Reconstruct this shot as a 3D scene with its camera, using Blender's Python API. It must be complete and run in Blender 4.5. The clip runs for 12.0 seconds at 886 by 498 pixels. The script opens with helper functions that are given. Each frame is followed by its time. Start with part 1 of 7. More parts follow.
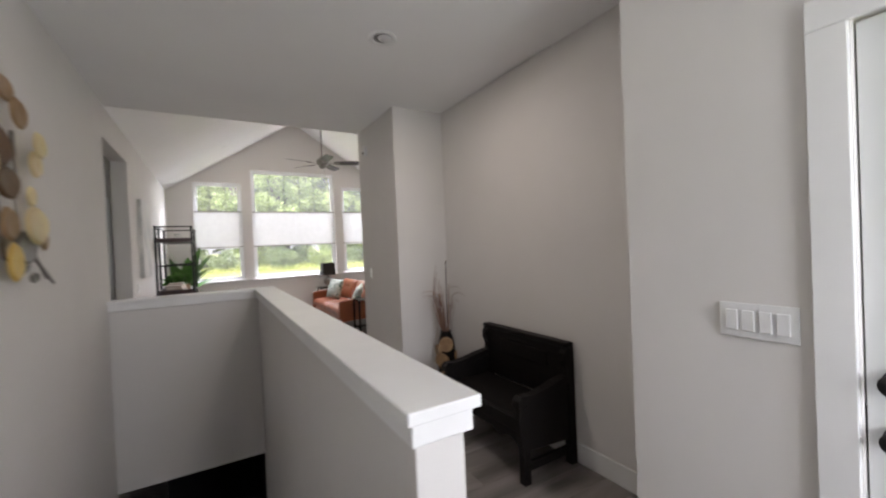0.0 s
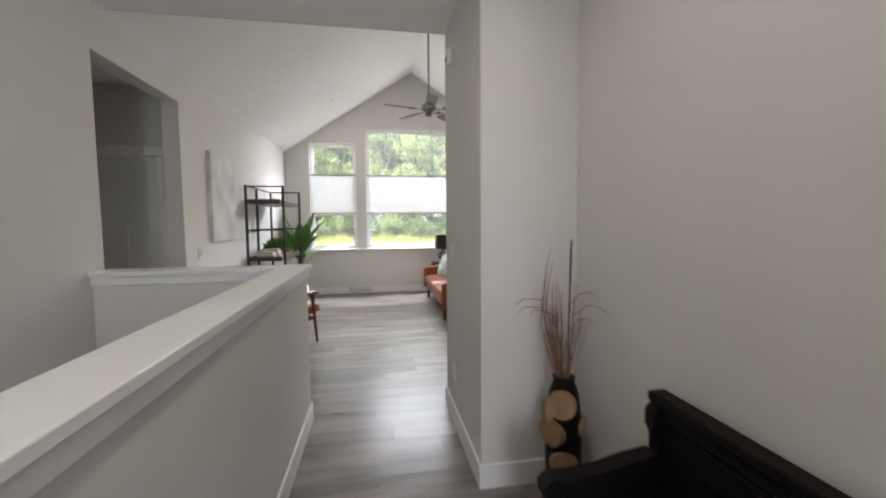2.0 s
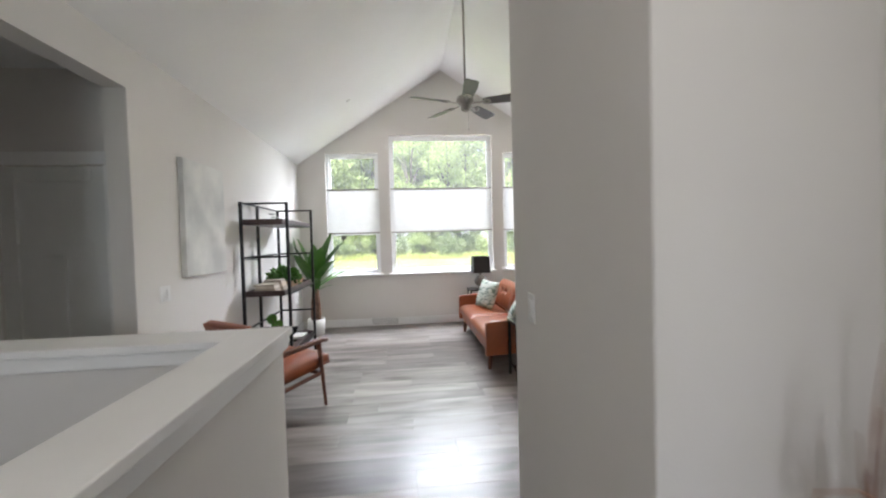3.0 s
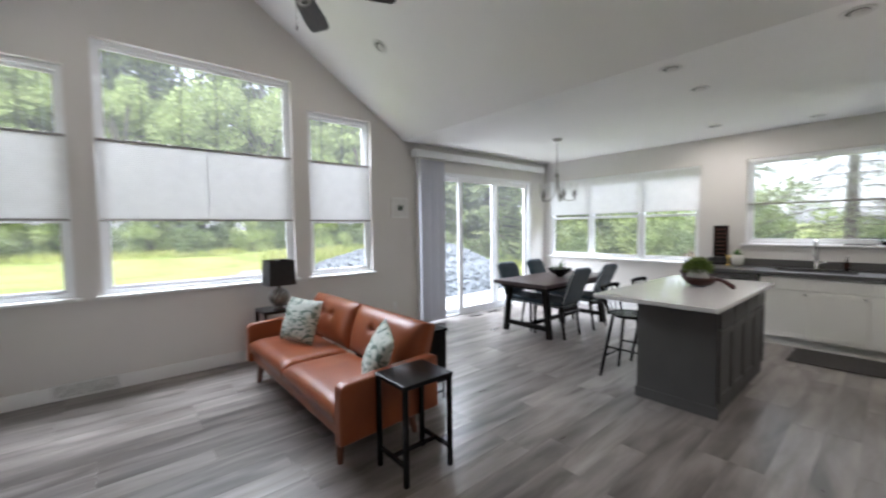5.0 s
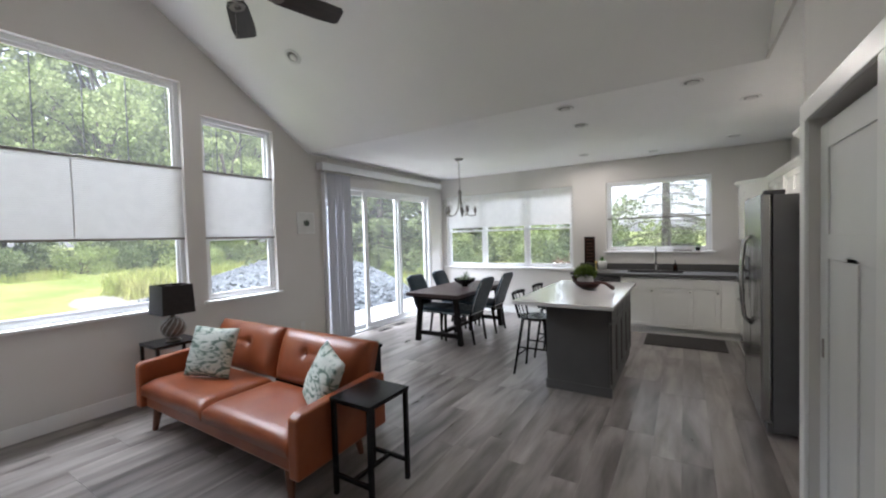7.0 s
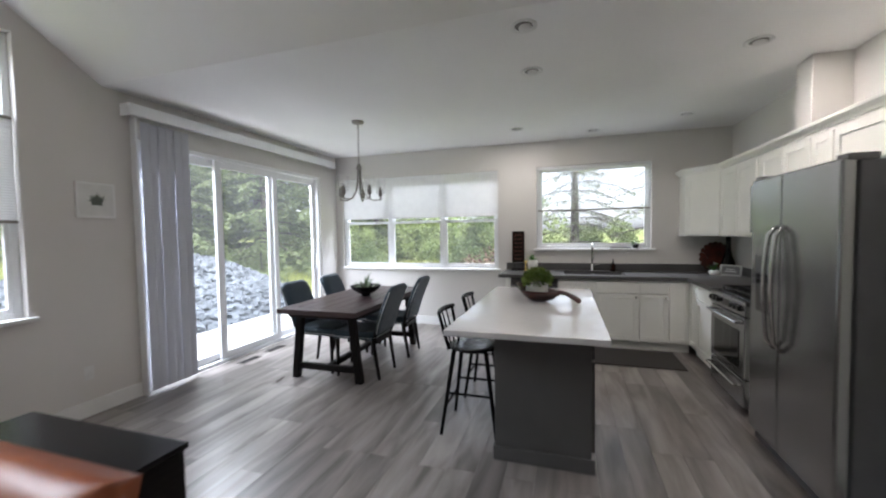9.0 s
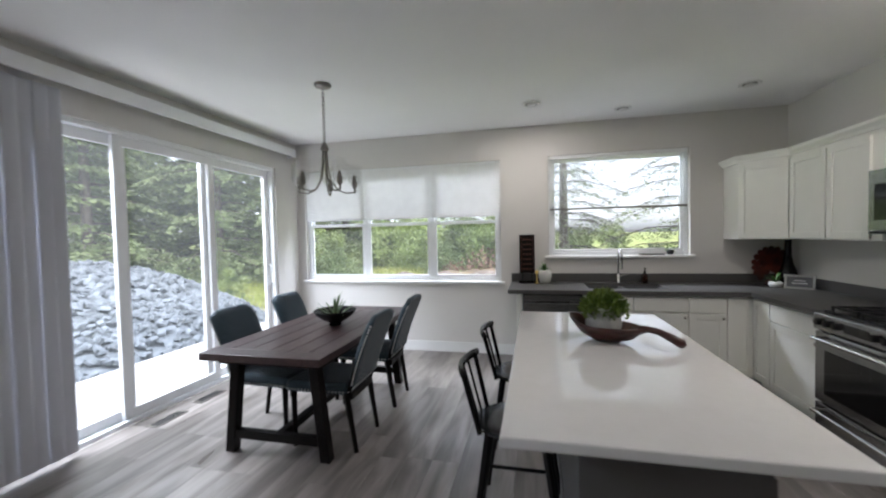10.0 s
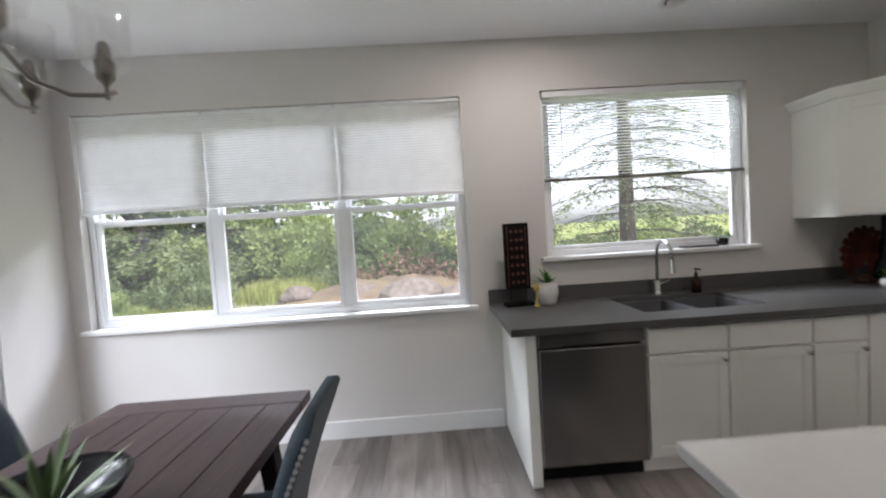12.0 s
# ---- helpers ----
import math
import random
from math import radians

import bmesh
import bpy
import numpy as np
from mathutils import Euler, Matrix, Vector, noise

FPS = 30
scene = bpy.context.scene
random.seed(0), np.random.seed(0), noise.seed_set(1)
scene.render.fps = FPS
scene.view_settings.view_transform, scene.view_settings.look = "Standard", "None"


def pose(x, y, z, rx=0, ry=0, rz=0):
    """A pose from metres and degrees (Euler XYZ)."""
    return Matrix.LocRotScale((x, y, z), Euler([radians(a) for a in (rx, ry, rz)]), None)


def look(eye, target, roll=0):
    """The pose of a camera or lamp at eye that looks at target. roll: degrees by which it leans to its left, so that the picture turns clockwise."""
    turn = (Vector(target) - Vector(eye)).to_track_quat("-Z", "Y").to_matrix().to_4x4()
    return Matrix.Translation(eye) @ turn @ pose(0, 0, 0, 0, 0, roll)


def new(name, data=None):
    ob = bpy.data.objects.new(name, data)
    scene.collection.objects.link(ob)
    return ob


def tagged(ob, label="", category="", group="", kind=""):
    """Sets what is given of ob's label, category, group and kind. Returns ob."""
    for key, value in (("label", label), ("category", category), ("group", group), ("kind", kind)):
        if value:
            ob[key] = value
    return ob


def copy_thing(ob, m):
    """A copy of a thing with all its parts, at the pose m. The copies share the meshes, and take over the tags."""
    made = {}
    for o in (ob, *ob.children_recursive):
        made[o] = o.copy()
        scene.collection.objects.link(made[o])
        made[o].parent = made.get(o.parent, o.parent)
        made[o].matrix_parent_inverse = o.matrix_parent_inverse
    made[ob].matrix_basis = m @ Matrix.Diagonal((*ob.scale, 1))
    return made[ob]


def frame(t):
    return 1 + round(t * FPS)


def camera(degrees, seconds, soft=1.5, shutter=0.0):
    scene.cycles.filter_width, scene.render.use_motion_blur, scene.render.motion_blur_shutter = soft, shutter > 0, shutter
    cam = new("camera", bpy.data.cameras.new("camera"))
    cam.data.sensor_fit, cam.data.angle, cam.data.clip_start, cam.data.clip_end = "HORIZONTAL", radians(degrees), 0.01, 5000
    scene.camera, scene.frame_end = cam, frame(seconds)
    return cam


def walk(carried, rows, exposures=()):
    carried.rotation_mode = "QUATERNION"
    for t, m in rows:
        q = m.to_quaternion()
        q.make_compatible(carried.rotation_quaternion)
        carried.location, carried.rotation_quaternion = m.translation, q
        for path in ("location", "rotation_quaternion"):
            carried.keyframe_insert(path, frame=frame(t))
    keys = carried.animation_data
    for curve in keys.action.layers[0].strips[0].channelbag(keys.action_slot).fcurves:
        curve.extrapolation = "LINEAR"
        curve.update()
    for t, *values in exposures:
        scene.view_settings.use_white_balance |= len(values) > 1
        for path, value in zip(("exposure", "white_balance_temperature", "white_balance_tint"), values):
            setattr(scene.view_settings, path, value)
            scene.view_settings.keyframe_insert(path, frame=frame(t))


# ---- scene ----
cam = camera(97.5, 12.0, soft=2.1, shutter=0.4)
PATH = [
    (0, (-0.167, -0.893, 1.476), (0.855, 0.826, 1.451), -2.5),
    (0.5, (0.163, -0.659, 1.43), (1.317, 0.973, 1.36), -2.1),
    (1, (0.484, -0.385, 1.432), (1.675, 1.216, 1.305), -1.8),
    (1.5, (0.731, 0.025, 1.434), (1.391, 1.909, 1.314), -1.6),
    (2, (0.814, 0.535, 1.412), (1.148, 2.502, 1.275), -0.5),
    (2.5, (0.883, 1.091, 1.414), (1.093, 3.077, 1.315), -1.7),
    (2.7, (0.873, 1.339, 1.437), (1.051, 3.33, 1.37), -1.7),
    (4.3, (0.64, 3.099, 1.522), (1.368, 4.961, 1.459), -0.3),
    (4.5, (0.65, 3.266, 1.507), (1.517, 5.067, 1.435), -0.2),
    (5, (0.702, 3.692, 1.495), (1.997, 5.212, 1.387), -0.7),
    (5.5, (0.581, 3.884, 1.519), (2.2, 5.05, 1.379), -1.6),
    (6, (0.421, 3.926, 1.521), (2.09, 5.022, 1.401), -2.2),
    (6.5, (0.309, 3.942, 1.552), (1.99, 5.024, 1.501), -1.7),
    (6.7, (0.299, 3.945, 1.556), (1.984, 5.021, 1.503), -1.6),
    (8.3, (1.002, 4.307, 1.466), (2.81, 5.157, 1.373), -1.4),
    (8.5, (1.198, 4.427, 1.462), (3.03, 5.224, 1.369), -1.2),
    (9, (1.705, 4.704, 1.487), (3.609, 5.309, 1.4), -0.9),
    (9.5, (2.253, 4.982, 1.491), (4.167, 5.559, 1.445), -0.9),
    (10, (2.762, 5.293, 1.487), (4.708, 5.749, 1.42), -1.2),
    (10.5, (3.269, 5.531, 1.478), (5.244, 5.833, 1.376), -1.5),
    (11, (3.747, 5.774, 1.458), (5.743, 5.851, 1.351), -2.0),
    (11.5, (4.264, 5.893, 1.427), (6.261, 5.826, 1.338), -2.9),
    (12, (4.809, 5.963, 1.459), (6.806, 5.899, 1.367), -3.6),
]
walk(cam, [(t, look(eye, target, roll)) for t, eye, target, roll in PATH],
     exposures=[(0.0, 2.93, 6280, 17), (0.5, 3.15, 6300, 18), (1.0, 3.05, 6300, 17), (1.5, 2.88, 6300, 16), (2.0, 3.03, 6200, 14), (2.7, 3.2, 6100, 12), (4.3, 2.68, 5880, 12), (6.5, 2.34, 5900, 13), (9.0, 2.3, 5900, 13), (10.3, 2.1, 5900, 12), (12.0, 2.02, 6050, 15)])

# ---- world, sun, exposure ----
world = bpy.data.worlds.new("sky")
scene.world = world
world.use_nodes = True
_wn = world.node_tree.nodes
_sky = _wn.new("ShaderNodeTexSky")
_sky.sky_type = "NISHITA"
_sky.sun_disc = False
_sky.sun_elevation = radians(52)
_sky.sun_rotation = radians(218)
_sky.air_density, _sky.dust_density, _sky.ozone_density = 1.0, 2.5, 1.0
_pale = _wn.new("ShaderNodeHueSaturation")
_pale.inputs["Saturation"].default_value = 0.25
world.node_tree.links.new(_sky.outputs[0], _pale.inputs["Color"])
world.node_tree.links.new(_pale.outputs[0], _wn["Background"].inputs[0])
_wn["Background"].inputs[1].default_value = 0.11
_sun = bpy.data.lights.new("sun", "SUN")
_sun.energy, _sun.angle, _sun.color = 1.2, radians(10), (1.0, 0.96, 0.9)
sun = new("sun", _sun)
sun.matrix_world = look((-20, -26, 45), (0, 0, 0))

KITCHEN_W, VAULT_W, ENTRY_W = 2.6, 0.8, 1.3      # recessed lights, watts


def sky_in_opening(name, at, turn, w, h, watts):
    """A lamp standing for the sky's light in an opening, turned into the room."""
    l = bpy.data.lights.new(name, "AREA")
    l.shape, l.size, l.size_y, l.energy, l.color = "RECTANGLE", w, h, watts, (0.94, 0.98, 1.0)
    new(name, l).matrix_world = pose(*at, 90, 0, turn)


# added lamp in an assumed, unseen opening behind the camera, to light the entry
sky_in_opening("entry_fill_lamp", (0.775, -2.38, 1.6), 0, 0.8, 1.35, 4.6)


def sky_boost(name, at, target, w, h, watts):
    """An added, unseen lamp high outside one group of windows, boosting the sky's light."""
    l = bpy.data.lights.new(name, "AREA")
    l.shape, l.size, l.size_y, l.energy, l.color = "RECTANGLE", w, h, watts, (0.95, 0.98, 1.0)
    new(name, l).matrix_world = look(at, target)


sky_boost("gable_boost_lamp", (1.5, 10.4, 5.0), (1.5, 6.8, 0.8), 4.2, 2.0, 215.0)
sky_boost("patio_boost_lamp", (5.9, 10.7, 4.15), (5.6, 6.8, 0.5), 3.2, 1.6, 165.0)
sky_boost("dining_boost_lamp", (9.9, 6.9, 4.4), (6.6, 6.9, 0.6), 3.0, 1.6, 160.0)


# ---- helpers for building ----
def mat(name, base, rough=0.5, metal=0.0, second=None, scale=6.0, detail=4.0, mix=(0.35, 0.65), bump=0.0, bump_scale=60.0,
        coat=0.0, stretch=(1, 1, 1), per_object=0.0, spec=0.5, sheen=0.0, per_island=0.0):
    """A principled material with noise colour variation at two scales and fine relief, in object space metres."""
    m = bpy.data.materials.new(name)
    m.use_nodes = True
    nt = m.node_tree
    b = nt.nodes["Principled BSDF"]
    b.inputs["Roughness"].default_value = rough
    b.inputs["Metallic"].default_value = metal
    b.inputs["Coat Weight"].default_value = coat
    b.inputs["Specular IOR Level"].default_value = spec
    b.inputs["Sheen Weight"].default_value = sheen
    tc = nt.nodes.new("ShaderNodeTexCoord")
    mp = nt.nodes.new("ShaderNodeMapping")
    mp.inputs["Scale"].default_value = stretch
    nt.links.new(tc.outputs["Object"], mp.inputs[0])
    second = second or tuple(c * 0.86 for c in base)
    nz = nt.nodes.new("ShaderNodeTexNoise")
    nz.inputs["Scale"].default_value, nz.inputs["Detail"].default_value = scale, detail
    nt.links.new(mp.outputs[0], nz.inputs[0])
    rp = nt.nodes.new("ShaderNodeValToRGB")
    rp.color_ramp.elements[0].position, rp.color_ramp.elements[1].position = mix
    rp.color_ramp.elements[0].color, rp.color_ramp.elements[1].color = (*base, 1), (*second, 1)
    nt.links.new(nz.outputs[0], rp.inputs[0])
    out = rp.outputs[0]
    if per_object or per_island:
        hv = nt.nodes.new("ShaderNodeHueSaturation")
        if per_object:
            src = nt.nodes.new("ShaderNodeObjectInfo").outputs["Random"]
        else:
            src = nt.nodes.new("ShaderNodeNewGeometry").outputs["Random Per Island"]
        mr = nt.nodes.new("ShaderNodeMapRange")
        amount = per_object or per_island
        mr.inputs[3].default_value, mr.inputs[4].default_value = 1 - amount, 1 + amount
        nt.links.new(src, mr.inputs[0])
        nt.links.new(mr.outputs[0], hv.inputs["Value"])
        nt.links.new(out, hv.inputs["Color"])
        out = hv.outputs[0]
    nt.links.new(out, b.inputs["Base Color"])
    fine = nt.nodes.new("ShaderNodeTexNoise")
    fine.inputs["Scale"].default_value, fine.inputs["Detail"].default_value = bump_scale, 3.0
    nt.links.new(mp.outputs[0], fine.inputs[0])
    rr = nt.nodes.new("ShaderNodeMapRange")
    rr.inputs[3].default_value, rr.inputs[4].default_value = max(0.02, rough - 0.03), min(1, rough + 0.03)
    nt.links.new(fine.outputs[0], rr.inputs[0])
    nt.links.new(rr.outputs[0], b.inputs["Roughness"])
    if bump:
        bp = nt.nodes.new("ShaderNodeBump")
        bp.inputs["Strength"].default_value, bp.inputs["Distance"].default_value = bump, 0.01
        nt.links.new(fine.outputs[0], bp.inputs["Height"])
        nt.links.new(bp.outputs[0], b.inputs["Normal"])
    return m


def glass_mat(name, rough=0.0, tint=(1, 1, 1), gloss=0.06, haze=0.0):
    """Thin pane: mostly clear, with a weak mirror image; a translucent share paints daylight haze."""
    m = bpy.data.materials.new(name)
    m.use_nodes = True
    nt = m.node_tree
    nt.nodes.remove(nt.nodes["Principled BSDF"])
    o = nt.nodes["Material Output"]
    t = nt.nodes.new("ShaderNodeBsdfTransparent")
    t.inputs[0].default_value = (*tint, 1)
    g = nt.nodes.new("ShaderNodeBsdfGlossy")
    g.inputs["Roughness"].default_value = rough
    mx = nt.nodes.new("ShaderNodeMixShader")
    mx.inputs[0].default_value = gloss
    nt.links.new(t.outputs[0], mx.inputs[1])
    nt.links.new(g.outputs[0], mx.inputs[2])
    out = mx.outputs[0]
    if haze:
        d = nt.nodes.new("ShaderNodeBsdfTranslucent")
        d.inputs[0].default_value = (0.85, 0.86, 0.85, 1)
        my = nt.nodes.new("ShaderNodeMixShader")
        my.inputs[0].default_value = haze
        nt.links.new(out, my.inputs[1])
        nt.links.new(d.outputs[0], my.inputs[2])
        out = my.outputs[0]
    nt.links.new(out, o.inputs[0])
    return m


def box(bm, x0, y0, z0, x1, y1, z1, bevel=0.0, rot=None):
    """Adds a box with softened edges."""
    vs = bmesh.ops.create_cube(bm, size=1.0)["verts"]
    for v in vs:
        v.co = Vector(((x0 + x1) / 2 + v.co.x * (x1 - x0), (y0 + y1) / 2 + v.co.y * (y1 - y0), (z0 + z1) / 2 + v.co.z * (z1 - z0)))
    if rot is not None:
        bmesh.ops.transform(bm, matrix=rot, verts=vs)
    if bevel:
        es = list({e for v in vs for e in v.link_edges})
        bmesh.ops.bevel(bm, geom=es, offset=bevel, segments=2, profile=0.5, affect="EDGES")


def cyl(bm, p0, p1, r0, r1=None, seg=16):
    """Adds a tapered rod between two points."""
    r1 = r0 if r1 is None else r1
    p0, p1 = Vector(p0), Vector(p1)
    d = p1 - p0
    m = Matrix.Translation((p0 + p1) / 2) @ d.to_track_quat("Z", "Y").to_matrix().to_4x4()
    bmesh.ops.create_cone(bm, cap_ends=True, segments=seg, radius1=r0, radius2=r1, depth=d.length, matrix=m)


def lathe(bm, profile, centre=(0, 0, 0), seg=24, close=False):
    """Turns a profile of (radius, height) round z."""
    rings = []
    for r, z in profile:
        rings.append([bm.verts.new((centre[0] + r * math.cos(a), centre[1] + r * math.sin(a), centre[2] + z))
                      for a in (2 * math.pi * i / seg for i in range(seg))])
    for a, b in zip(rings, rings[1:]):
        for i in range(seg):
            bm.faces.new((a[i], a[(i + 1) % seg], b[(i + 1) % seg], b[i]))
    if close:
        bm.faces.new(rings[0][::-1])
        bm.faces.new(rings[-1])


def tube(bm, points, r, seg=8):
    """A round bar along a list of points; r may be a list."""
    pts = [Vector(p) for p in points]
    rs = r if isinstance(r, (list, tuple)) else [r] * len(pts)
    rings = []
    side = None
    for i, p in enumerate(pts):
        d = (pts[min(i + 1, len(pts) - 1)] - pts[max(i - 1, 0)]).normalized()
        if side is None:
            side = d.orthogonal().normalized()
        side = (side - d * side.dot(d)).normalized()
        up = d.cross(side)
        rings.append([bm.verts.new(p + rs[i] * (side * math.cos(a) + up * math.sin(a))) for a in (2 * math.pi * k / seg for k in range(seg))])
    for a, b in zip(rings, rings[1:]):
        for k in range(seg):
            bm.faces.new((a[k], a[(k + 1) % seg], b[(k + 1) % seg], b[k]))
    bm.faces.new(rings[0][::-1])
    bm.faces.new(rings[-1])


def part(name, bm, material, parent=None, label="", smooth=False):
    """Links a bmesh as one mesh object under a thing or a part."""
    me = bpy.data.meshes.new(name)
    bmesh.ops.recalc_face_normals(bm, faces=bm.faces)
    bm.to_mesh(me)
    bm.free()
    me.materials.append(material)
    if smooth:
        me.polygons.foreach_set("use_smooth", [True] * len(me.polygons))
    ob = new(name, me)
    if parent is not None:
        ob.parent = parent
    if label:
        ob["label"] = label
    return ob


def bx(name, b, material, parent=None, label="", bevel=0.004, rot=None):
    """One box as a part: b = (x0, y0, z0, x1, y1, z1)."""
    bm = bmesh.new()
    box(bm, *b, bevel=bevel, rot=rot)
    return part(name, bm, material, parent, label)


def boxes(name, bs, material, parent=None, label="", bevel=0.004):
    """Boxes that make up one piece."""
    bm = bmesh.new()
    for b in bs:
        box(bm, *b, bevel=bevel)
    return part(name, bm, material, parent, label)


def rod(name, p0, p1, r0, material, parent=None, r1=None, seg=16, label=""):
    bm = bmesh.new()
    cyl(bm, p0, p1, r0, r1, seg)
    return part(name, bm, material, parent, label, smooth=False)


def thing(name, label, category, at=(0, 0, 0), turn=0.0, group=""):
    """The Empty at a thing's base that holds its parts."""
    e = new(name)
    e.empty_display_size = 0.1
    e.matrix_basis = pose(*at, 0, 0, turn)
    return tagged(e, label, category, group)


def slab_with_holes(name, axis, plane, thick, u0, u1, v0, v1, holes, material, label, category="wall"):
    """A wall with openings through it. axis: the normal's axis; u: the other ground axis; v: z."""
    us = sorted({u0, u1, *[h[0] for h in holes], *[h[1] for h in holes]})
    vs = sorted({v0, v1, *[h[2] for h in holes], *[h[3] for h in holes]})
    bm = bmesh.new()
    inside = lambda u, v: any(h[0] < u < h[1] and h[2] < v < h[3] for h in holes)
    solid = {}
    for i in range(len(us) - 1):
        for k in range(len(vs) - 1):
            solid[i, k] = not inside((us[i] + us[i + 1]) / 2, (vs[k] + vs[k + 1]) / 2)
    def pt(d, u, v):
        return (plane + d, u, v) if axis == "x" else (u, plane + d, v)
    verts = {}
    def vert(d, u, v):
        key = (d, u, v)
        if key not in verts:
            verts[key] = bm.verts.new(pt(d, u, v))
        return verts[key]
    for (i, k), s in solid.items():
        if not s:
            continue
        a, b, c, d = us[i], us[i + 1], vs[k], vs[k + 1]
        for t in (0, thick):
            bm.faces.new([vert(t, a, c), vert(t, b, c), vert(t, b, d), vert(t, a, d)])
        for (di, dk), (p, q) in {(-1, 0): ((a, c), (a, d)), (1, 0): ((b, c), (b, d)), (0, -1): ((a, c), (b, c)), (0, 1): ((a, d), (b, d))}.items():
            if not solid.get((i + di, k + dk), False):
                bm.faces.new([vert(0, *p), vert(0, *q), vert(thick, *q), vert(thick, *p)])
    return tagged(part(name, bm, material), label, category, kind="structure")


def prism(name, outline, axis, a, b, material, label, category):
    """An outline of (u, z) drawn out along an axis from a to b."""
    bm = bmesh.new()
    p = (lambda u, z, d: (u, d, z)) if axis == "y" else (lambda u, z, d: (d, u, z))
    f0 = [bm.verts.new(p(u, z, a)) for u, z in outline]
    f1 = [bm.verts.new(p(u, z, b)) for u, z in outline]
    bm.faces.new(f0)
    bm.faces.new(f1[::-1])
    n = len(outline)
    for i in range(n):
        bm.faces.new((f0[i], f0[(i + 1) % n], f1[(i + 1) % n], f1[i]))
    return tagged(part(name, bm, material), label, category, kind="structure")


# ---- materials ----
WALL = mat("wall_paint", (0.665, 0.645, 0.62), 0.85, second=(0.64, 0.62, 0.595), scale=1.5, bump=0.05, bump_scale=140)
CEIL = mat("ceiling_paint", (0.83, 0.825, 0.82), 0.9, second=(0.80, 0.795, 0.79), scale=1.2, bump=0.15, bump_scale=120)
TRIM = mat("white_trim_paint", (0.8, 0.8, 0.79), 0.4, second=(0.76, 0.76, 0.75), scale=4, bump=0.03)
CAB = mat("cabinet_white_paint", (0.83, 0.83, 0.785), 0.35, second=(0.80, 0.80, 0.755), scale=3, bump=0.03, bump_scale=90)
VINYL = mat("window_vinyl", (0.82, 0.83, 0.84), 0.35, second=(0.78, 0.79, 0.80), scale=5)
CANVAS_W = mat("painted_canvas", (0.70, 0.70, 0.67), 0.8, second=(0.52, 0.53, 0.52), scale=3.5, detail=8, bump=0.4, bump_scale=35)
BLACKWOOD = mat("black_stained_wood", (0.005, 0.004, 0.004), 0.5, spec=0.15, second=(0.009, 0.007, 0.006), scale=9, stretch=(1, 6, 6), bump=0.1, bump_scale=50)
BLACKMETAL = mat("black_powder_coat", (0.010, 0.010, 0.011), 0.4, spec=0.3, second=(0.013, 0.0125, 0.0125), scale=20, bump=0.05)
BLACKPAINT = mat("black_satin_paint", (0.006, 0.006, 0.007), 0.22, spec=0.25, second=(0.0075, 0.007, 0.0075), scale=2)
LEATHER = mat("cognac_leather", (0.27, 0.072, 0.022), 0.36, second=(0.21, 0.050, 0.015), scale=5, bump=0.12, bump_scale=110)
TABLEWOOD = mat("dark_table_wood", (0.060, 0.034, 0.032), 0.38, second=(0.034, 0.020, 0.020), scale=5, stretch=(0.7, 9, 9), bump=0.12, bump_scale=30, per_object=0.15)
LEGBROWN = mat("reddish_wood", (0.13, 0.045, 0.022), 0.4, second=(0.08, 0.026, 0.014), scale=9, stretch=(6, 6, 1))
FABRIC = mat("slate_blue_linen", (0.032, 0.056, 0.074), 0.9, second=(0.025, 0.044, 0.060), scale=40, bump=0.4, bump_scale=350, sheen=0.2)
STEEL = mat("brushed_steel", (0.36, 0.36, 0.36), 0.24, 0.95, second=(0.33, 0.33, 0.33), scale=14, stretch=(1, 1, 40))
DARKSTEEL = mat("dark_steel_side", (0.13, 0.13, 0.135), 0.45, 0.3, second=(0.11, 0.11, 0.115), scale=5)
CHROME = mat("polished_nickel", (0.62, 0.61, 0.59), 0.16, 1.0, second=(0.55, 0.54, 0.52), scale=10)
BRONZE = mat("brushed_nickel_dark", (0.30, 0.28, 0.26), 0.3, 0.95, second=(0.24, 0.22, 0.2), scale=12)
BLACKGLASS = mat("black_oven_glass", (0.008, 0.008, 0.009), 0.06, second=(0.01, 0.01, 0.01), scale=3)
QUARTZ = mat("white_quartz", (0.63, 0.625, 0.62), 0.06, second=(0.61, 0.605, 0.60), scale=18, detail=8, mix=(0.45, 0.75))
GREYSTONE = mat("dark_grey_quartz", (0.082, 0.080, 0.077), 0.36, second=(0.086, 0.084, 0.081), scale=60, detail=4, mix=(0.4, 0.8))
ISLAND = mat("charcoal_cabinet_paint", (0.085, 0.082, 0.080), 0.5, second=(0.072, 0.070, 0.068), scale=3, bump=0.03)
POT = mat("white_ceramic", (0.74, 0.74, 0.72), 0.45, second=(0.66, 0.66, 0.64), scale=9, bump=0.05)
STONEPOT = mat("grey_ceramic", (0.42, 0.42, 0.40), 0.6, second=(0.32, 0.32, 0.31), scale=14, bump=0.15)
REDBOWL = mat("carved_red_wood", (0.050, 0.011, 0.008), 0.32, second=(0.026, 0.007, 0.005), scale=7, stretch=(1, 5, 5), bump=0.08)
SOIL = mat("soil", (0.03, 0.022, 0.016), 0.95, bump=0.6, bump_scale=60)
LEAF = mat("plant_leaf", (0.09, 0.22, 0.035), 0.4, second=(0.05, 0.145, 0.022), scale=6, per_island=0.25)
LEAFLIGHT = mat("light_green_leaf", (0.165, 0.225, 0.035), 0.5, second=(0.075, 0.125, 0.02), scale=10, per_island=0.3)
TWIG = mat("dried_reed", (0.28, 0.17, 0.12), 0.8, second=(0.16, 0.085, 0.06), scale=12, per_island=0.25)
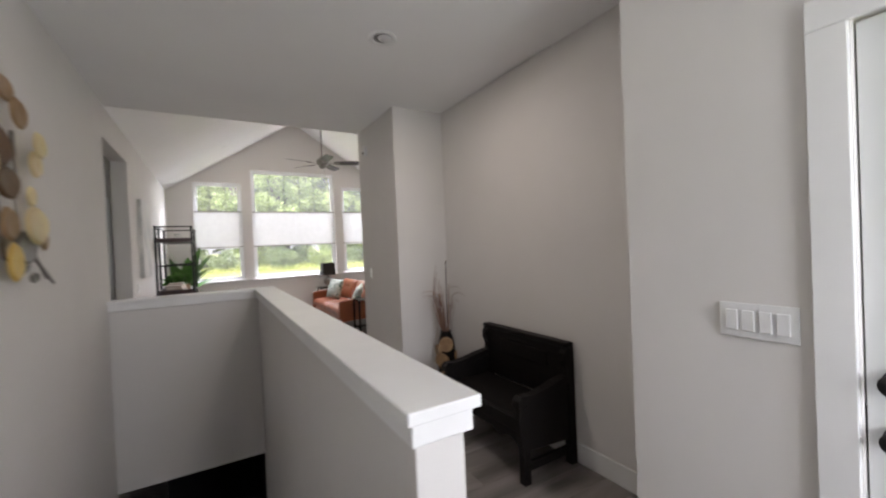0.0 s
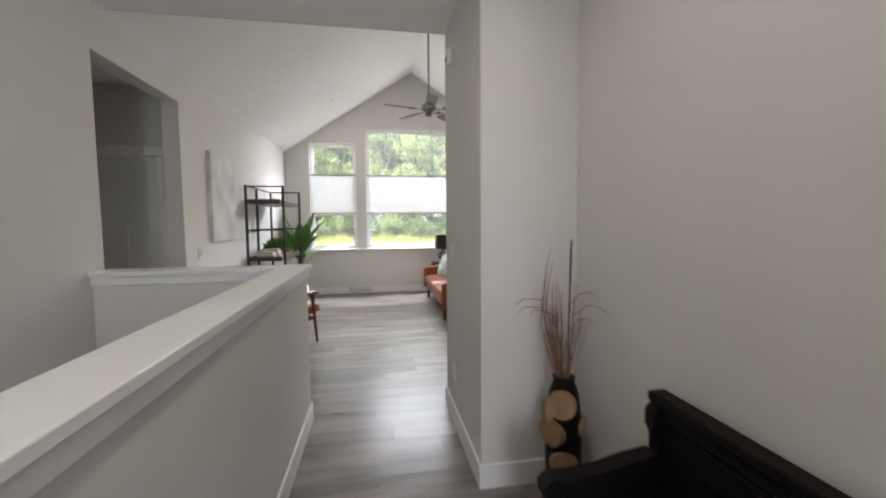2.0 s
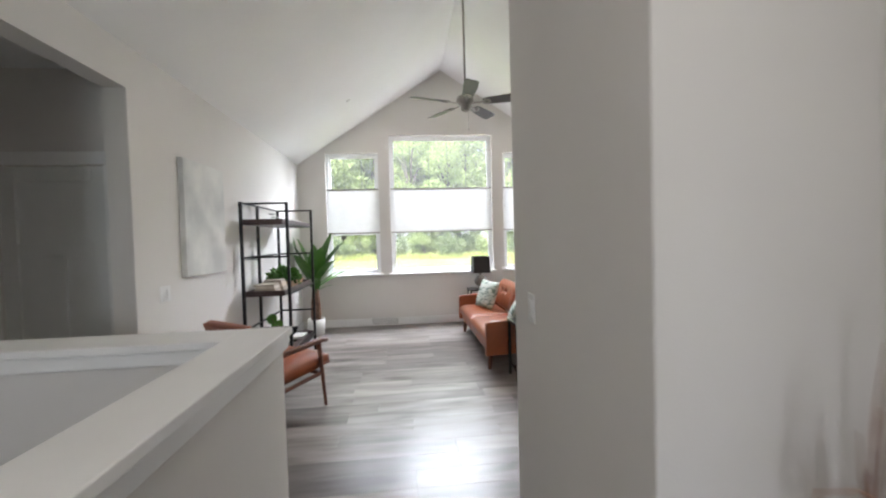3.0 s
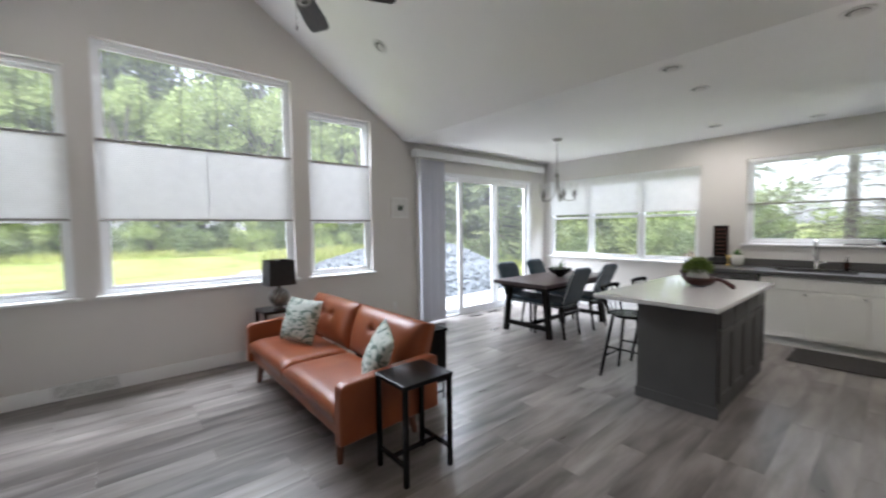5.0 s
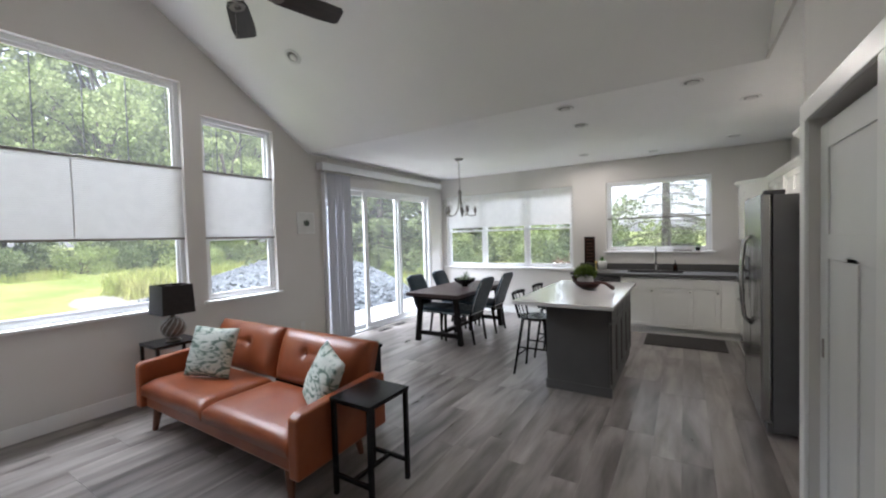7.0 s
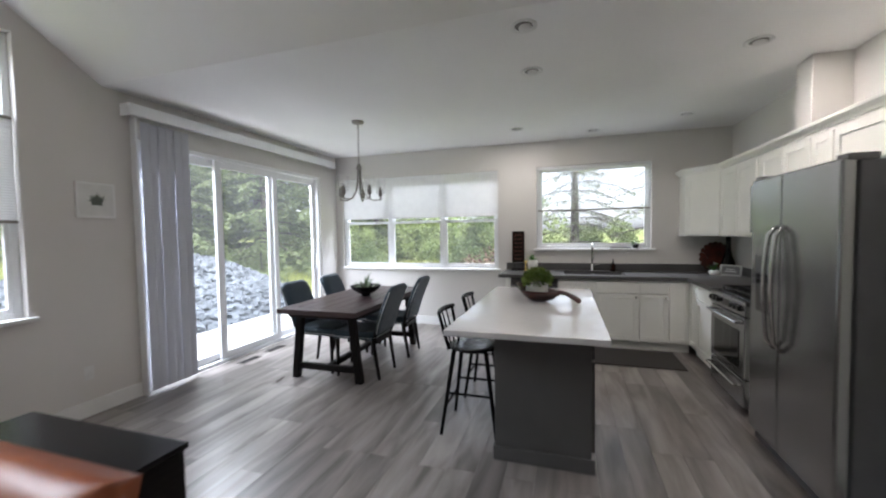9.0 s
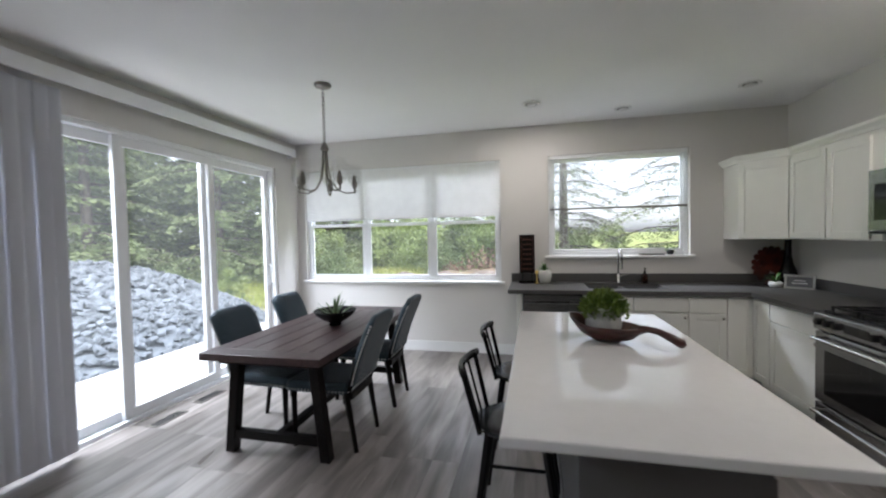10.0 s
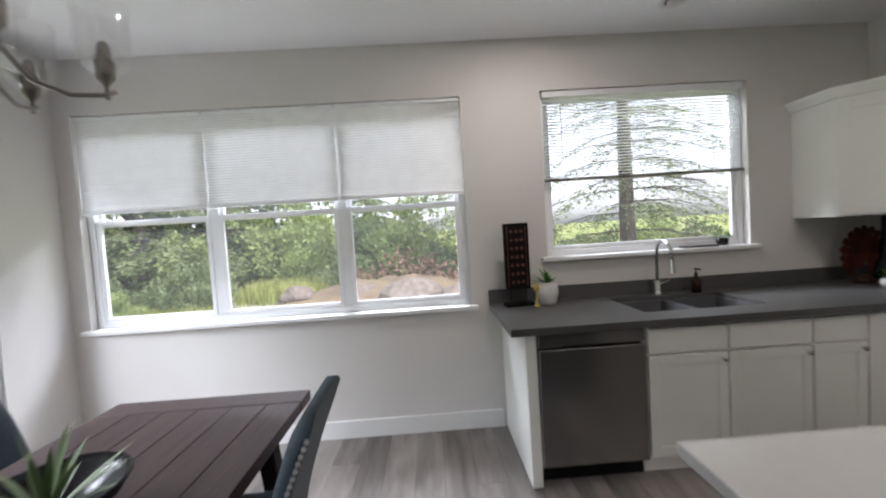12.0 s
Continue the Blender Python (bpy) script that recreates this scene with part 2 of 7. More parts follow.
GOLDWOOD = mat("light_wood_slice", (0.36, 0.24, 0.12), 0.6, second=(0.24, 0.14, 0.07), scale=10, bump=0.1)
GOLDLEAF = mat("gold_leaf_metal", (0.78, 0.55, 0.14), 0.4, 0.2, second=(0.82, 0.64, 0.24), scale=8)
PALEGOLD = mat("pale_gold_metal", (0.84, 0.76, 0.46), 0.4, 0.15, second=(0.84, 0.70, 0.44), scale=9)
BROWNMETAL = mat("bronze_leaf_metal", (0.24, 0.13, 0.055), 0.4, 0.3, second=(0.15, 0.08, 0.035), scale=7)
TANMETAL = mat("tan_leaf_metal", (0.42, 0.28, 0.15), 0.45, 0.2, second=(0.52, 0.37, 0.22), scale=9)
NAIL = mat("bright_nailhead", (0.80, 0.80, 0.79), 0.32, 0.85, scale=10)
SHADE = mat("black_lamp_shade", (0.016, 0.015, 0.015), 0.8, second=(0.022, 0.02, 0.02), scale=30, bump=0.2, bump_scale=250)
LAMPBASE = mat("ribbed_metal_glaze", (0.20, 0.17, 0.145), 0.3, 0.6, second=(0.10, 0.085, 0.07), scale=10)
PAPER = mat("print_paper", (0.74, 0.74, 0.72), 0.8, scale=6)
INK = mat("grey_green_ink", (0.10, 0.12, 0.10), 0.8, scale=20)
PLASTIC = mat("white_plastic", (0.76, 0.76, 0.75), 0.35, scale=8)
MATDARK = mat("dark_floor_mat", (0.030, 0.027, 0.025), 0.95, second=(0.045, 0.040, 0.037), scale=50, bump=0.5, bump_scale=200)
DOORPAINT = mat("door_white_paint", (0.70, 0.71, 0.70), 0.4, second=(0.67, 0.68, 0.67), scale=3, bump=0.03)
BLADE = mat("walnut_fan_blade", (0.045, 0.036, 0.032), 0.45, second=(0.03, 0.025, 0.022), scale=6, stretch=(1, 8, 8))
BOOK = mat("book_cover", (0.42, 0.36, 0.29), 0.7, second=(0.55, 0.5, 0.43), scale=8, per_object=0.35)
TURQ = mat("autumn_leaf_ornament", (0.15, 0.022, 0.012), 0.5, second=(0.05, 0.012, 0.01), scale=9, per_island=0.3)
AMBER = mat("amber_bottle", (0.030, 0.010, 0.006), 0.15, scale=5)
# slight translucency lays a painted haze over the view outside
CLEAR = glass_mat("window_glass", gloss=0.006, haze=0.016)
SHADEGLASS = glass_mat("clear_glass_shade", gloss=0.19)
# near-black in place of the shade in the unlit lower hall
HALL_GLOOM = mat("lower_hall_shade", (0.05, 0.05, 0.052), 0.9, scale=2)
CARPET = mat("grey_stair_carpet", (0.22, 0.21, 0.20), 0.95, second=(0.17, 0.165, 0.16), scale=60, bump=0.5, bump_scale=180)
VANE = mat("grey_fabric_vane", (0.50, 0.51, 0.56), 0.8, second=(0.485, 0.495, 0.545), scale=20, stretch=(8, 8, 1), bump=0.1, bump_scale=120)


def cell_shade_mat():
    """White pleated cloth that lets daylight glow through."""
    m = mat("pleated_shade_cloth", (0.80, 0.80, 0.80), 0.9, second=(0.76, 0.76, 0.76), scale=10)
    nt = m.node_tree
    b, o = nt.nodes["Principled BSDF"], nt.nodes["Material Output"]
    t = nt.nodes.new("ShaderNodeBsdfTranslucent")
    t.inputs[0].default_value = (0.79, 0.79, 0.79, 1)
    mx = nt.nodes.new("ShaderNodeMixShader")
    mx.inputs[0].default_value = 0.095
    nt.links.new(b.outputs[0], mx.inputs[1])
    nt.links.new(t.outputs[0], mx.inputs[2])
    nt.links.new(mx.outputs[0], o.inputs[0])
    return m


CLOTH = cell_shade_mat()


def plank_mat():
    """Grey-brown vinyl plank with long grain, different on every board."""
    m = mat("grey_oak_plank", (0.175, 0.150, 0.130), 0.27, second=(0.10, 0.085, 0.074), scale=1.0)
    nt = m.node_tree
    nodes, links = nt.nodes, nt.links
    b = nodes["Principled BSDF"]
    info = nodes.new("ShaderNodeObjectInfo")
    tc = nodes.new("ShaderNodeTexCoord")
    mp = nodes.new("ShaderNodeMapping")
    mp.inputs["Scale"].default_value = (1.0, 6, 6)
    links.new(tc.outputs["Object"], mp.inputs[0])
    w = nodes.new("ShaderNodeMath")
    w.operation, w.inputs[1].default_value = "MULTIPLY", 97.0
    links.new(info.outputs["Random"], w.inputs[0])
    grain = nodes.new("ShaderNodeTexNoise")
    grain.noise_dimensions = "4D"
    grain.inputs["Scale"].default_value, grain.inputs["Detail"].default_value, grain.inputs["Distortion"].default_value = 1.3, 5, 0.5
    links.new(mp.outputs[0], grain.inputs["Vector"])
    links.new(w.outputs[0], grain.inputs["W"])
    ramp = nodes.new("ShaderNodeValToRGB")
    e = ramp.color_ramp.elements
    e[0].position, e[0].color = 0.34, (0.088, 0.074, 0.065, 1)
    e[1].position, e[1].color = 0.68, (0.275, 0.247, 0.227, 1)
    mid = e.new(0.5)
    mid.color = (0.180, 0.160, 0.147, 1)
    links.new(grain.outputs[0], ramp.inputs[0])
    hv = nodes.new("ShaderNodeHueSaturation")
    mr = nodes.new("ShaderNodeMapRange")
    mr.inputs[3].default_value, mr.inputs[4].default_value = 0.78, 1.24
    links.new(info.outputs["Random"], mr.inputs[0])
    links.new(mr.outputs[0], hv.inputs["Value"])
    links.new(ramp.outputs[0], hv.inputs["Color"])
    links.new(hv.outputs[0], b.inputs["Base Color"])
    gloss = nodes.new("ShaderNodeMapRange")
    gloss.inputs[3].default_value, gloss.inputs[4].default_value = 0.25, 0.33
    links.new(grain.outputs[0], gloss.inputs[0])
    links.new(gloss.outputs[0], b.inputs["Roughness"])
    return m


PLANK = plank_mat()

# ---- large structure ----
XL, XR, YG, YS = -0.915, 7.6, 8.5, 2.68          # left wall, dining wall, gable wall, kitchen wall
ZC, RIDGE_X, RIDGE_Z, EAVE_X = 2.785, 1.55, 4.40, 4.05
YF = 3.445                                        # where the vault begins
XJ, NX, NY0, NY1 = 1.335, 1.86, 0.11, 2.45       # hall wall, niche
T = 0.14

WIN_G = [(-0.457, 0.431, 0.90, 2.975), (0.62, 2.417, 0.90, 3.275), (2.61, 3.494, 0.90, 2.975)]
SLIDER = (4.33, 7.14, 0.0, 2.40)
WIN_T = (5.69, 8.38, 0.91, 2.405)
WIN_K = (3.60, 5.118, 1.22, 2.415)

slab_with_holes("wall_north", "y", YG, T, XL - T, XR + T, -0.3, 2.785 + 1.9, WIN_G + [SLIDER], WALL, "pale grey painted gable wall with three windows and a sliding door")
slab_with_holes("wall_east", "x", XR, T, YS - T, YG, -0.3, 3.0, [WIN_T, WIN_K], WALL, "pale grey painted wall with dining and kitchen windows")
slab_with_holes("wall_south", "y", YS, -T, 2.95, XR, 0.0, ZC, [], WALL, "pale painted kitchen wall behind the cabinets")
slab_with_holes("wall_west", "x", XL, -T, -2.4, YG, -3.0, ZC + 0.1, [(3.347, 4.428, 0.0, 2.506)], WALL, "pale grey painted wall with a cased hallway opening")
# closet wall with pocket for the door
slab_with_holes("wall_closet", "y", YF, -0.12, XJ + 0.12, 2.95, 0.0, ZC, [(2.02, 2.86, 0.0, 2.06)], WALL, "pale painted wall with a white closet door")
slab_with_holes("wall_hall", "x", XJ, 0.12, NY1 + 0.12, YF, 0.0, ZC, [], WALL, "pale painted end of the entry wall")
slab_with_holes("wall_niche_end", "y", NY1, 0.12, XJ, NX + 0.12, 0.0, ZC, [], WALL, "pale painted side of the entry niche")
slab_with_holes("wall_niche", "x", NX, 0.12, NY0 - 0.12, NY1, 0.0, ZC, [], WALL, "pale painted back of the entry niche")
slab_with_holes("wall_niche_return", "y", NY0, -0.12, XJ + 0.12, NX, 0.0, ZC, [], WALL, "pale painted return of the entry niche")
slab_with_holes("wall_entry", "x", XJ, 0.12, -2.4, NY0, 0.0, ZC, [(-1.47, -0.56, 0.0, 2.04)], WALL, "pale painted entry wall with the front door")
# the opening is assumed, out of view, and holds the added entry lamp
slab_with_holes("wall_entry_back", "y", -2.4, -T, XL - T, XJ + 0.12, -3.0, ZC, [(0.35, 1.2, 0.9, 2.3)], WALL, "pale painted wall behind the entry with an assumed, unseen opening for light")
slab_with_holes("wall_closet_return", "x", 2.95, -0.12, YS - T, YF - 0.12, 0.0, ZC, [], WALL, "pale painted end of the closet")
slab_with_holes("wall_closet_back", "y", YS - T, 0.1, XJ + 0.12, 2.83, 0.0, ZC, [], WALL, "closet back wall")

# ceilings: the flat ones, the two slopes and the triangle over the hall
def ceil_box(name, b, label):
    return tagged(bx(name, b, CEIL, bevel=0), label, "ceiling", kind="structure")


ceil_box("ceiling_entry", (XL - T, -2.4 - T, ZC, NX + 0.3, YF - 0.02, ZC + 0.12), "flat white entry ceiling")
ceil_box("ceiling_closet", (NX + 0.3, YS - T, ZC, EAVE_X, YF - 0.02, ZC + 0.12), "flat white ceiling over the closet")
ceil_box("ceiling_kitchen", (EAVE_X, YS - T, ZC, XR + T, YG, ZC + 0.12), "flat white kitchen ceiling")
prism("ceiling_slope_west", [(XL, ZC), (RIDGE_X, RIDGE_Z), (RIDGE_X, RIDGE_Z + 0.15), (XL - T, ZC + 0.10)], "y", YF - 0.1, YG, CEIL, "white vaulted ceiling slope", "ceiling")
prism("ceiling_slope_east", [(EAVE_X, ZC + 0.001), (RIDGE_X, RIDGE_Z), (RIDGE_X, RIDGE_Z + 0.15), (EAVE_X, ZC + 0.15)], "y", YF - 0.1, YG, CEIL, "white vaulted ceiling slope", "ceiling")
prism("wall_vault_end", [(XL, ZC + 0.003), (EAVE_X, ZC + 0.003), (RIDGE_X, RIDGE_Z)], "y", YF - 0.1, YF, WALL, "pale painted triangle over the entry opening", "wall")

# sub floors
floor = tagged(boxes("floor", [(0.33, -2.4, -0.20, NX, YF, -0.008), (XL, YF - 0.12, -0.20, 0.33, YF, -0.008), (XL, -2.4, -0.2, 0.33, -0.15, -0.008), (XL, YF, -0.2, XR, YG, -0.008),
                              (2.95, YS, -0.2, XR, YF, -0.008), (XL - 2.8, 3.25, -0.2, XL, 4.62, -0.008), (NX, YS - T, -0.2, 2.95, YF, -0.008)], SOIL, bevel=0), "grey-brown wood plank floor", "floor", kind="structure")

# hallway beyond the opening
slab_with_holes("wall_hallway_north", "y", 4.62, 0.1, XL - 2.8, XL - T, 0.0, 2.7, [(-1.89, -1.20, 0.0, 2.05)], WALL, "pale grey hallway wall with a white door")
slab_with_holes("wall_hallway_south", "y", 3.25, -0.1, XL - 2.8, XL - T, 0.0, 2.7, [], WALL, "pale grey hallway wall")
slab_with_holes("wall_hallway_end", "x", XL - 2.8, -0.1, 3.15, 4.72, 0.0, 2.7, [], WALL, "pale grey hallway end wall")
ceil_box("ceiling_hallway", (XL - 2.9, 3.15, 2.7, XL - T, 4.72, 2.8), "flat white hallway ceiling")

# stairwell: half walls, cap, steps, lower hall
tagged(boxes("half_wall", [(0.197, -0.125, -2.6, 0.325, 3.36, 1.085), (XL, 3.225, -0.46, 0.197, 3.36, 1.085)], WALL, bevel=0.003), "pale painted half wall round the stairwell", "half wall", kind="structure")
tagged(boxes("trim_half_wall_cap", [(0.166, -0.160, 1.095, 0.356, 3.393, 1.126), (XL, 3.19, 1.096, 0.166, 3.393, 1.125), (0.181, -0.144, 1.04, 0.341, 3.377, 1.095), (XL, 3.208, 1.041, 0.181, 3.377, 1.096)], TRIM, bevel=0.004), "white painted cap of the half wall", "trim", kind="structure")
for i in range(13):
    tagged(bx("stair_step", (XL, -0.15 + 0.25 * i, -0.19 * (i + 1) - 0.2, 0.20, -0.15 + 0.25 * (i + 1) + 0.02, -0.19 * (i + 1)), CARPET, bevel=0.01), "grey carpeted stair step going down", "stair step", group="stairs", kind="structure")
# lower hall: its shade is put into the near-black colour
tagged(boxes("wall_lower_hall", [(XL - T, 6.5, -3.0, 0.4, 6.6, -0.3), (0.335, 3.1, -3.0, 0.4, 6.5, -0.3), (XL, 3.3, -0.45, 0.335, 6.5, -0.3)], HALL_GLOOM, bevel=0), "lower hall at the foot of the stairs, coloured near-black for its shade", "wall", kind="structure")
tagged(bx("floor_lower", (XL - T, 2.9, -2.9, 0.4, 6.6, -2.6), CARPET, bevel=0), "carpeted lower floor", "floor", kind="structure")

rail = thing("handrail", "dark brown wooden stair handrail on the half wall", "handrail", (0.14, -0.1, 0.86))
bm = bmesh.new()
tube(bm, [(0, -0.05, 0.02), (0, 0.1, -0.04), (0, 3.0, -2.24)], 0.022, 10)
part("rail", bm, LEGBROWN, rail, smooth=True)
for yy in (0.15, 1.4, 2.6):
    bm = bmesh.new()
    tube(bm, [(0, yy, -0.08 - 0.76 * (yy - 0.1)), (0.0, yy, -0.13 - 0.76 * (yy - 0.1)), (0.062, yy, -0.13 - 0.76 * (yy - 0.1))], 0.008, 8)
    part("bracket", bm, BRONZE, rail)

# baseboards
BASES = [(XL, 4.43, XL + 0.014, YG), (XL, YG - 0.014, 4.29, YG), (7.16, YG - 0.014, XR, YG), (XR - 0.014, 5.5, XR, YG - 0.014), (XJ - 0.014, NY1 - 0.014, XJ, YF + 0.014), (XJ, NY1 - 0.014, NX - 0.014, NY1),
         (NX - 0.014, NY0, NX, NY1), (XJ, YF, 1.93, YF + 0.014), (2.95, YS + 0.6, 2.964, YF), (XJ - 0.014, -0.46, XJ, NY0), (0.325, -0.12, 0.339, 3.374), (0.20, 3.36, 0.339, 3.374), (XL, 3.36, 0.20, 3.374)]
for i, (a, b, c, d) in enumerate(BASES):
    tagged(bx("baseboard", (a, b, 0.0, c, d, 0.13), TRIM, bevel=0.003), "white painted baseboard", "baseboard", kind="structure")


# ---- windows ----
def window(name, axis, plane, u0, u1, z0, z1, label, mullions=(), rail_z=None, bars=(), bar_z=None, sill=0.045):
    """A window in a wall: frame, sashes, panes, stool. The wall's inner face is the plane; depth goes outward."""
    e = thing(name, label, "window")
    e["kind"] = "structure"
    def b(u_a, d_a, za, u_b, d_b, zb):
        return (plane + d_a, u_a, za, plane + d_b, u_b, zb) if axis == "x" else (u_a, plane + d_a, za, u_b, plane + d_b, zb)
    f = 0.045
    boxes("window_frame", [b(u0, 0.06, z0, u0 + f, 0.135, z1), b(u1 - f, 0.06, z0, u1, 0.135, z1), b(u0 + f, 0.06, z1 - f, u1 - f, 0.135, z1), b(u0 + f, 0.06, z0, u1 - f, 0.135, z0 + f)]
          + [b(m - 0.032, 0.075, z0 + f, m + 0.032, 0.135, z1 - f) for m in mullions], VINYL, e)
    bx("window_sill", b(u0 - 0.045, -sill, z0 - 0.028, u1 + 0.045, 0.06, z0 + 0.002), TRIM, e, bevel=0.006)
    edges = [u0 + f] + [v for m in mullions for v in (m - 0.032, m + 0.032)] + [u1 - f]
    for a, c in zip(edges[::2], edges[1::2]):
        s = 0.030
        parts_ = [(z0 + f, z1 - f, 0.075)] if rail_z is None else [(z0 + f, rail_z + 0.02, 0.07), (rail_z - 0.02, z1 - f, 0.098)]
        for za, zb, dep in parts_:
            boxes("sash", [b(a, dep, za, a + s, dep + 0.026, zb), b(c - s, dep, za, c, dep + 0.026, zb), b(a + s, dep, za, c - s, dep + 0.026, za + s), b(a + s, dep, zb - s, c - s, dep + 0.026, zb)], VINYL, e, bevel=0.003)
            g = bx("pane", b(a + s, dep + 0.010, za + s, c - s, dep + 0.014, zb - s), CLEAR, e, bevel=0)
            g.visible_shadow = False
    for u in bars:
        bx("grille_bar", b(u - 0.005, 0.100, bar_z[0], u + 0.004, 0.109, bar_z[1]), DARKSTEEL, e, bevel=0)
    return e


window("window_1", "y", YG, *WIN_G[0], "narrow white vinyl window looking onto the lawn", rail_z=1.60, bars=(-0.16, 0.135), bar_z=(1.66, 2.9))
window("window_2", "y", YG, *WIN_G[1], "tall wide white vinyl picture window looking onto trees", bars=(0.98, 1.31, 1.64, 1.97), bar_z=(2.0, 3.2))
window("window_3", "y", YG, *WIN_G[2], "narrow white vinyl window beside the picture window", rail_z=1.60, bars=(2.83, 3.12), bar_z=(1.66, 2.9))
window("window_4", "x", XR, *WIN_T, "triple white vinyl dining window with three sashes", mullions=(6.585, 7.505), rail_z=1.655)
window("window_5", "x", XR, *WIN_K, "white vinyl kitchen window over the sink")


def cellular_shade(axis, plane, u0, u1, z0, z1, cord_z=None):
    """Pleated shade with its two rails and, where it hangs below the head, two cords."""
    e = thing("cellular_shade", "white pleated cellular shade drawn part way across the window", "window shade", group="window shades")
    rows = max(6, int((z1 - z0) / 0.019))
    bm = bmesh.new()
    def p(u, d, z):
        return (plane + d, u, z) if axis == "x" else (u, plane + d, z)
    prev = None
    for i in range(2 * rows + 1):
        z = z0 + (z1 - z0) * i / (2 * rows)
        d = 0.0355 if i % 2 else 0.038
        cur = (bm.verts.new(p(u0, d, z)), bm.verts.new(p(u1, d, z)))
        if prev:
            bm.faces.new((prev[0], prev[1], cur[1], cur[0]))
        prev = cur
    part("pleated_cloth", bm, CLOTH, e)
    for z in (z0, z1):
        b = (plane + 0.022, u0, z - 0.012, plane + 0.05, u1, z + 0.010) if axis == "x" else (u0, plane + 0.022, z - 0.012, u1, plane + 0.05, z + 0.010)
        bx("shade_rail", b, BRONZE if axis == "y" else VINYL, e, "grey metal rail" if axis == "y" else "", bevel=0.003)
    if cord_z:
        for u in (u0 + 0.12, u1 - 0.12):
            rod("cord", p(u, 0.036, z1), p(u, 0.036, cord_z), 0.0012, VINYL, e, seg=6)
    return e


for (a, c, z0, z1) in WIN_G:
    cellular_shade("y", YG, a + 0.01, c - 0.01, 1.61, 2.36, cord_z=z1 - 0.01)
for a, c in ((5.695, 6.580), (6.590, 7.500), (7.510, 8.375)):
    cellular_shade("x", XR - 0.012, a, c, 1.735, 2.388)
bx("shade_join", (1.512, YG + 0.026, 1.62, 1.524, YG + 0.031, 2.35), VINYL, None, bevel=0)
tagged(bpy.data.objects["shade_join"], "white seam strip between two pleated shades", "shade seam")

blind = thing("venetian_blind", "white slatted blind raised halfway over the kitchen window", "window blind")
bx("headrail", (XR + 0.005, 3.62, 2.365, XR + 0.05, 5.10, 2.41), VINYL, blind)
bx("bottom_rail", (XR + 0.012, 3.62, 1.765, XR + 0.045, 5.10, 1.787), BRONZE, blind, "grey bottom rail")
for i in range(26):
    z = 1.80 + i * 0.0218
    bx("slat", (XR + 0.014, 3.63, z, XR + 0.043, 5.09, z + 0.0015), VINYL, blind, bevel=0, rot=None)
for yy in (3.85, 4.36, 4.87):
    rod("ladder_cord", (XR + 0.012, yy, 1.77), (XR + 0.012, yy, 2.37), 0.0012, VINYL, blind, seg=6)
rod("tilt_wand", (XR + 0.004, 4.97, 2.37), (XR + 0.004, 4.97, 1.95), 0.004, VINYL, blind, seg=8)

# sliding door, valance, vertical blinds
sl = thing("door_1", "white vinyl three-panel sliding patio door", "sliding door")
sl["kind"] = "structure"
a, c, z0, z1 = SLIDER
boxes("door_frame", [(a, YG + 0.02, 0.0, a + 0.045, YG + 0.14, z1), (c - 0.045, YG + 0.02, 0.0, c, YG + 0.14, z1), (a + 0.045, YG + 0.02, z1 - 0.045, c - 0.045, YG + 0.14, z1), (a + 0.045, YG + 0.02, 0.0, c - 0.045, YG + 0.14, 0.035)], VINYL, sl)
for x0, x1, dep in ((4.375, 5.325, 0.085), (5.195, 6.195, 0.045), (6.07, 7.095, 0.085)):
    pn = boxes("door_panel", [(x0, YG + dep, 0.035, x0 + 0.075, YG + dep + 0.035, 2.355), (x1 - 0.075, YG + dep, 0.035, x1, YG + dep + 0.035, 2.355), (x0 + 0.075, YG + dep, 0.035, x1 - 0.075, YG + dep + 0.035, 0.115), (x0 + 0.075, YG + dep, 2.27, x1 - 0.075, YG + dep + 0.035, 2.355)], VINYL, sl)
    g = bx("pane", (x0 + 0.075, YG + dep + 0.015, 0.115, x1 - 0.075, YG + dep + 0.019, 2.285), CLEAR, sl, bevel=0)
    g.visible_shadow = False
bm = bmesh.new()
tube(bm, [(7.055, YG + 0.085, 0.92), (7.05, YG + 0.03, 0.95), (7.05, YG + 0.03, 1.15), (7.055, YG + 0.085, 1.18)], 0.009, 8)
part("door_handle", bm, VINYL, sl, "white pull handle")
val = thing("blind_valance", "white valance box over the patio door", "valance", (4.19, YG, 2.57))
bx("front_board", (0.0, -0.13, 0.0, 3.22, -0.115, 0.105), VINYL, val, bevel=0.004)
bx("top_board", (0.012, -0.114, 0.088, 3.208, -0.002, 0.1), VINYL, val, bevel=0.002)
for x in (0.0, 3.208):
    bx("end_cap", (x, -0.114, 0.0, x + 0.012, -0.002, 0.105), VINYL, val, bevel=0.002)
bx("head_track", (0.08, -0.095, 0.035, 3.14, -0.055, 0.086), STEEL, val, "grey metal blind track", bevel=0.003)
vb = thing("vertical_blind", "grey fabric vertical blind stacked beside the patio door", "window blind", (4.31, YG - 0.075, 0.0))
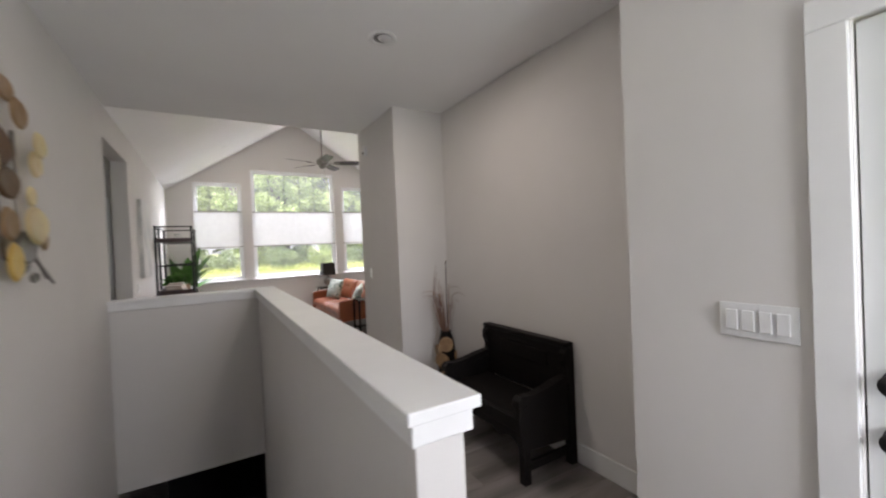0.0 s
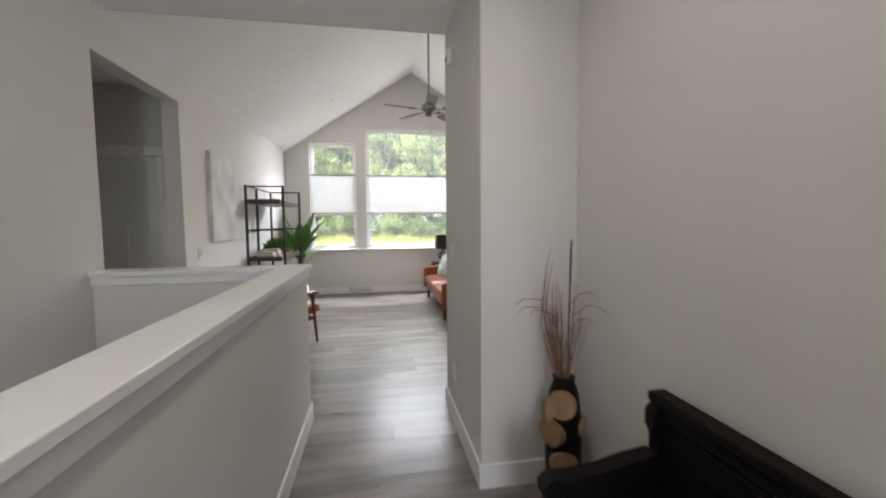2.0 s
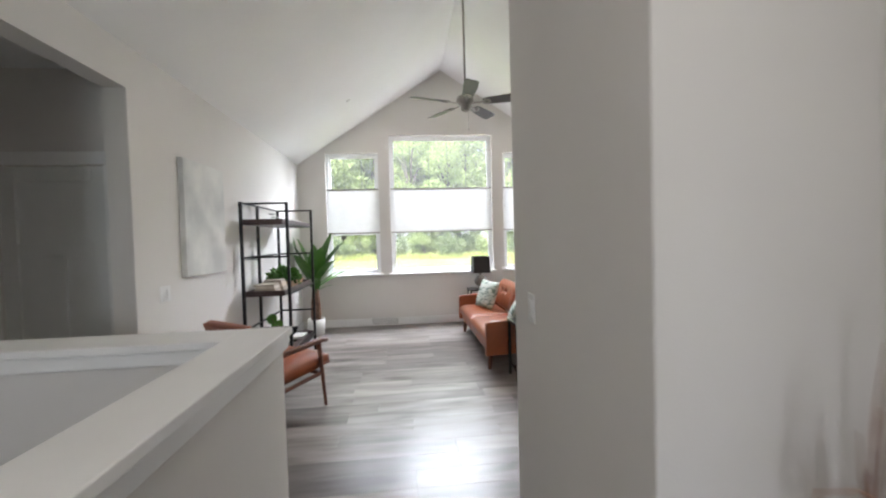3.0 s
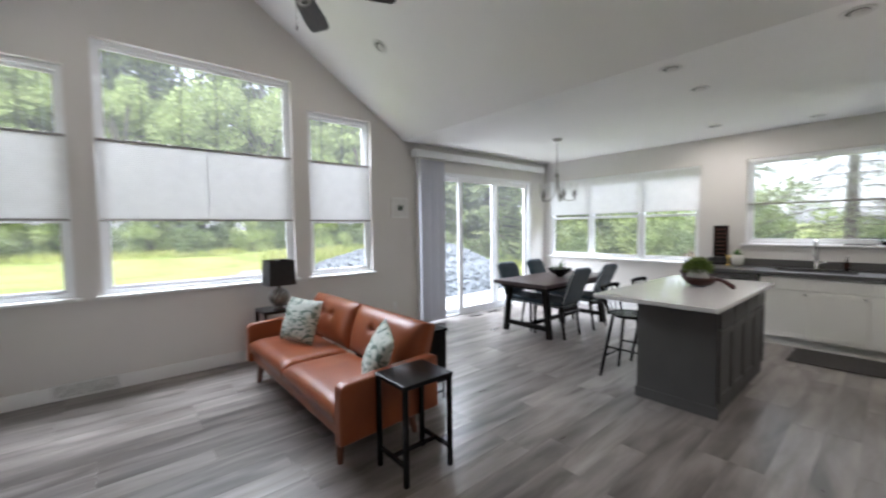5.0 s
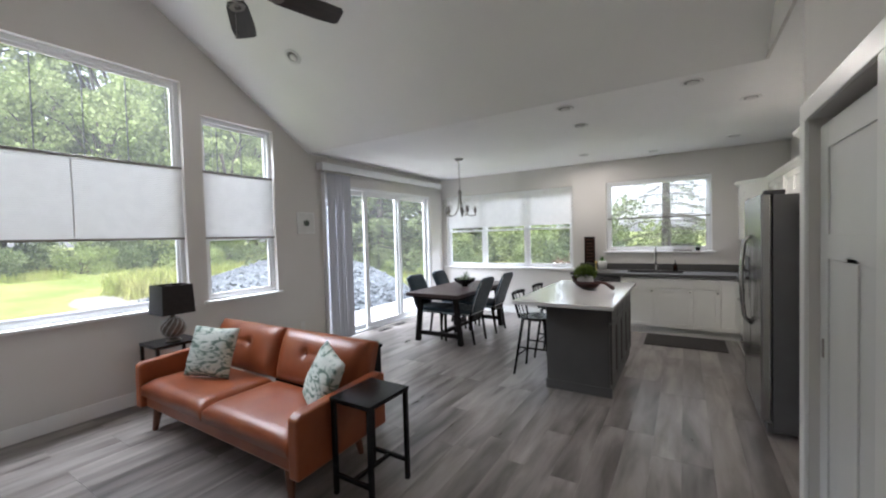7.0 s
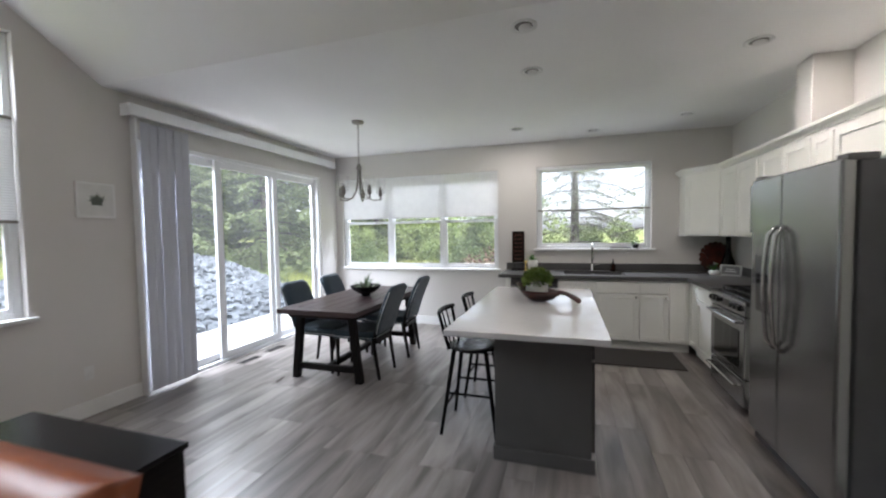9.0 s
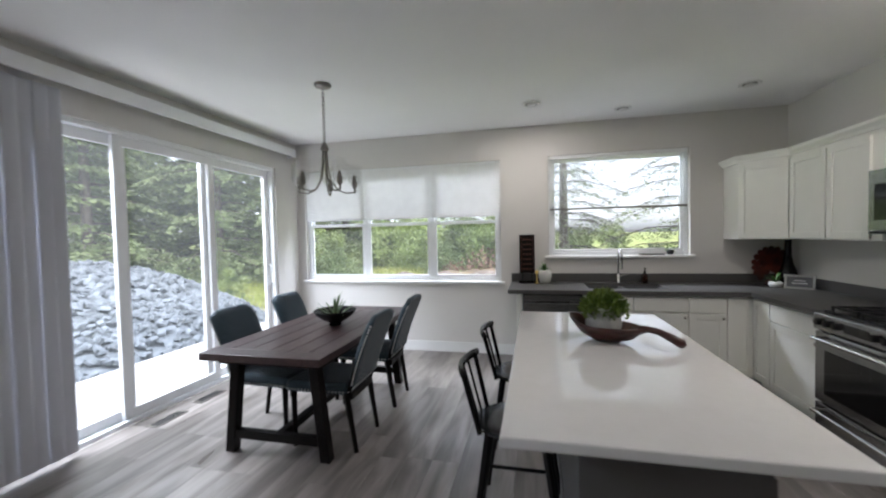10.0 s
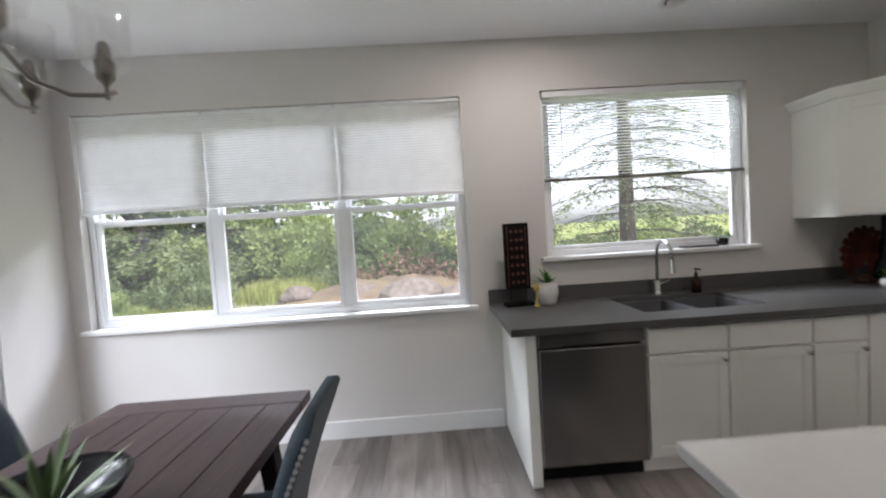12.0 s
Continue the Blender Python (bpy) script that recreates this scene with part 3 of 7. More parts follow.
for i in range(6):
    bm = bmesh.new()
    arc = [(-0.044 + 0.011 * k, -0.003 * math.cos((k - 4) / 4 * 1.45)) for k in range(9)]
    loop = [(x, y) for x, y in arc] + [(x, y + 0.0016) for x, y in reversed(arc)]
    lo = [bm.verts.new((x, y, 0.03)) for x, y in loop]
    hi = [bm.verts.new((x, y, 2.54)) for x, y in loop]
    for k in range(len(loop)):
        q = (k + 1) % len(loop)
        bm.faces.new((lo[k], lo[q], hi[q], hi[k]))
    v = part("vane", bm, VANE, vb, smooth=True)
    v.matrix_basis = pose(0.04 + i * 0.0795, 0.006 * (i % 2), 0, 0, 0, 2.5)
tagged(bx("trim_blind_jamb", (4.262, YG - 0.075, 0.0, 4.285, YG - 0.002, 2.57), VINYL, bevel=0.004), "white edge strip beside the stacked blind", "trim", kind="structure")


# ---- doors ----
def shaker_slab(bm, w, h, t=0.035, rail_w=0.11, splits=(), mids=()):
    """A panelled door leaf: local x along, front at y = 0, thickness towards +y."""
    box(bm, 0, 0.008, 0, w, t, h)
    box(bm, 0, 0, 0, rail_w, 0.009, h, 0.002)
    box(bm, w - rail_w, 0, 0, w, 0.009, h, 0.002)
    zs = [0, *splits, h - rail_w]
    for z in zs:
        box(bm, rail_w, 0, z, w - rail_w, 0.009, z + rail_w, 0.002)
    for x, za, zb in mids:
        box(bm, x - rail_w / 2, 0, za, x + rail_w / 2, 0.009, zb, 0.002)


def casing(parent_name, axis, plane, u0, u1, z1, out, label, w=0.09):
    """White casing round an opening; out: which way it stands off the wall."""
    a, b = sorted((0.0, out * 0.018))
    mk = (lambda ua, za, ub, zb: (plane + a, ua, za, plane + b, ub, zb)) if axis == "x" else (lambda ua, za, ub, zb: (ua, plane + a, za, ub, plane + b, zb))
    return tagged(boxes(parent_name, [mk(u0 - w, 0, u0, z1), mk(u1, 0, u1 + w, z1), mk(u0 - w, z1, u1 + w, z1 + w)], TRIM, bevel=0.004), label, "door casing", kind="structure")


casing("trim_front_door", "x", XJ, -1.47, -0.56, 2.03, -1, "white painted casing of the front door")
fd = thing("door_2", "closed white panelled front door", "door", (XJ + 0.03, -0.565, 0.0), -90)
fd["kind"] = "structure"
bm = bmesh.new()
shaker_slab(bm, 0.90, 2.03, 0.045, 0.12, (1.0,), ())
part("leaf", bm, DOORPAINT, fd)
for z in (1.06, 0.91):
    bm = bmesh.new()
    lathe(bm, [(0.0, 0.0), (0.03, 0.0), (0.031, 0.008), (0.012, 0.012), (0.012, 0.035), (0.028, 0.045), (0.029, 0.06), (0.0, 0.066)], seg=16)
    k = part("door_knob" if z < 1 else "deadbolt", bm, BLACKMETAL, fd, "black metal hardware", smooth=True)
    k.matrix_basis = pose(0.06, 0.0, z, 90, 0, 0)
bx("strike_plate", (-0.004, 0.004, 0.90, 0.004, 0.03, 0.98), BLACKMETAL, fd, "black latch plate")

casing("trim_closet_door", "y", YF, 2.02, 2.86, 2.06, 1, "white painted casing of the closet door")
cd = thing("door_3", "white panelled closet door in its casing", "door", (2.86, YF - 0.04, 0.0), 180)
cd["kind"] = "structure"
bm = bmesh.new()
shaker_slab(bm, 0.84, 2.02, 0.035, 0.115, (1.40,), ((0.42, 0.1, 1.42),))
part("leaf", bm, DOORPAINT, cd)
bx("finger_pull", (0.04, -0.004, 0.93, 0.065, 0.003, 1.02), BRONZE, cd, "small dark recessed pull")

casing("trim_hallway_door", "y", 4.62, -1.89, -1.20, 2.05, -1, "white painted casing of the hallway door")
hd = thing("door_4", "closed white panelled door in the hallway", "door", (-1.888, 4.64, 0.0))
hd["kind"] = "structure"
bm = bmesh.new()
shaker_slab(bm, 0.686, 2.045, 0.035, 0.10, (1.42,), ((0.343, 0.1, 1.44),))
part("leaf", bm, DOORPAINT, hd)
for z in (0.25, 1.02, 1.78):
    rod("hinge", (0.69, -0.006, z), (0.69, -0.006, z + 0.09), 0.008, BRONZE, hd, seg=8)


# ---- living room ----
def dimple_panel(bm, w, h, t, buttons, bevel=0.03):
    """An upholstered pad: local x along, y thickness, z up, pulled in at the buttons."""
    nx, nz = 44, 28
    front, back = [], []
    for k in range(nz + 1):
        rf, rb = [], []
        for i in range(nx + 1):
            x, z = w * i / nx, h * k / nz
            ex, ez = min(x, w - x), min(z, h - z)
            fall = 1 - math.exp(-ex / bevel) * 0.9
            fall *= 1 - math.exp(-ez / bevel) * 0.9
            d = t * (0.55 + 0.45 * fall)
            for bxx, bz in buttons:
                d -= 0.030 * math.exp(-((x - bxx) ** 2 + (z - bz) ** 2) / 0.0016)
            if buttons and buttons[0][0] < x < buttons[-1][0]:
                d -= 0.010 * math.exp(-(z - buttons[0][1]) ** 2 / 0.0003)
            rf.append(bm.verts.new((x, -d, z)))
            rb.append(bm.verts.new((x, 0, z)))
        front.append(rf)
        back.append(rb)
    for k in range(nz):
        for i in range(nx):
            bm.faces.new((front[k][i], front[k][i + 1], front[k + 1][i + 1], front[k + 1][i]))
            bm.faces.new((back[k][i], back[k + 1][i], back[k + 1][i + 1], back[k][i + 1]))
    for k in range(nz):
        for i in (0, nx):
            bm.faces.new((front[k][i], front[k + 1][i], back[k + 1][i], back[k][i]))
    for i in range(nx):
        for k in (0, nz):
            bm.faces.new((front[k][i], back[k][i], back[k][i + 1], front[k][i + 1]))


def sofa():
    # local: x along the sofa, front towards -y
    e = thing("sofa", "cognac leather two-seat sofa with button-tufted back", "sofa", (1.69, 7.90, 0.0), -90)
    L, D = 2.10, 0.78
    bx("seat_base", (0.085, 0.03, 0.19, L - 0.085, D - 0.10, 0.30), LEATHER, e, bevel=0.02)
    for i in range(2):
        x0 = 0.09 + i * 0.965
        bm = bmesh.new()
        dimple_panel(bm, 0.948, 0.60, 0.13, [], 0.028)
        s = part("seat_cushion", bm, LEATHER, e, smooth=True)
        s.matrix_basis = pose(x0, 0.0, 0.30, -90, 0, 0) @ pose(0, 0, 0)
        bm = bmesh.new()
        dimple_panel(bm, 0.945, 0.415, 0.18, [(0.36, 0.25), (0.58, 0.25)], 0.04)
        b = part("back_cushion", bm, LEATHER, e, "cognac leather back with two buttons", smooth=True)
        b.matrix_basis = pose(x0, 0.69, 0.385, -17, 0, 0)
        for u in (0.36, 0.58):
            bm = bmesh.new()
            bmesh.ops.create_uvsphere(bm, u_segments=10, v_segments=6, radius=0.013)
            k = part("button", bm, LEATHER, b, smooth=True)
            k.location = (u, -0.152, 0.25)
    for x0 in (0.0, L - 0.085):
        bm = bmesh.new()
        outline = [(-0.01, 0.19), (-0.005, 0.54), (0.03, 0.565), (0.70, 0.60), (0.745, 0.585), (0.75, 0.22)]
        f0 = [bm.verts.new((x0, y, z)) for y, z in outline]
        f1 = [bm.verts.new((x0 + 0.085, y, z)) for y, z in outline]
        bm.faces.new(f0)
        bm.faces.new(f1[::-1])
        for i in range(len(outline)):
            j = (i + 1) % len(outline)
            bm.faces.new((f0[i], f0[j], f1[j], f1[i]))
        bmesh.ops.bevel(bm, geom=list(bm.edges), offset=0.014, segments=3, profile=0.5, affect="EDGES")
        part("arm", bm, LEATHER, e, smooth=False)
    for x, y, dx, dy in ((0.19, 0.08, -0.03, -0.02), (L - 0.19, 0.08, 0.03, -0.02), (0.19, 0.62, -0.03, 0.03), (L - 0.19, 0.62, 0.03, 0.03)):
        rod("leg", (x + dx, y + dy, 0.0), (x, y, 0.20), 0.020, LEGBROWN, e, r1=0.036, label="tapered reddish wood leg")
    return e


sofa()


def leafy_cloth():
    m = mat("palm_print_linen", (0.48, 0.50, 0.46), 0.9, second=(0.44, 0.46, 0.42), scale=40, bump=0.2, bump_scale=300)
    nt = m.node_tree
    n, l = nt.nodes, nt.links
    tc = n.new("ShaderNodeTexCoord")
    mp = n.new("ShaderNodeMapping")
    mp.inputs["Rotation"].default_value = (0, 0.7, 0)
    mp.inputs["Scale"].default_value = (1.0, 1.0, 2.6)
    l.new(tc.outputs["Object"], mp.inputs[0])
    mu = n.new("ShaderNodeTexNoise")
    mu.inputs["Scale"].default_value, mu.inputs["Detail"].default_value, mu.inputs["Distortion"].default_value = 6.5, 2, 2.4
    l.new(mp.outputs[0], mu.inputs[0])
    rp = n.new("ShaderNodeValToRGB")
    e = rp.color_ramp.elements
    e[0].position, e[0].color = 0.44, (0.54, 0.57, 0.52, 1)
    e[1].position, e[1].color = 0.60, (0.12, 0.17, 0.14, 1)
    pale = e.new(0.52)
    pale.color = (0.33, 0.39, 0.34, 1)
    l.new(mu.outputs[0], rp.inputs[0])
    l.new(rp.outputs[0], n["Principled BSDF"].inputs["Base Color"])
    return m


PALM = leafy_cloth()


def pillow(m, group="sofa pillows"):
    bm = bmesh.new()
    n, s = 18, 0.415
    grid = {}
    for side in (1, -1):
        for i in range(n + 1):
            for k in range(n + 1):
                u, v = 2 * i / n - 1, 2 * k / n - 1
                edge = (1 - u ** 2) * (1 - v ** 2)
                th = 0.075 * max(edge, 0) ** 0.45
                pinch = 1 - 0.06 * (1 - abs(u)) * abs(v) ** 2 - 0.06 * (1 - abs(v)) * abs(u) ** 2
                if edge <= 1e-9 and side == -1:
                    grid[side, i, k] = grid[1, i, k]
                else:
                    wr = 0.006 * noise.noise((u * 3, v * 3, side * 2.0)) if edge > 0 else 0
                    grid[side, i, k] = bm.verts.new((u * s / 2 * pinch, side * th + wr, v * s / 2 * pinch))
        for i in range(n):
            for k in range(n):
                bm.faces.new((grid[side, i, k], grid[side, i + 1, k], grid[side, i + 1, k + 1], grid[side, i, k + 1]))
    ob = part("throw_pillow", bm, PALM, smooth=True)
    ob.matrix_basis = m
    return tagged(ob, "pale throw pillow printed with green palm leaves", "pillow", group)


pillow(pose(2.04, 7.36, 0.635, -20, 3, -66))
pillow(pose(2.09, 6.05, 0.605, -24, 10, -116))


def side_table(at, w, d, h, label):
    e = thing("side_table", label, "side table", at, group="side tables")
    bx("tabletop", (-w / 2, -d / 2, h - 0.028, w / 2, d / 2, h), BLACKPAINT, e, bevel=0.004)
    for x in (-1, 1):
        for y in (-1, 1):
            bx("leg", (x * (w / 2 - 0.018) - 0.014, y * (d / 2 - 0.018) - 0.014, 0, x * (w / 2 - 0.018) + 0.014, y * (d / 2 - 0.018) + 0.014, h - 0.028), BLACKPAINT, e, bevel=0.003)
    for x in (-1, 1):
        bx("side_rail", (x * (w / 2 - 0.018) - 0.011, -d / 2 + 0.032, 0.11, x * (w / 2 - 0.018) + 0.011, d / 2 - 0.032, 0.135), BLACKPAINT, e, bevel=0.002)
    bx("centre_rail", (-w / 2 + 0.03, -0.011, 0.111, w / 2 - 0.03, 0.011, 0.134), BLACKPAINT, e, bevel=0.002)
    return e


side_table((2.10, 5.63, 0), 0.37, 0.325, 0.60, "black-painted wooden side table beside the sofa arm")
side_table((2.10, 8.22, 0), 0.40, 0.36, 0.615, "black side table holding the table lamp")

lamp = thing("table_lamp", "table lamp with spiral-banded globe base and square black shade", "lamp", (2.11, 8.19, 0.615))
bm = bmesh.new()
prof = [(0.0, 0.0), (0.062, 0.0), (0.066, 0.012), (0.04, 0.022)]
for i in range(17):
    a = math.pi * i / 16
    prof.append((max(0.026, 0.105 * math.sin(a)), 0.03 + 0.1 * (1 - math.cos(a))))
prof += [(0.02, 0.235), (0.02, 0.28), (0.0, 0.28)]
lathe(bm, prof, seg=28)
base = part("base", bm, LAMPBASE, lamp, "dark bronze globe", smooth=True)
for k in range(12):
    bm = bmesh.new()
    pts = []
    for i in range(13):
        a = math.pi * (0.1 + 0.8 * i / 12)
        th = 2 * math.pi * k / 12 + 1.5 * i / 12
        pts.append((0.105 * math.sin(a) * math.cos(th), 0.105 * math.sin(a) * math.sin(th), 0.03 + 0.1 * (1 - math.cos(a))))
    tube(bm, pts, 0.0055, 6)
    part("spiral_band", bm, STONEPOT, base, "pale spiral band", smooth=True)
rod("stem", (0, 0, 0.26), (0, 0, 0.5), 0.006, BRONZE, lamp, seg=8)
bm = bmesh.new()
for s0, s1 in (((-1, -1), (1, -1)), ((1, -1), (1, 1)), ((1, 1), (-1, 1)), ((-1, 1), (-1, -1))):
    q = [bm.verts.new((s0[0] * 0.143, s0[1] * 0.143, 0.27)), bm.verts.new((s1[0] * 0.143, s1[1] * 0.143, 0.27)), bm.verts.new((s1[0] * 0.132, s1[1] * 0.132, 0.545)), bm.verts.new((s0[0] * 0.132, s0[1] * 0.132, 0.545))]
    bm.faces.new(q)
bmesh.ops.remove_doubles(bm, verts=bm.verts, dist=0.001)
bmesh.ops.solidify(bm, geom=bm.faces, thickness=0.004)
part("shade", bm, SHADE, lamp, "square black fabric shade")
rod("finial", (0, 0, 0.5), (0, 0, 0.565), 0.006, BRONZE, lamp, seg=8)
boxes("shade_spider", [(-0.132, -0.002, 0.53, 0.132, 0.002, 0.534), (-0.002, -0.132, 0.53, 0.002, 0.132, 0.534)], BRONZE, lamp, bevel=0)

con = thing("console_cabinet", "low black console cabinet behind the sofa", "cabinet", (2.53, 6.22, 0))
bx("body", (0, 0, 0.16, 0.35, 1.0, 0.605), BLACKWOOD, con, bevel=0.004)
bx("top", (-0.012, -0.012, 0.605, 0.362, 1.012, 0.63), BLACKPAINT, con, "dark satin top")
for x in (0.02, 0.34):
    for y in (0.03, 0.97):
        rod("leg", (x, y, 0), (x, y, 0.16), 0.009, BLACKMETAL, con, seg=8)
for y in (0.03, 0.97):
    bx("foot_rail", (0.02, y - 0.008, 0.06, 0.34, y + 0.008, 0.075), BLACKMETAL, con, bevel=0)


def armchair():
    # local: front towards -y, origin under the seat
    e = thing("armchair", "leather lounge armchair with open walnut frame", "armchair", (-0.34, 5.25, 0), 143)
    for x in (-1, 1):
        bm = bmesh.new()
        tube(bm, [(x * 0.31, -0.33, 0.585), (x * 0.315, -0.25, 0.60), (x * 0.315, 0.05, 0.575), (x * 0.30, 0.33, 0.53)], [0.018, 0.026, 0.024, 0.018], 10)
        part("arm_rest", bm, LEGBROWN, e, "curved walnut arm rest", smooth=True)
        rod("front_leg", (x * 0.315, -0.29, 0), (x * 0.305, -0.24, 0.585), 0.014, LEGBROWN, e, r1=0.022)
        rod("rear_leg", (x * 0.30, 0.36, 0), (x * 0.295, 0.30, 0.55), 0.014, LEGBROWN, e, r1=0.022)
        rod("side_rail", (x * 0.30, -0.26, 0.30), (x * 0.29, 0.32, 0.24), 0.018, LEGBROWN, e)
    rod("front_rail", (-0.30, -0.25, 0.30), (0.30, -0.25, 0.30), 0.018, LEGBROWN, e)
    bm = bmesh.new()
    dimple_panel(bm, 0.57, 0.66, 0.14, [], 0.05)
    s = part("seat_cushion", bm, LEATHER, e, smooth=True)
    s.matrix_basis = pose(-0.285, -0.375, 0.36, -96, 0, 0)
    bm = bmesh.new()
    dimple_panel(bm, 0.56, 0.50, 0.12, [], 0.05)
    s = part("back_cushion", bm, LEATHER, e, smooth=True)
    s.matrix_basis = pose(-0.28, 0.27, 0.36, -20, 0, 0)
    return e


armchair()


def shelf_unit():
    # the trays run on past the near ladder to a last post at the wall
    e = thing("bookshelf", "open black metal shelf unit with dark wood trays", "shelf", (-0.87, 6.17, 0))
    D, H, N, L, F = 0.45, 1.92, -0.20, -0.09, 1.01
    for x, y in ((0.015, N), (0.015, 0.27), (0.015, F), (D, L), (D, F)):
        bx("post", (x - 0.015, y - 0.015, 0, x + 0.015, y + 0.015, H), BLACKMETAL, e, bevel=0.002)
    for z in (H - 0.011, 1.33, 0.56):
        bx("back_rail", (0.006, N + 0.015, z - 0.010, 0.024, F - 0.015, z + 0.010), BLACKMETAL, e, bevel=0.002)
        for y in (L, F):
            bx("side_rail", (0.024, y - 0.010, z - 0.010, D - 0.015, y + 0.010, z + 0.010), BLACKMETAL, e, bevel=0.002)
    for z in (1.70, 0.94, 0.24):
        x0, x1, y0, y1 = 0.031, D - 0.017, N - 0.005, F - 0.016
        boxes("tray", [(x0, y0, z - 0.024, x1, y1, z), (x0, y0, z, x0 + 0.014, y1, z + 0.035), (x1 - 0.014, y0, z, x1, y1, z + 0.035), (x0 + 0.014, y0, z, x1 - 0.014, y0 + 0.014, z + 0.035), (x0 + 0.014, y1 - 0.014, z, x1 - 0.014, y1, z + 0.035)],
              TABLEWOOD, e, "dark brown wooden tray shelf", bevel=0.002)
        bx("tray_rail", (D - 0.009, L + 0.015, z - 0.030, D + 0.009, F - 0.015, z - 0.010), BLACKMETAL, e, bevel=0.002)
    return e


shelf_unit()


def leaf_ball(bm, n, r, rz, size, seed, base=(0, 0, 0), up=0.3):
    """Many small folded leaves about a dome."""
    rnd = random.Random(seed)
    for i in range(n):
        a, t = rnd.uniform(0, 2 * math.pi), rnd.uniform(0.0, 1.0)
        el = math.asin(t) if rnd.random() < 0.8 else rnd.uniform(-0.3, 0.6)
        rr = rnd.uniform(0.55, 1.0)
        c = Vector((base[0] + r * rr * math.cos(a) * math.cos(el), base[1] + r * rr * math.sin(a) * math.cos(el), base[2] + rz * rr * math.sin(el)))
        d = (c - Vector(base) + Vector((rnd.uniform(-1, 1), rnd.uniform(-1, 1), rnd.uniform(-0.5, 1) + up)) * r * 0.6).normalized()
        side = d.orthogonal().normalized()
        side = Matrix.Rotation(rnd.uniform(0, 6.28), 3, d) @ side
        s = size * rnd.uniform(0.6, 1.3)
        nrm = d.cross(side)
        p = [c, c + d * s * 0.5 + side * s * 0.32 + nrm * s * 0.08, c + d * s, c + d * s * 0.5 - side * s * 0.32 + nrm * s * 0.08]
        v = [bm.verts.new(q) for q in p]
        bm.faces.new((v[0], v[1], v[2]))
        bm.faces.new((v[0], v[2], v[3]))


def blade_leaf(bm, root, heading, length, width, lift, droop, n=9, fold=0.15):
    """One long arching leaf."""
    h = Vector((math.cos(heading), math.sin(heading), 0))
    side = Vector((-h.y, h.x, 0))
    rows = []
    for i in range(n + 1):
        t = i / n
        p = Vector(root) + h * length * (t * math.cos(lift) + 0.25 * t * t * droop) + Vector((0, 0, length * (t * math.sin(lift) - 0.5 * droop * t * t)))
        w = width * (math.sin(math.pi * min(1, 0.08 + 0.92 * t)) ** 0.8) * (1 if t < 1 else 0.02)
        rows.append((bm.verts.new(p + side * w + Vector((0, 0, w * fold))), bm.verts.new(p), bm.verts.new(p - side * w + Vector((0, 0, w * fold)))))
    for a, b in zip(rows, rows[1:]):
        bm.faces.new((a[0], a[1], b[1], b[0]))
        bm.faces.new((a[1], a[2], b[2], b[1]))


def floor_plant():
    e = thing("potted_palm", "tall broad-leaved green plant in a white pot", "plant", (-0.60, 8.10, 0))
    bm = bmesh.new()
    lathe(bm, [(0.0, 0.0), (0.125, 0.0), (0.136, 0.25), (0.126, 0.25), (0.118, 0.21), (0.0, 0.21)], seg=28)
    part("pot", bm, POT, e, "white round pot", smooth=True)
    for dx, dy, top in ((-0.045, 0.01, 0.74), (0.045, -0.02, 0.84), (0.0, 0.05, 0.80)):
        bm = bmesh.new()
        tube(bm, [(dx, dy, 0.20), (dx * 1.2, dy, 0.34), (dx * 1.1, dy * 1.3, 0.5), (dx * 0.7, dy, top)], [0.030, 0.034, 0.029, 0.020], 9)
        part("stem", bm, TWIG, e, "brown fibrous stem", smooth=True)
    rnd = random.Random(4)
    # heading in degrees, height of the root, length, half width, lift, droop
    for head, z, ln, w, lift, droop in (
            (205, 0.70, 0.88, 0.125, 1.22, 0.18), (180, 0.72, 0.80, 0.110, 1.35, 0.15), (240, 0.66, 0.72, 0.105, 1.15, 0.35),
            (30, 0.72, 0.92, 0.085, 1.18, 0.42), (48, 0.74, 0.90, 0.080, 1.30, 0.20), (10, 0.62, 0.78, 0.070, 0.98, 0.30),
            (25, 0.60, 0.70, 0.045, 0.72, 0.25), (38, 0.58, 0.72, 0.040, 0.60, 0.22), (300, 0.70, 0.72, 0.095, 1.30, 0.30),
            (330, 0.68, 0.66, 0.090, 1.10, 0.55), (350, 0.52, 0.34, 0.060, 0.80, 0.60), (120, 0.66, 0.62, 0.090, 1.20, 0.40),
            (270, 0.58, 0.52, 0.085, 0.95, 0.70), (220, 0.56, 0.50, 0.080, 0.90, 0.80), (75, 0.70, 0.70, 0.080, 1.25, 0.30),
            (285, 0.74, 0.62, 0.075, 1.42, 0.10)):
        bm = bmesh.new()
        blade_leaf(bm, (rnd.uniform(-0.03, 0.03), rnd.uniform(-0.03, 0.03), z + 0.13), math.radians(head), ln, w * 1.2, lift - 0.06, droop, n=12, fold=0.22)
        for v in bm.verts:
            v.co.x = max(v.co.x, -0.29 + 0.02 * v.co.z)
            v.co.y = min(v.co.y, 0.34)
        part("leaf", bm, LEAF, e, smooth=True)
    return e


floor_plant()


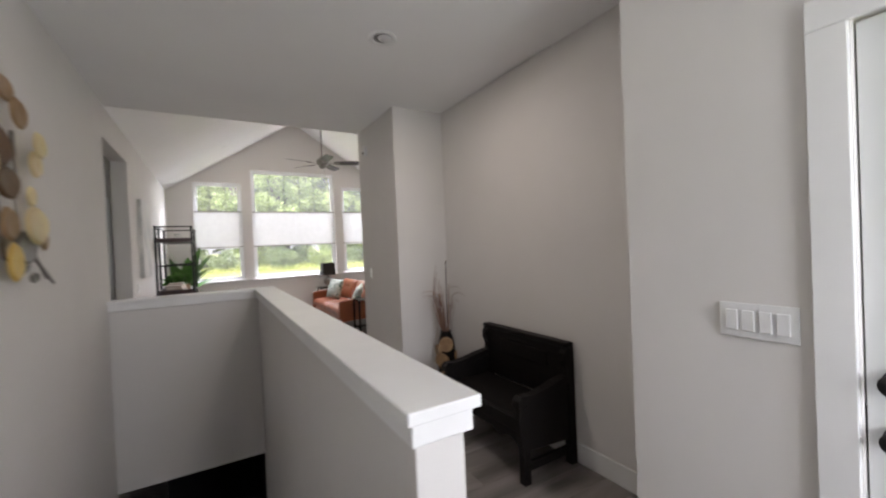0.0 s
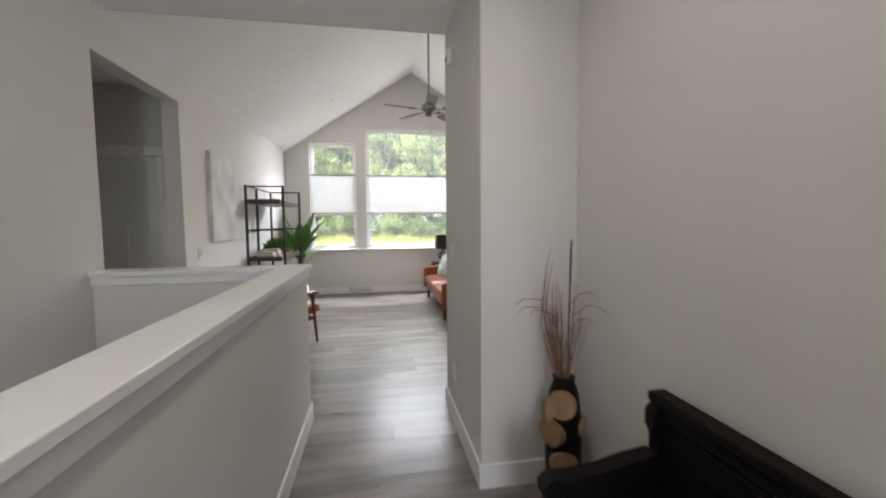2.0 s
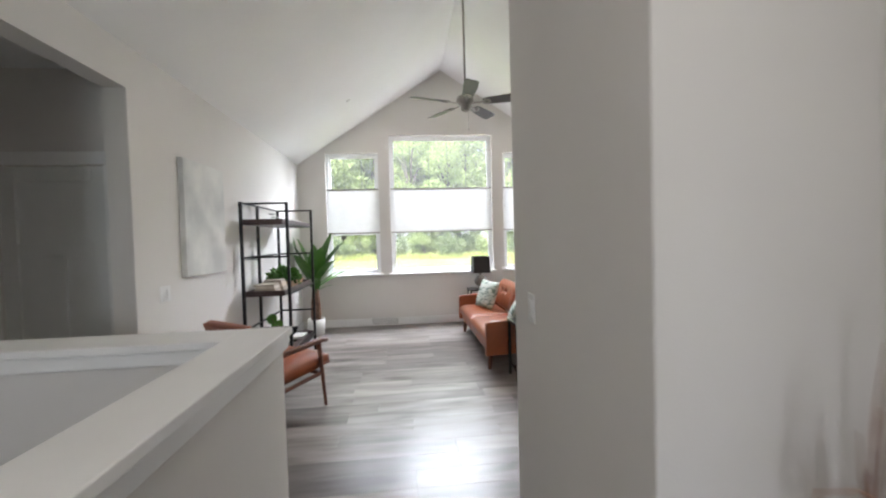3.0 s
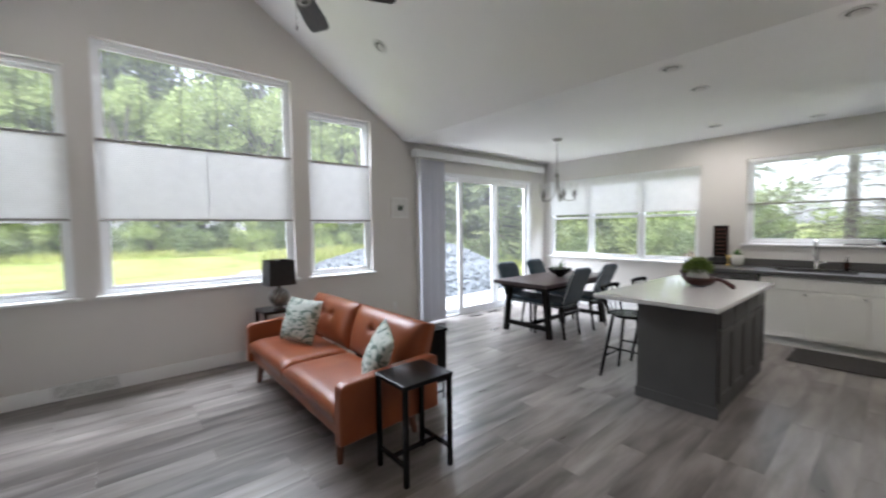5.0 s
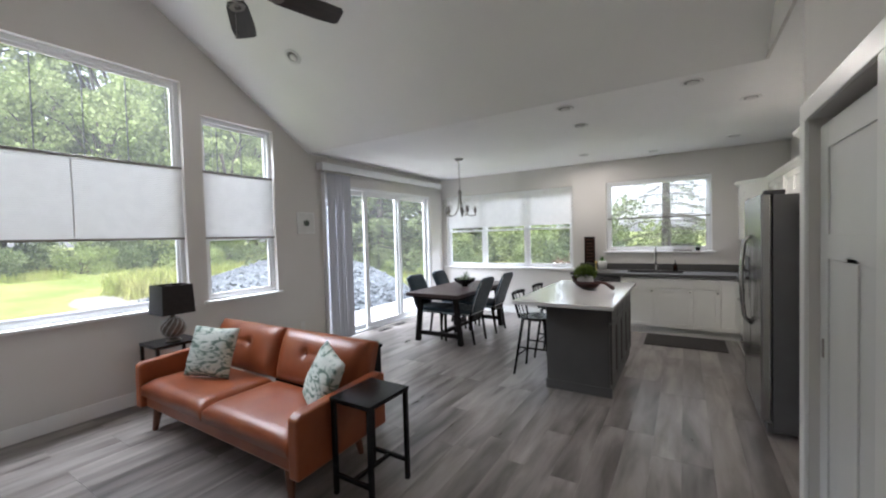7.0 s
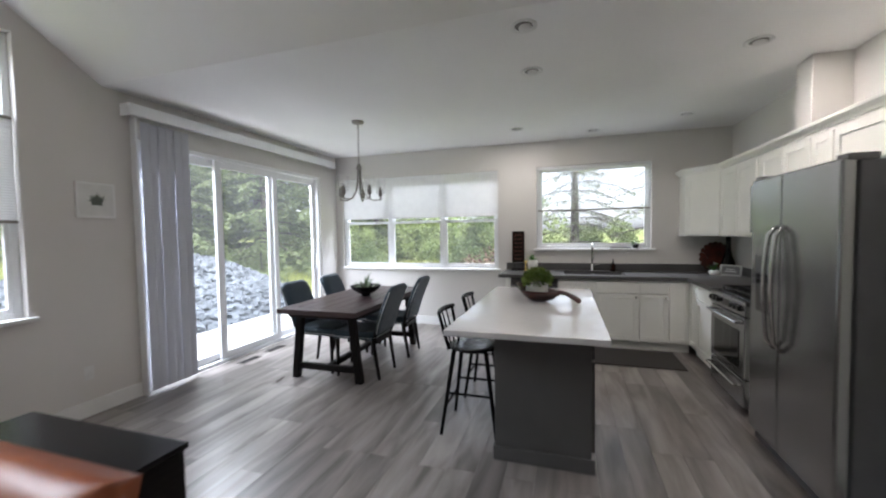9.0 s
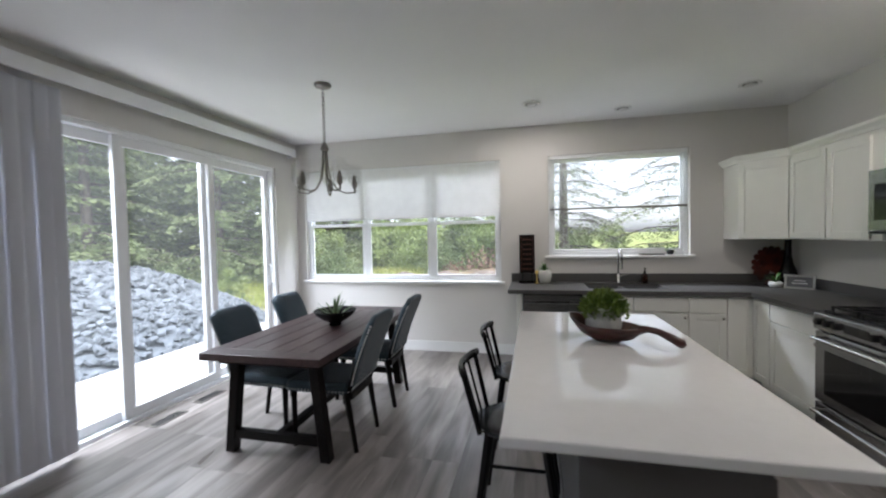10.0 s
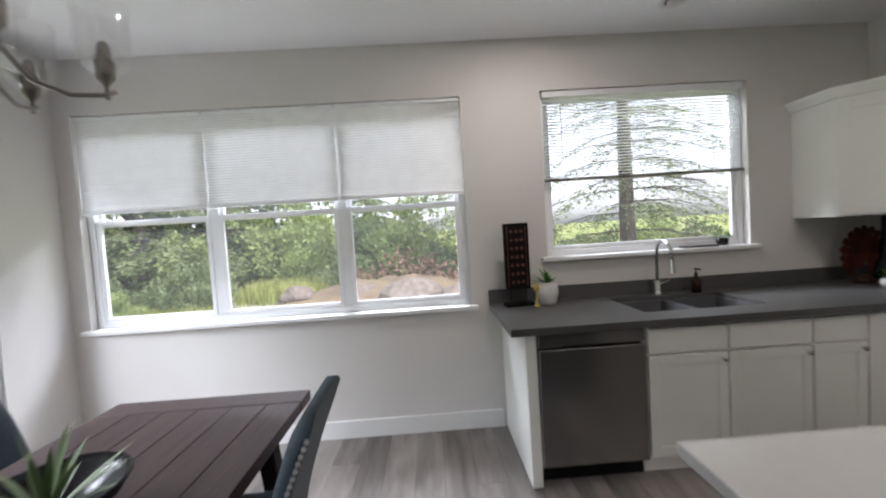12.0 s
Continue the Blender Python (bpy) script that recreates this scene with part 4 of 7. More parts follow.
# things on the shelf
def shelf_things():
    e = thing("planter_box", "light wooden box planted with bushy green foliage", "plant", (-0.64, 6.66, 0.94))
    boxes("box", [(-0.15, -0.24, 0, 0.15, 0.24, 0.012), (-0.15, -0.24, 0.012, -0.138, 0.24, 0.085), (0.138, -0.24, 0.012, 0.15, 0.24, 0.085), (-0.138, -0.24, 0.012, 0.138, -0.228, 0.085), (-0.138, 0.228, 0.012, 0.138, 0.24, 0.085)], GOLDWOOD, e, "pale wooden box", bevel=0.003)
    bx("soil", (-0.138, -0.228, 0.012, 0.138, 0.228, 0.065), SOIL, e, bevel=0)
    bm = bmesh.new()
    leaf_ball(bm, 620, 0.17, 0.16, 0.06, 5, (0, -0.03, 0.07))
    part("foliage", bm, LEAF, e)
    for x, y, n in ((-0.66, 6.10, 4), (-0.64, 6.31, 5)):
        z = 0.94
        for k in range(n):
            b = bx("book", (x - 0.12 + 0.012 * (k % 3), y - 0.095 + 0.006 * k, z, x + 0.12 - 0.009 * k, y + 0.09, z + 0.024), BOOK, bevel=0.003)
            tagged(b, "closed beige hardback book lying in a stack on the shelf", "book", "shelf books")
            z += 0.0245
    bm = bmesh.new()
    lathe(bm, [(0.0, 0.0), (0.05, 0.0), (0.11, 0.05), (0.115, 0.07), (0.105, 0.065), (0.0, 0.02)], seg=20)
    tagged(part("shelf_dish", bm, GOLDWOOD, smooth=True), "light wooden dish on the shelf", "dish").location = (-0.62, 7.03, 0.94)
    bm = bmesh.new()
    for i in range(3):
        a = i * 2.1
        lathe(bm, [(0.038, -0.005), (0.046, 0.0), (0.038, 0.005), (0.030, 0.0), (0.038, -0.005)], (0.05 * math.cos(a), 0.05 * math.sin(a), 0.04 + 0.03 * i), 14)
    box(bm, -0.08, -0.05, 0, 0.08, 0.05, 0.035, 0.01)
    tagged(part("decor_chain", bm, STONEPOT), "pale chain ornament on the top shelf", "ornament").location = (-0.58, 6.24, 1.70)
    tagged(bx("tray_decor", (-0.80, 6.62, 1.70, -0.50, 7.12, 1.755), PAPER, bevel=0.006), "white flat tray on the top shelf", "tray")
    bm = bmesh.new()
    lathe(bm, [(0.0, 0.0), (0.17, 0.0), (0.175, 0.008), (0.14, 0.018), (0.0, 0.02)], seg=28)
    tagged(part("woven_plate", bm, GOLDWOOD, smooth=True), "round woven straw plate on the lowest shelf", "plate").location = (-0.63, 6.22, 0.24)
    vase = thing("small_vase", "small white vase holding a sprig of round grey-green leaves", "vase", (-0.66, 6.52, 0.24))
    bm = bmesh.new()
    lathe(bm, [(0.0, 0.0), (0.07, 0.0), (0.09, 0.06), (0.06, 0.13), (0.035, 0.16), (0.04, 0.18), (0.03, 0.18), (0.0, 0.1)], seg=20)
    part("body", bm, POT, vase, smooth=True)
    for a, lean, h, r in ((3.6, 0.10, 0.34, 0.062), (4.6, 0.07, 0.28, 0.052), (2.7, 0.09, 0.26, 0.048)):
        tip = (lean * math.cos(a), lean * math.sin(a), h)
        rod("twig", (0, 0, 0.12), tip, 0.003, TWIG, vase, seg=6)
        bm = bmesh.new()
        rim = [bm.verts.new((tip[0] + r * math.cos(k * math.pi / 6) * 0.8, tip[1] + r * math.cos(k * math.pi / 6) * 0.6, tip[2] + r * math.sin(k * math.pi / 6))) for k in range(12)]
        mid = bm.verts.new((tip[0] - 0.008, tip[1] + 0.01, tip[2]))
        for k in range(12):
            bm.faces.new((rim[k], rim[(k + 1) % 12], mid))
        part("leaf", bm, LEAF, vase, smooth=True)
    bm = bmesh.new()
    lathe(bm, [(0.0, 0.0), (0.06, 0.0), (0.06, 0.012), (0.012, 0.02), (0.012, 0.07), (0.045, 0.1), (0.08, 0.17), (0.07, 0.17), (0.0, 0.09)], seg=20)
    tagged(part("dark_urn", bm, BLACKPAINT, smooth=True), "dark footed urn on the lowest shelf", "urn").location = (-0.60, 6.74, 0.24)
    tagged(bx("folded_paper", (-0.74, 6.86, 0.24, -0.50, 7.12, 0.262), PAPER, bevel=0.003), "white folded paper lying on the lowest shelf", "paper")


shelf_things()

cv = thing("canvas_picture", "large pale textured canvas painting on the wall", "picture", (XL, 5.30, 1.70))
bx("canvas", (0.002, -0.34, -0.475, 0.045, 0.34, 0.475), CANVAS_W, cv, bevel=0.004)
pf = thing("framed_print", "small white framed print of a plant", "picture", (3.96, YG, 1.80))
bx("frame", (-0.145, -0.022, -0.15, 0.145, -0.002, 0.15), TRIM, pf, bevel=0.003)
bx("paper", (-0.125, -0.025, -0.13, 0.125, -0.022, 0.13), PAPER, pf, bevel=0)
bm = bmesh.new()
for i in range(11):
    a, ln = radians(18 + i * 14.4), 0.062 + 0.014 * (i % 3)
    d, n = Vector((math.cos(a), 0, math.sin(a))), Vector((-math.sin(a), 0, math.cos(a)))
    y = -0.0262 - 0.0001 * i
    p = [d * 0.005, d * ln * 0.5 + n * 0.008, d * ln, d * ln * 0.5 - n * 0.008]
    bm.faces.new([bm.verts.new((q.x, y, q.z - 0.02)) for q in p])
box(bm, -0.04, -0.0262, -0.042, 0.04, -0.0255, -0.016)
part("drawing", bm, INK, pf, "grey plant drawing")

vent = thing("wall_vent", "white metal return-air grille low on the wall", "vent", (0.47, YG, 0.01))
bx("plate", (-0.235, -0.020, 0.0, 0.235, -0.0145, 0.135), STONEPOT, vent)
for z0, z1 in ((0.0, 0.018), (0.117, 0.135)):
    bx("rim", (-0.235, -0.027, z0, 0.235, -0.020, z1), PLASTIC, vent, bevel=0.002)
for x0, x1 in ((-0.235, -0.217), (0.217, 0.235)):
    bx("rim", (x0, -0.0268, 0.018, x1, -0.020, 0.117), PLASTIC, vent, bevel=0.002)
for i in range(9):
    z = 0.026 + i * 0.0104
    bx("slat", (-0.217, -0.0235, z - 0.0022, 0.217, -0.020, z + 0.0022), PLASTIC, vent, bevel=0)
for x0, x1 in ((-0.11, 0.0), (0.11, 0.0), (-0.11, -0.217), (0.11, 0.217)):
    rod("diagonal_bar", (x0, -0.0235, 0.117), (x1, -0.0235, 0.018), 0.0055, PLASTIC, vent, seg=6)
for x, y in ((5.36, 8.30), (5.82, 8.33)):
    fv = thing("floor_vent", "brown slotted floor register by the patio door", "vent", (x, y, 0.001), 0, "floor vents")
    bx("plate", (-0.15, -0.055, 0, 0.15, 0.055, 0.005), BRONZE, fv, bevel=0.001)
    for i in range(12):
        bx("slat", (-0.125 + i * 0.021, -0.04, 0.005, -0.117 + i * 0.021, 0.04, 0.008), BLACKMETAL, fv, bevel=0)


# wall plates and sensors
def plate(name, at, turn, w, h, rockers, label, category):
    e = thing(name, label, category, at, turn)
    bx("cover", (-w / 2, -0.007, -h / 2, w / 2, -0.001, h / 2), PLASTIC, e, bevel=0.002)
    for i in range(rockers):
        x = (i - (rockers - 1) / 2) * 0.046
        bx("rocker", (x - 0.0165, -0.012, -0.034, x + 0.0165, -0.007, 0.034), PLASTIC, e, bevel=0.002)
    return e


plate("light_switch", (XJ, -0.332, 1.182), -90, 0.212, 0.114, 4, "white four-gang rocker light switch by the front door", "light switch")
plate("light_switch", (XJ, 3.21, 1.19), -90, 0.07, 0.114, 1, "white single light switch on the entry wall", "light switch")
plate("wall_outlet", (XJ, 3.15, 0.36), -90, 0.07, 0.114, 1, "white wall outlet near the floor", "outlet")
plate("light_switch", (XL, 4.73, 1.13), 90, 0.12, 0.114, 2, "white double light switch beside the hallway opening", "light switch")
plate("wall_outlet", (3.85, YG, 0.36), 0, 0.07, 0.114, 1, "white wall outlet under the framed print", "outlet")
sen = thing("wall_sensor", "small white wall sensor high on the entry wall", "sensor", (XJ, 3.18, 2.52), -90)
bx("housing", (-0.03, -0.04, -0.05, 0.03, -0.001, 0.05), PLASTIC, sen, bevel=0.01)
bx("lens", (-0.018, -0.043, -0.035, 0.018, -0.04, -0.005), SHADE, sen, "dark lens", bevel=0.001)

# ---- entry ----
def bench():
    # local: front towards -y (turned to face the hall); depth runs from the wall (y = 0) to the front (y = -D)
    e = thing("bench", "dark carved antique wooden bench with solid arms", "bench", (1.845, 1.765, 0), -90)
    W, D = 0.90, 0.46
    bx("seat", (0.05, -D + 0.02, 0.36, W - 0.05, -0.06, 0.395), BLACKWOOD, e, bevel=0.006)
    bx("seat_rail", (0.055, -D + 0.005, 0.30, W - 0.055, -D + 0.035, 0.385), BLACKWOOD, e, bevel=0.006)
    bm = bmesh.new()
    n = 24
    edge = [(0.055 + (W - 0.11) * i / n, 0.25 - 0.03 * math.cos(4 * math.pi * i / n) ** 2 + 0.02 * (abs(2 * i / n - 1) < 0.12)) for i in range(n + 1)]
    for y in (-D + 0.012, -D + 0.03):
        for (xa, za), (xb, zb) in zip(edge, edge[1:]):
            bm.faces.new([bm.verts.new((xa, y, za)), bm.verts.new((xb, y, zb)), bm.verts.new((xb, y, 0.302)), bm.verts.new((xa, y, 0.302))])
    for (xa, za), (xb, zb) in zip(edge, edge[1:]):
        bm.faces.new([bm.verts.new((xa, -D + 0.012, za)), bm.verts.new((xb, -D + 0.012, zb)), bm.verts.new((xb, -D + 0.03, zb)), bm.verts.new((xa, -D + 0.03, za))])
    bmesh.ops.remove_doubles(bm, verts=bm.verts, dist=0.0005)
    part("scalloped_apron", bm, BLACKWOOD, e)
    bx("back_panel", (0.05, -0.045, 0.39, W - 0.05, -0.02, 0.76), BLACKWOOD, e, bevel=0.004)
    bx("carved_panel", (0.20, -0.054, 0.60, W - 0.20, -0.043, 0.70), BLACKWOOD, e, "raised carved panel", bevel=0.004)
    bx("top_rail", (0.0, -0.075, 0.765, W, -0.005, 0.80), BLACKWOOD, e, bevel=0.008)
    bx("upper_rail", (0.045, -0.058, 0.715, W - 0.045, -0.02, 0.766), BLACKWOOD, e, bevel=0.004)
    def profile(name, outline, x0, x1, bevel=0.004):
        bm = bmesh.new()
        f0 = [bm.verts.new((x0, y, z)) for y, z in outline]
        f1 = [bm.verts.new((x1, y, z)) for y, z in outline]
        bm.faces.new(f0)
        bm.faces.new(f1[::-1])
        for i in range(len(outline)):
            j = (i + 1) % len(outline)
            bm.faces.new((f0[i], f0[j], f1[j], f1[i]))
        bmesh.ops.bevel(bm, geom=list(bm.edges), offset=bevel, segments=1, affect="EDGES")
        return part(name, bm, BLACKWOOD, e)
    for x in (0.0, W - 0.055):
        profile("back_post", [(-0.06, 0.0), (-0.005, 0.0), (-0.005, 0.765), (-0.06, 0.765), (-0.085, 0.735), (-0.085, 0.68), (-0.06, 0.645)], x, x + 0.055)
        profile("arm", [(-D - 0.03, 0.475), (-D - 0.035, 0.52), (-D - 0.005, 0.545), (-D + 0.07, 0.535), (-D + 0.18, 0.545), (-D + 0.27, 0.57), (-0.07, 0.59), (-0.06, 0.55), (-D + 0.20, 0.50), (-D + 0.02, 0.485)], x - 0.006, x + 0.061)
        profile("side_panel", [(-D + 0.04, 0.20), (-0.06, 0.17), (-0.06, 0.56), (-D + 0.2, 0.51), (-D + 0.03, 0.49)], x + 0.015, x + 0.042, 0.002)
        bx("low_rail", (x + 0.012, -D + 0.05, 0.075, x + 0.044, -0.06, 0.125), BLACKWOOD, e, bevel=0.003)
        profile("front_leg", [(-D - 0.005, 0.0), (-D + 0.05, 0.0), (-D + 0.05, 0.18), (-D + 0.06, 0.30), (-D + 0.045, 0.48), (-D - 0.01, 0.48), (-D - 0.03, 0.40), (-D - 0.02, 0.30), (-D + 0.005, 0.17)], x + 0.002, x + 0.053)
    return e


bench()


def reed_vase():
    e = thing("floor_vase", "tall floor vase of wood slices with dried reeds", "vase", (1.70, 2.26, 0))
    bm = bmesh.new()
    lathe(bm, [(0.0, 0.0), (0.075, 0.0), (0.085, 0.2), (0.09, 0.42), (0.07, 0.58), (0.05, 0.64), (0.055, 0.66), (0.04, 0.66), (0.0, 0.6)], seg=24)
    part("body", bm, BLACKWOOD, e, smooth=True)
    for a, z, r in ((-2.15, 0.545, 0.068), (-2.75, 0.40, 0.07), (-2.0, 0.26, 0.066), (-2.2, 0.14, 0.055), (2.9, 0.48, 0.06), (-0.6, 0.42, 0.05)):
        d = Vector((math.cos(a), math.sin(a), 0))
        bm = bmesh.new()
        cyl(bm, Vector((0, 0, z)) + d * 0.06, Vector((0, 0, z)) + d * 0.096, r, r * 0.95, 18)
        part("wood_slice", bm, GOLDWOOD, e, "pale oval wood slice")
    rnd = random.Random(8)
    bm = bmesh.new()
    for i in range(34):
        # most stems fan out to both sides of the wall corner, a few stand upright
        a, lean, h = rnd.choice((2.6, -0.55, 3.1, 2.6)) + rnd.gauss(0, 0.6), rnd.uniform(0.0, 0.085), rnd.uniform(0.22, 0.56)
        r0 = rnd.uniform(0.0, 0.02)
        pts = []
        for k in range(7):
            t = k / 6
            sway = lean * (1.8 * t - 0.9 * t * t) + 0.012 * math.sin(t * 4 + i) * t
            pts.append(((r0 + sway) * math.cos(a), (r0 + sway) * math.sin(a), 0.60 + h * t))
        tube(bm, pts, [0.0042, 0.004, 0.0036, 0.003, 0.0026, 0.002, 0.001], 5)
    # long arching plumes
    for r, h in ((0.10, 0.66), (0.085, 0.60), (0.11, 0.55)):
        pts = [(-0.02 - r * math.sin(math.pi * 0.62 * t) * 1.0 + 0.10 * max(0, t - 0.55), 0.02 * t, 0.62 + h * t) for t in (k / 9 for k in range(10))]
        tube(bm, pts, [0.004] * 4 + [0.003] * 4 + [0.0018, 0.001], 5)
    # thin twigs reaching out to both sides
    for d, z in ((-0.26, 1.04), (-0.25, 1.00), (-0.19, 0.985), (0.26, 1.00), (0.17, 1.06), (-0.13, 0.87), (0.15, 0.93)):
        pts = [(0.15 * d, 0.0, z - 0.05), (0.5 * d, 0.01, z), (0.8 * d, 0.01, z + 0.006), (d, -0.03, z - 0.012)]
        for k, q in enumerate(pts):
            pts[k] = (min(q[0], 0.14), q[1] - max(0.0, q[0] - 0.14), q[2])
        tube(bm, pts, [0.0028, 0.0024, 0.0018, 0.001], 5)
    part("dried_reeds", bm, TWIG, e, "brown dried reeds")
    bm = bmesh.new()
    for k in range(22):
        z = 0.72 + 0.60 * k / 22
        cyl(bm, (0.018 + 0.012 * k / 22, 0.0, z), (0.018 + 0.012 * (k + 0.6) / 22, 0.0, z + 0.022), 0.0055, 0.0055, 6)
    part("banded_cane", bm, BLACKMETAL, e, "upright cane with dark bands")
    rod("cane", (0.015, 0.0, 0.60), (0.031, 0.0, 1.325), 0.0045, TWIG, e, seg=6)
    bm = bmesh.new()
    for i in range(30):
        a, h = rnd.choice((2.6, -0.55)) + rnd.gauss(0, 0.5), rnd.uniform(0.8, 1.1)
        r0 = rnd.uniform(0.03, 0.09)
        blade_leaf(bm, (r0 * math.cos(a), r0 * math.sin(a), h - 0.2), a, rnd.uniform(0.10, 0.22), 0.003, 1.42, 0.1, 5)
    part("dried_grass", bm, TWIG, e, "feathery dried grass")["kind"] = "stuff"
    return e


reed_vase()


def wall_art():
    e = thing("wall_sculpture", "wall sculpture of overlapping gold, tan and bronze metal discs", "wall art", (XL, 1.50, 1.40))
    kinds = {"gold": (GOLDLEAF, "bright gold disc"), "pale": (PALEGOLD, "pale cream-gold disc"), "tan": (TANMETAL, "tan metal disc"), "bronze": (BROWNMETAL, "bronze disc"), "dark": (BRONZE, "dark grey metal leaf")}
    discs = [(-0.144, 0.789, 0.095, 0.055, "tan", 2), (-0.06, 0.709, 0.085, 0.066, "tan", 3), (-0.16, 0.551, 0.125, 0.085, "bronze", 1), (0.165, 0.625, 0.080, 0.060, "pale", 3), (0.160, 0.535, 0.080, 0.062, "pale", 2),
             (0.143, 0.381, 0.050, 0.050, "pale", 1), (-0.143, 0.402, 0.120, 0.070, "bronze", 2), (0.087, 0.240, 0.140, 0.090, "pale", 3), (-0.148, 0.234, 0.085, 0.070, "tan", 2), (-0.164, 0.078, 0.078, 0.078, "gold", 3),
             (0.275, 0.187, 0.045, 0.056, "tan", 1), (0.0, 0.140, 0.125, 0.075, "dark", 2), (-0.005, 0.060, 0.08, 0.042, "dark", 1), (0.07, 0.005, 0.05, 0.026, "dark", 2),
             (-0.30, 0.70, 0.10, 0.085, "bronze", 1), (-0.33, 0.47, 0.11, 0.09, "pale", 2), (-0.32, 0.28, 0.10, 0.08, "bronze", 1), (-0.30, 0.86, 0.08, 0.07, "gold", 2)]
    for i, (y, z, ry, rz, k, layer) in enumerate(discs):
        bm = bmesh.new()
        off = 0.018 + 0.016 * layer
        rings = []
        for r, d in ((1.0, 0.0), (0.82, 0.010), (0.4, 0.006), (0.02, 0.003)):
            rings.append([bm.verts.new((off + d, y + ry * r * math.cos(a) * (1 + 0.05 * math.sin(3 * a + i)), z + rz * r * math.sin(a) * (1 + 0.05 * math.cos(2 * a + i)))) for a in (2 * math.pi * j / 24 for j in range(24))])
        for a, b in zip(rings, rings[1:]):
            for j in range(24):
                bm.faces.new((a[j], a[(j + 1) % 24], b[(j + 1) % 24], b[j]))
        bmesh.ops.solidify(bm, geom=bm.faces, thickness=0.004)
        part("disc", bm, kinds[k][0], e, kinds[k][1], smooth=False)
    bm = bmesh.new()
    tube(bm, [(0.01, 0.05, 0.66), (0.02, 0.035, 0.50), (0.02, 0.02, 0.34), (0.02, 0.04, 0.18), (0.03, 0.20, 0.075), (0.04, 0.36, -0.035)], 0.007, 8)
    tube(bm, [(0.02, 0.20, 0.12), (0.025, 0.25, 0.05), (0.03, 0.30, -0.01)], 0.005, 8)
    tube(bm, [(0.01, -0.30, 0.88), (0.02, -0.18, 0.5), (0.02, -0.12, 0.1), (0.02, 0.02, 0.04)], 0.007, 8)
    part("stem", bm, BRONZE, e, "dark metal stem", smooth=True)
    return e


wall_art()


# ---- kitchen ----
def cab_front(parent, name, x0, z0, w, h, material, knob=None, drawer=False):
    """A cabinet door or drawer front standing 18 mm proud of the body, at local x0, z0."""
    bm = bmesh.new()
    r = 0.055
    if drawer:
        box(bm, 0, -0.02, 0, w, 0.0, h, 0.003)
    else:
        box(bm, 0.01, -0.010, 0.01, w - 0.01, 0.0, h - 0.01)
        box(bm, 0, -0.02, 0, r, -0.001, h, 0.002)
        box(bm, w - r, -0.02, 0, w, -0.001, h, 0.002)
        box(bm, r, -0.02, 0, w - r, -0.001, r, 0.002)
        box(bm, r, -0.02, h - r, w - r, -0.001, h, 0.002)
    d = part(name, bm, material, parent)
    d.location = (x0, 0, z0)
    if knob:
        bm = bmesh.new()
        lathe(bm, [(0.0, 0.0), (0.006, 0.0), (0.006, 0.012), (0.014, 0.018), (0.013, 0.026), (0.0, 0.028)], seg=12)
        k = part("knob", bm, CHROME, d, "small nickel knob", smooth=True)
        k.matrix_basis = pose(knob[0], -0.02, knob[1], 90, 0, 0)
    return d


def base_cabinet(at, turn, w, d, doors, drawers=True, material=CAB, label="white shaker base cabinet under the grey counter", group="base cabinets", knobs=True, top=0.87, sink_room=False):
    e = thing("base_cabinet", label, "cabinet", at, turn, group)
    shell = [(0, 0, 0.10, w, d, top)]
    if sink_room:
        shell = [(0, 0, 0.10, w, d, 0.68), (0, 0, 0.68, w, 0.05, top), (0, 0.05, 0.68, 0.03, d, top), (w - 0.03, 0.05, 0.68, w, d, top)]
    boxes("body", shell, material, e, bevel=0.001)
    bx("toe_kick", (0.0, 0.06, 0.0, w, d, 0.099), material, e, bevel=0)
    n = len(doors)
    g = 0.006
    for x0, x1 in doors:
        ww = x1 - x0 - 2 * g
        zt = top - 0.02
        if drawers:
            cab_front(e, "drawer_front", x0 + g, zt - 0.14, ww, 0.14, material, drawer=True)
            zt -= 0.155
        cab_front(e, "door", x0 + g, 0.125, ww, zt - 0.125, material, knob=(ww - 0.03, zt - 0.16) if knobs else None)
    return e


XF, YFC = 6.90, 3.31
tagged(bx("end_panel", (XF - 0.015, 5.42, 0.0, XR - 0.001, 5.48, 0.87), CAB, bevel=0.003), "white end panel beside the dishwasher", "end panel")
base_cabinet((XF, 4.808, 0), -90, 0.945, 0.69, [(0.0, 0.46), (0.46, 0.945)], label="white shaker sink cabinet with two doors", sink_room=True)
base_cabinet((XF, 3.862, 0), -90, 0.32, 0.69, [(0.0, 0.32)], label="narrow white shaker base cabinet with a drawer")
base_cabinet((XF, 3.541, 0), -90, 0.228, 0.69, [(0.0, 0.225)], drawers=False, knobs=False, label="white corner base cabinet door beside the sink run")
base_cabinet((6.895, YFC, 0), 180, 0.27, 0.62, [(0.0, 0.27)], drawers=False, knobs=False, label="white corner base cabinet door beside the range")
base_cabinet((6.624, YFC, 0), 180, 0.628, 0.62, [(0.0, 0.628)], label="white shaker base cabinet with drawer beside the range")
base_cabinet((5.222, YFC, 0), 180, 0.25, 0.62, [(0.0, 0.25)], label="narrow white base cabinet between range and refrigerator")

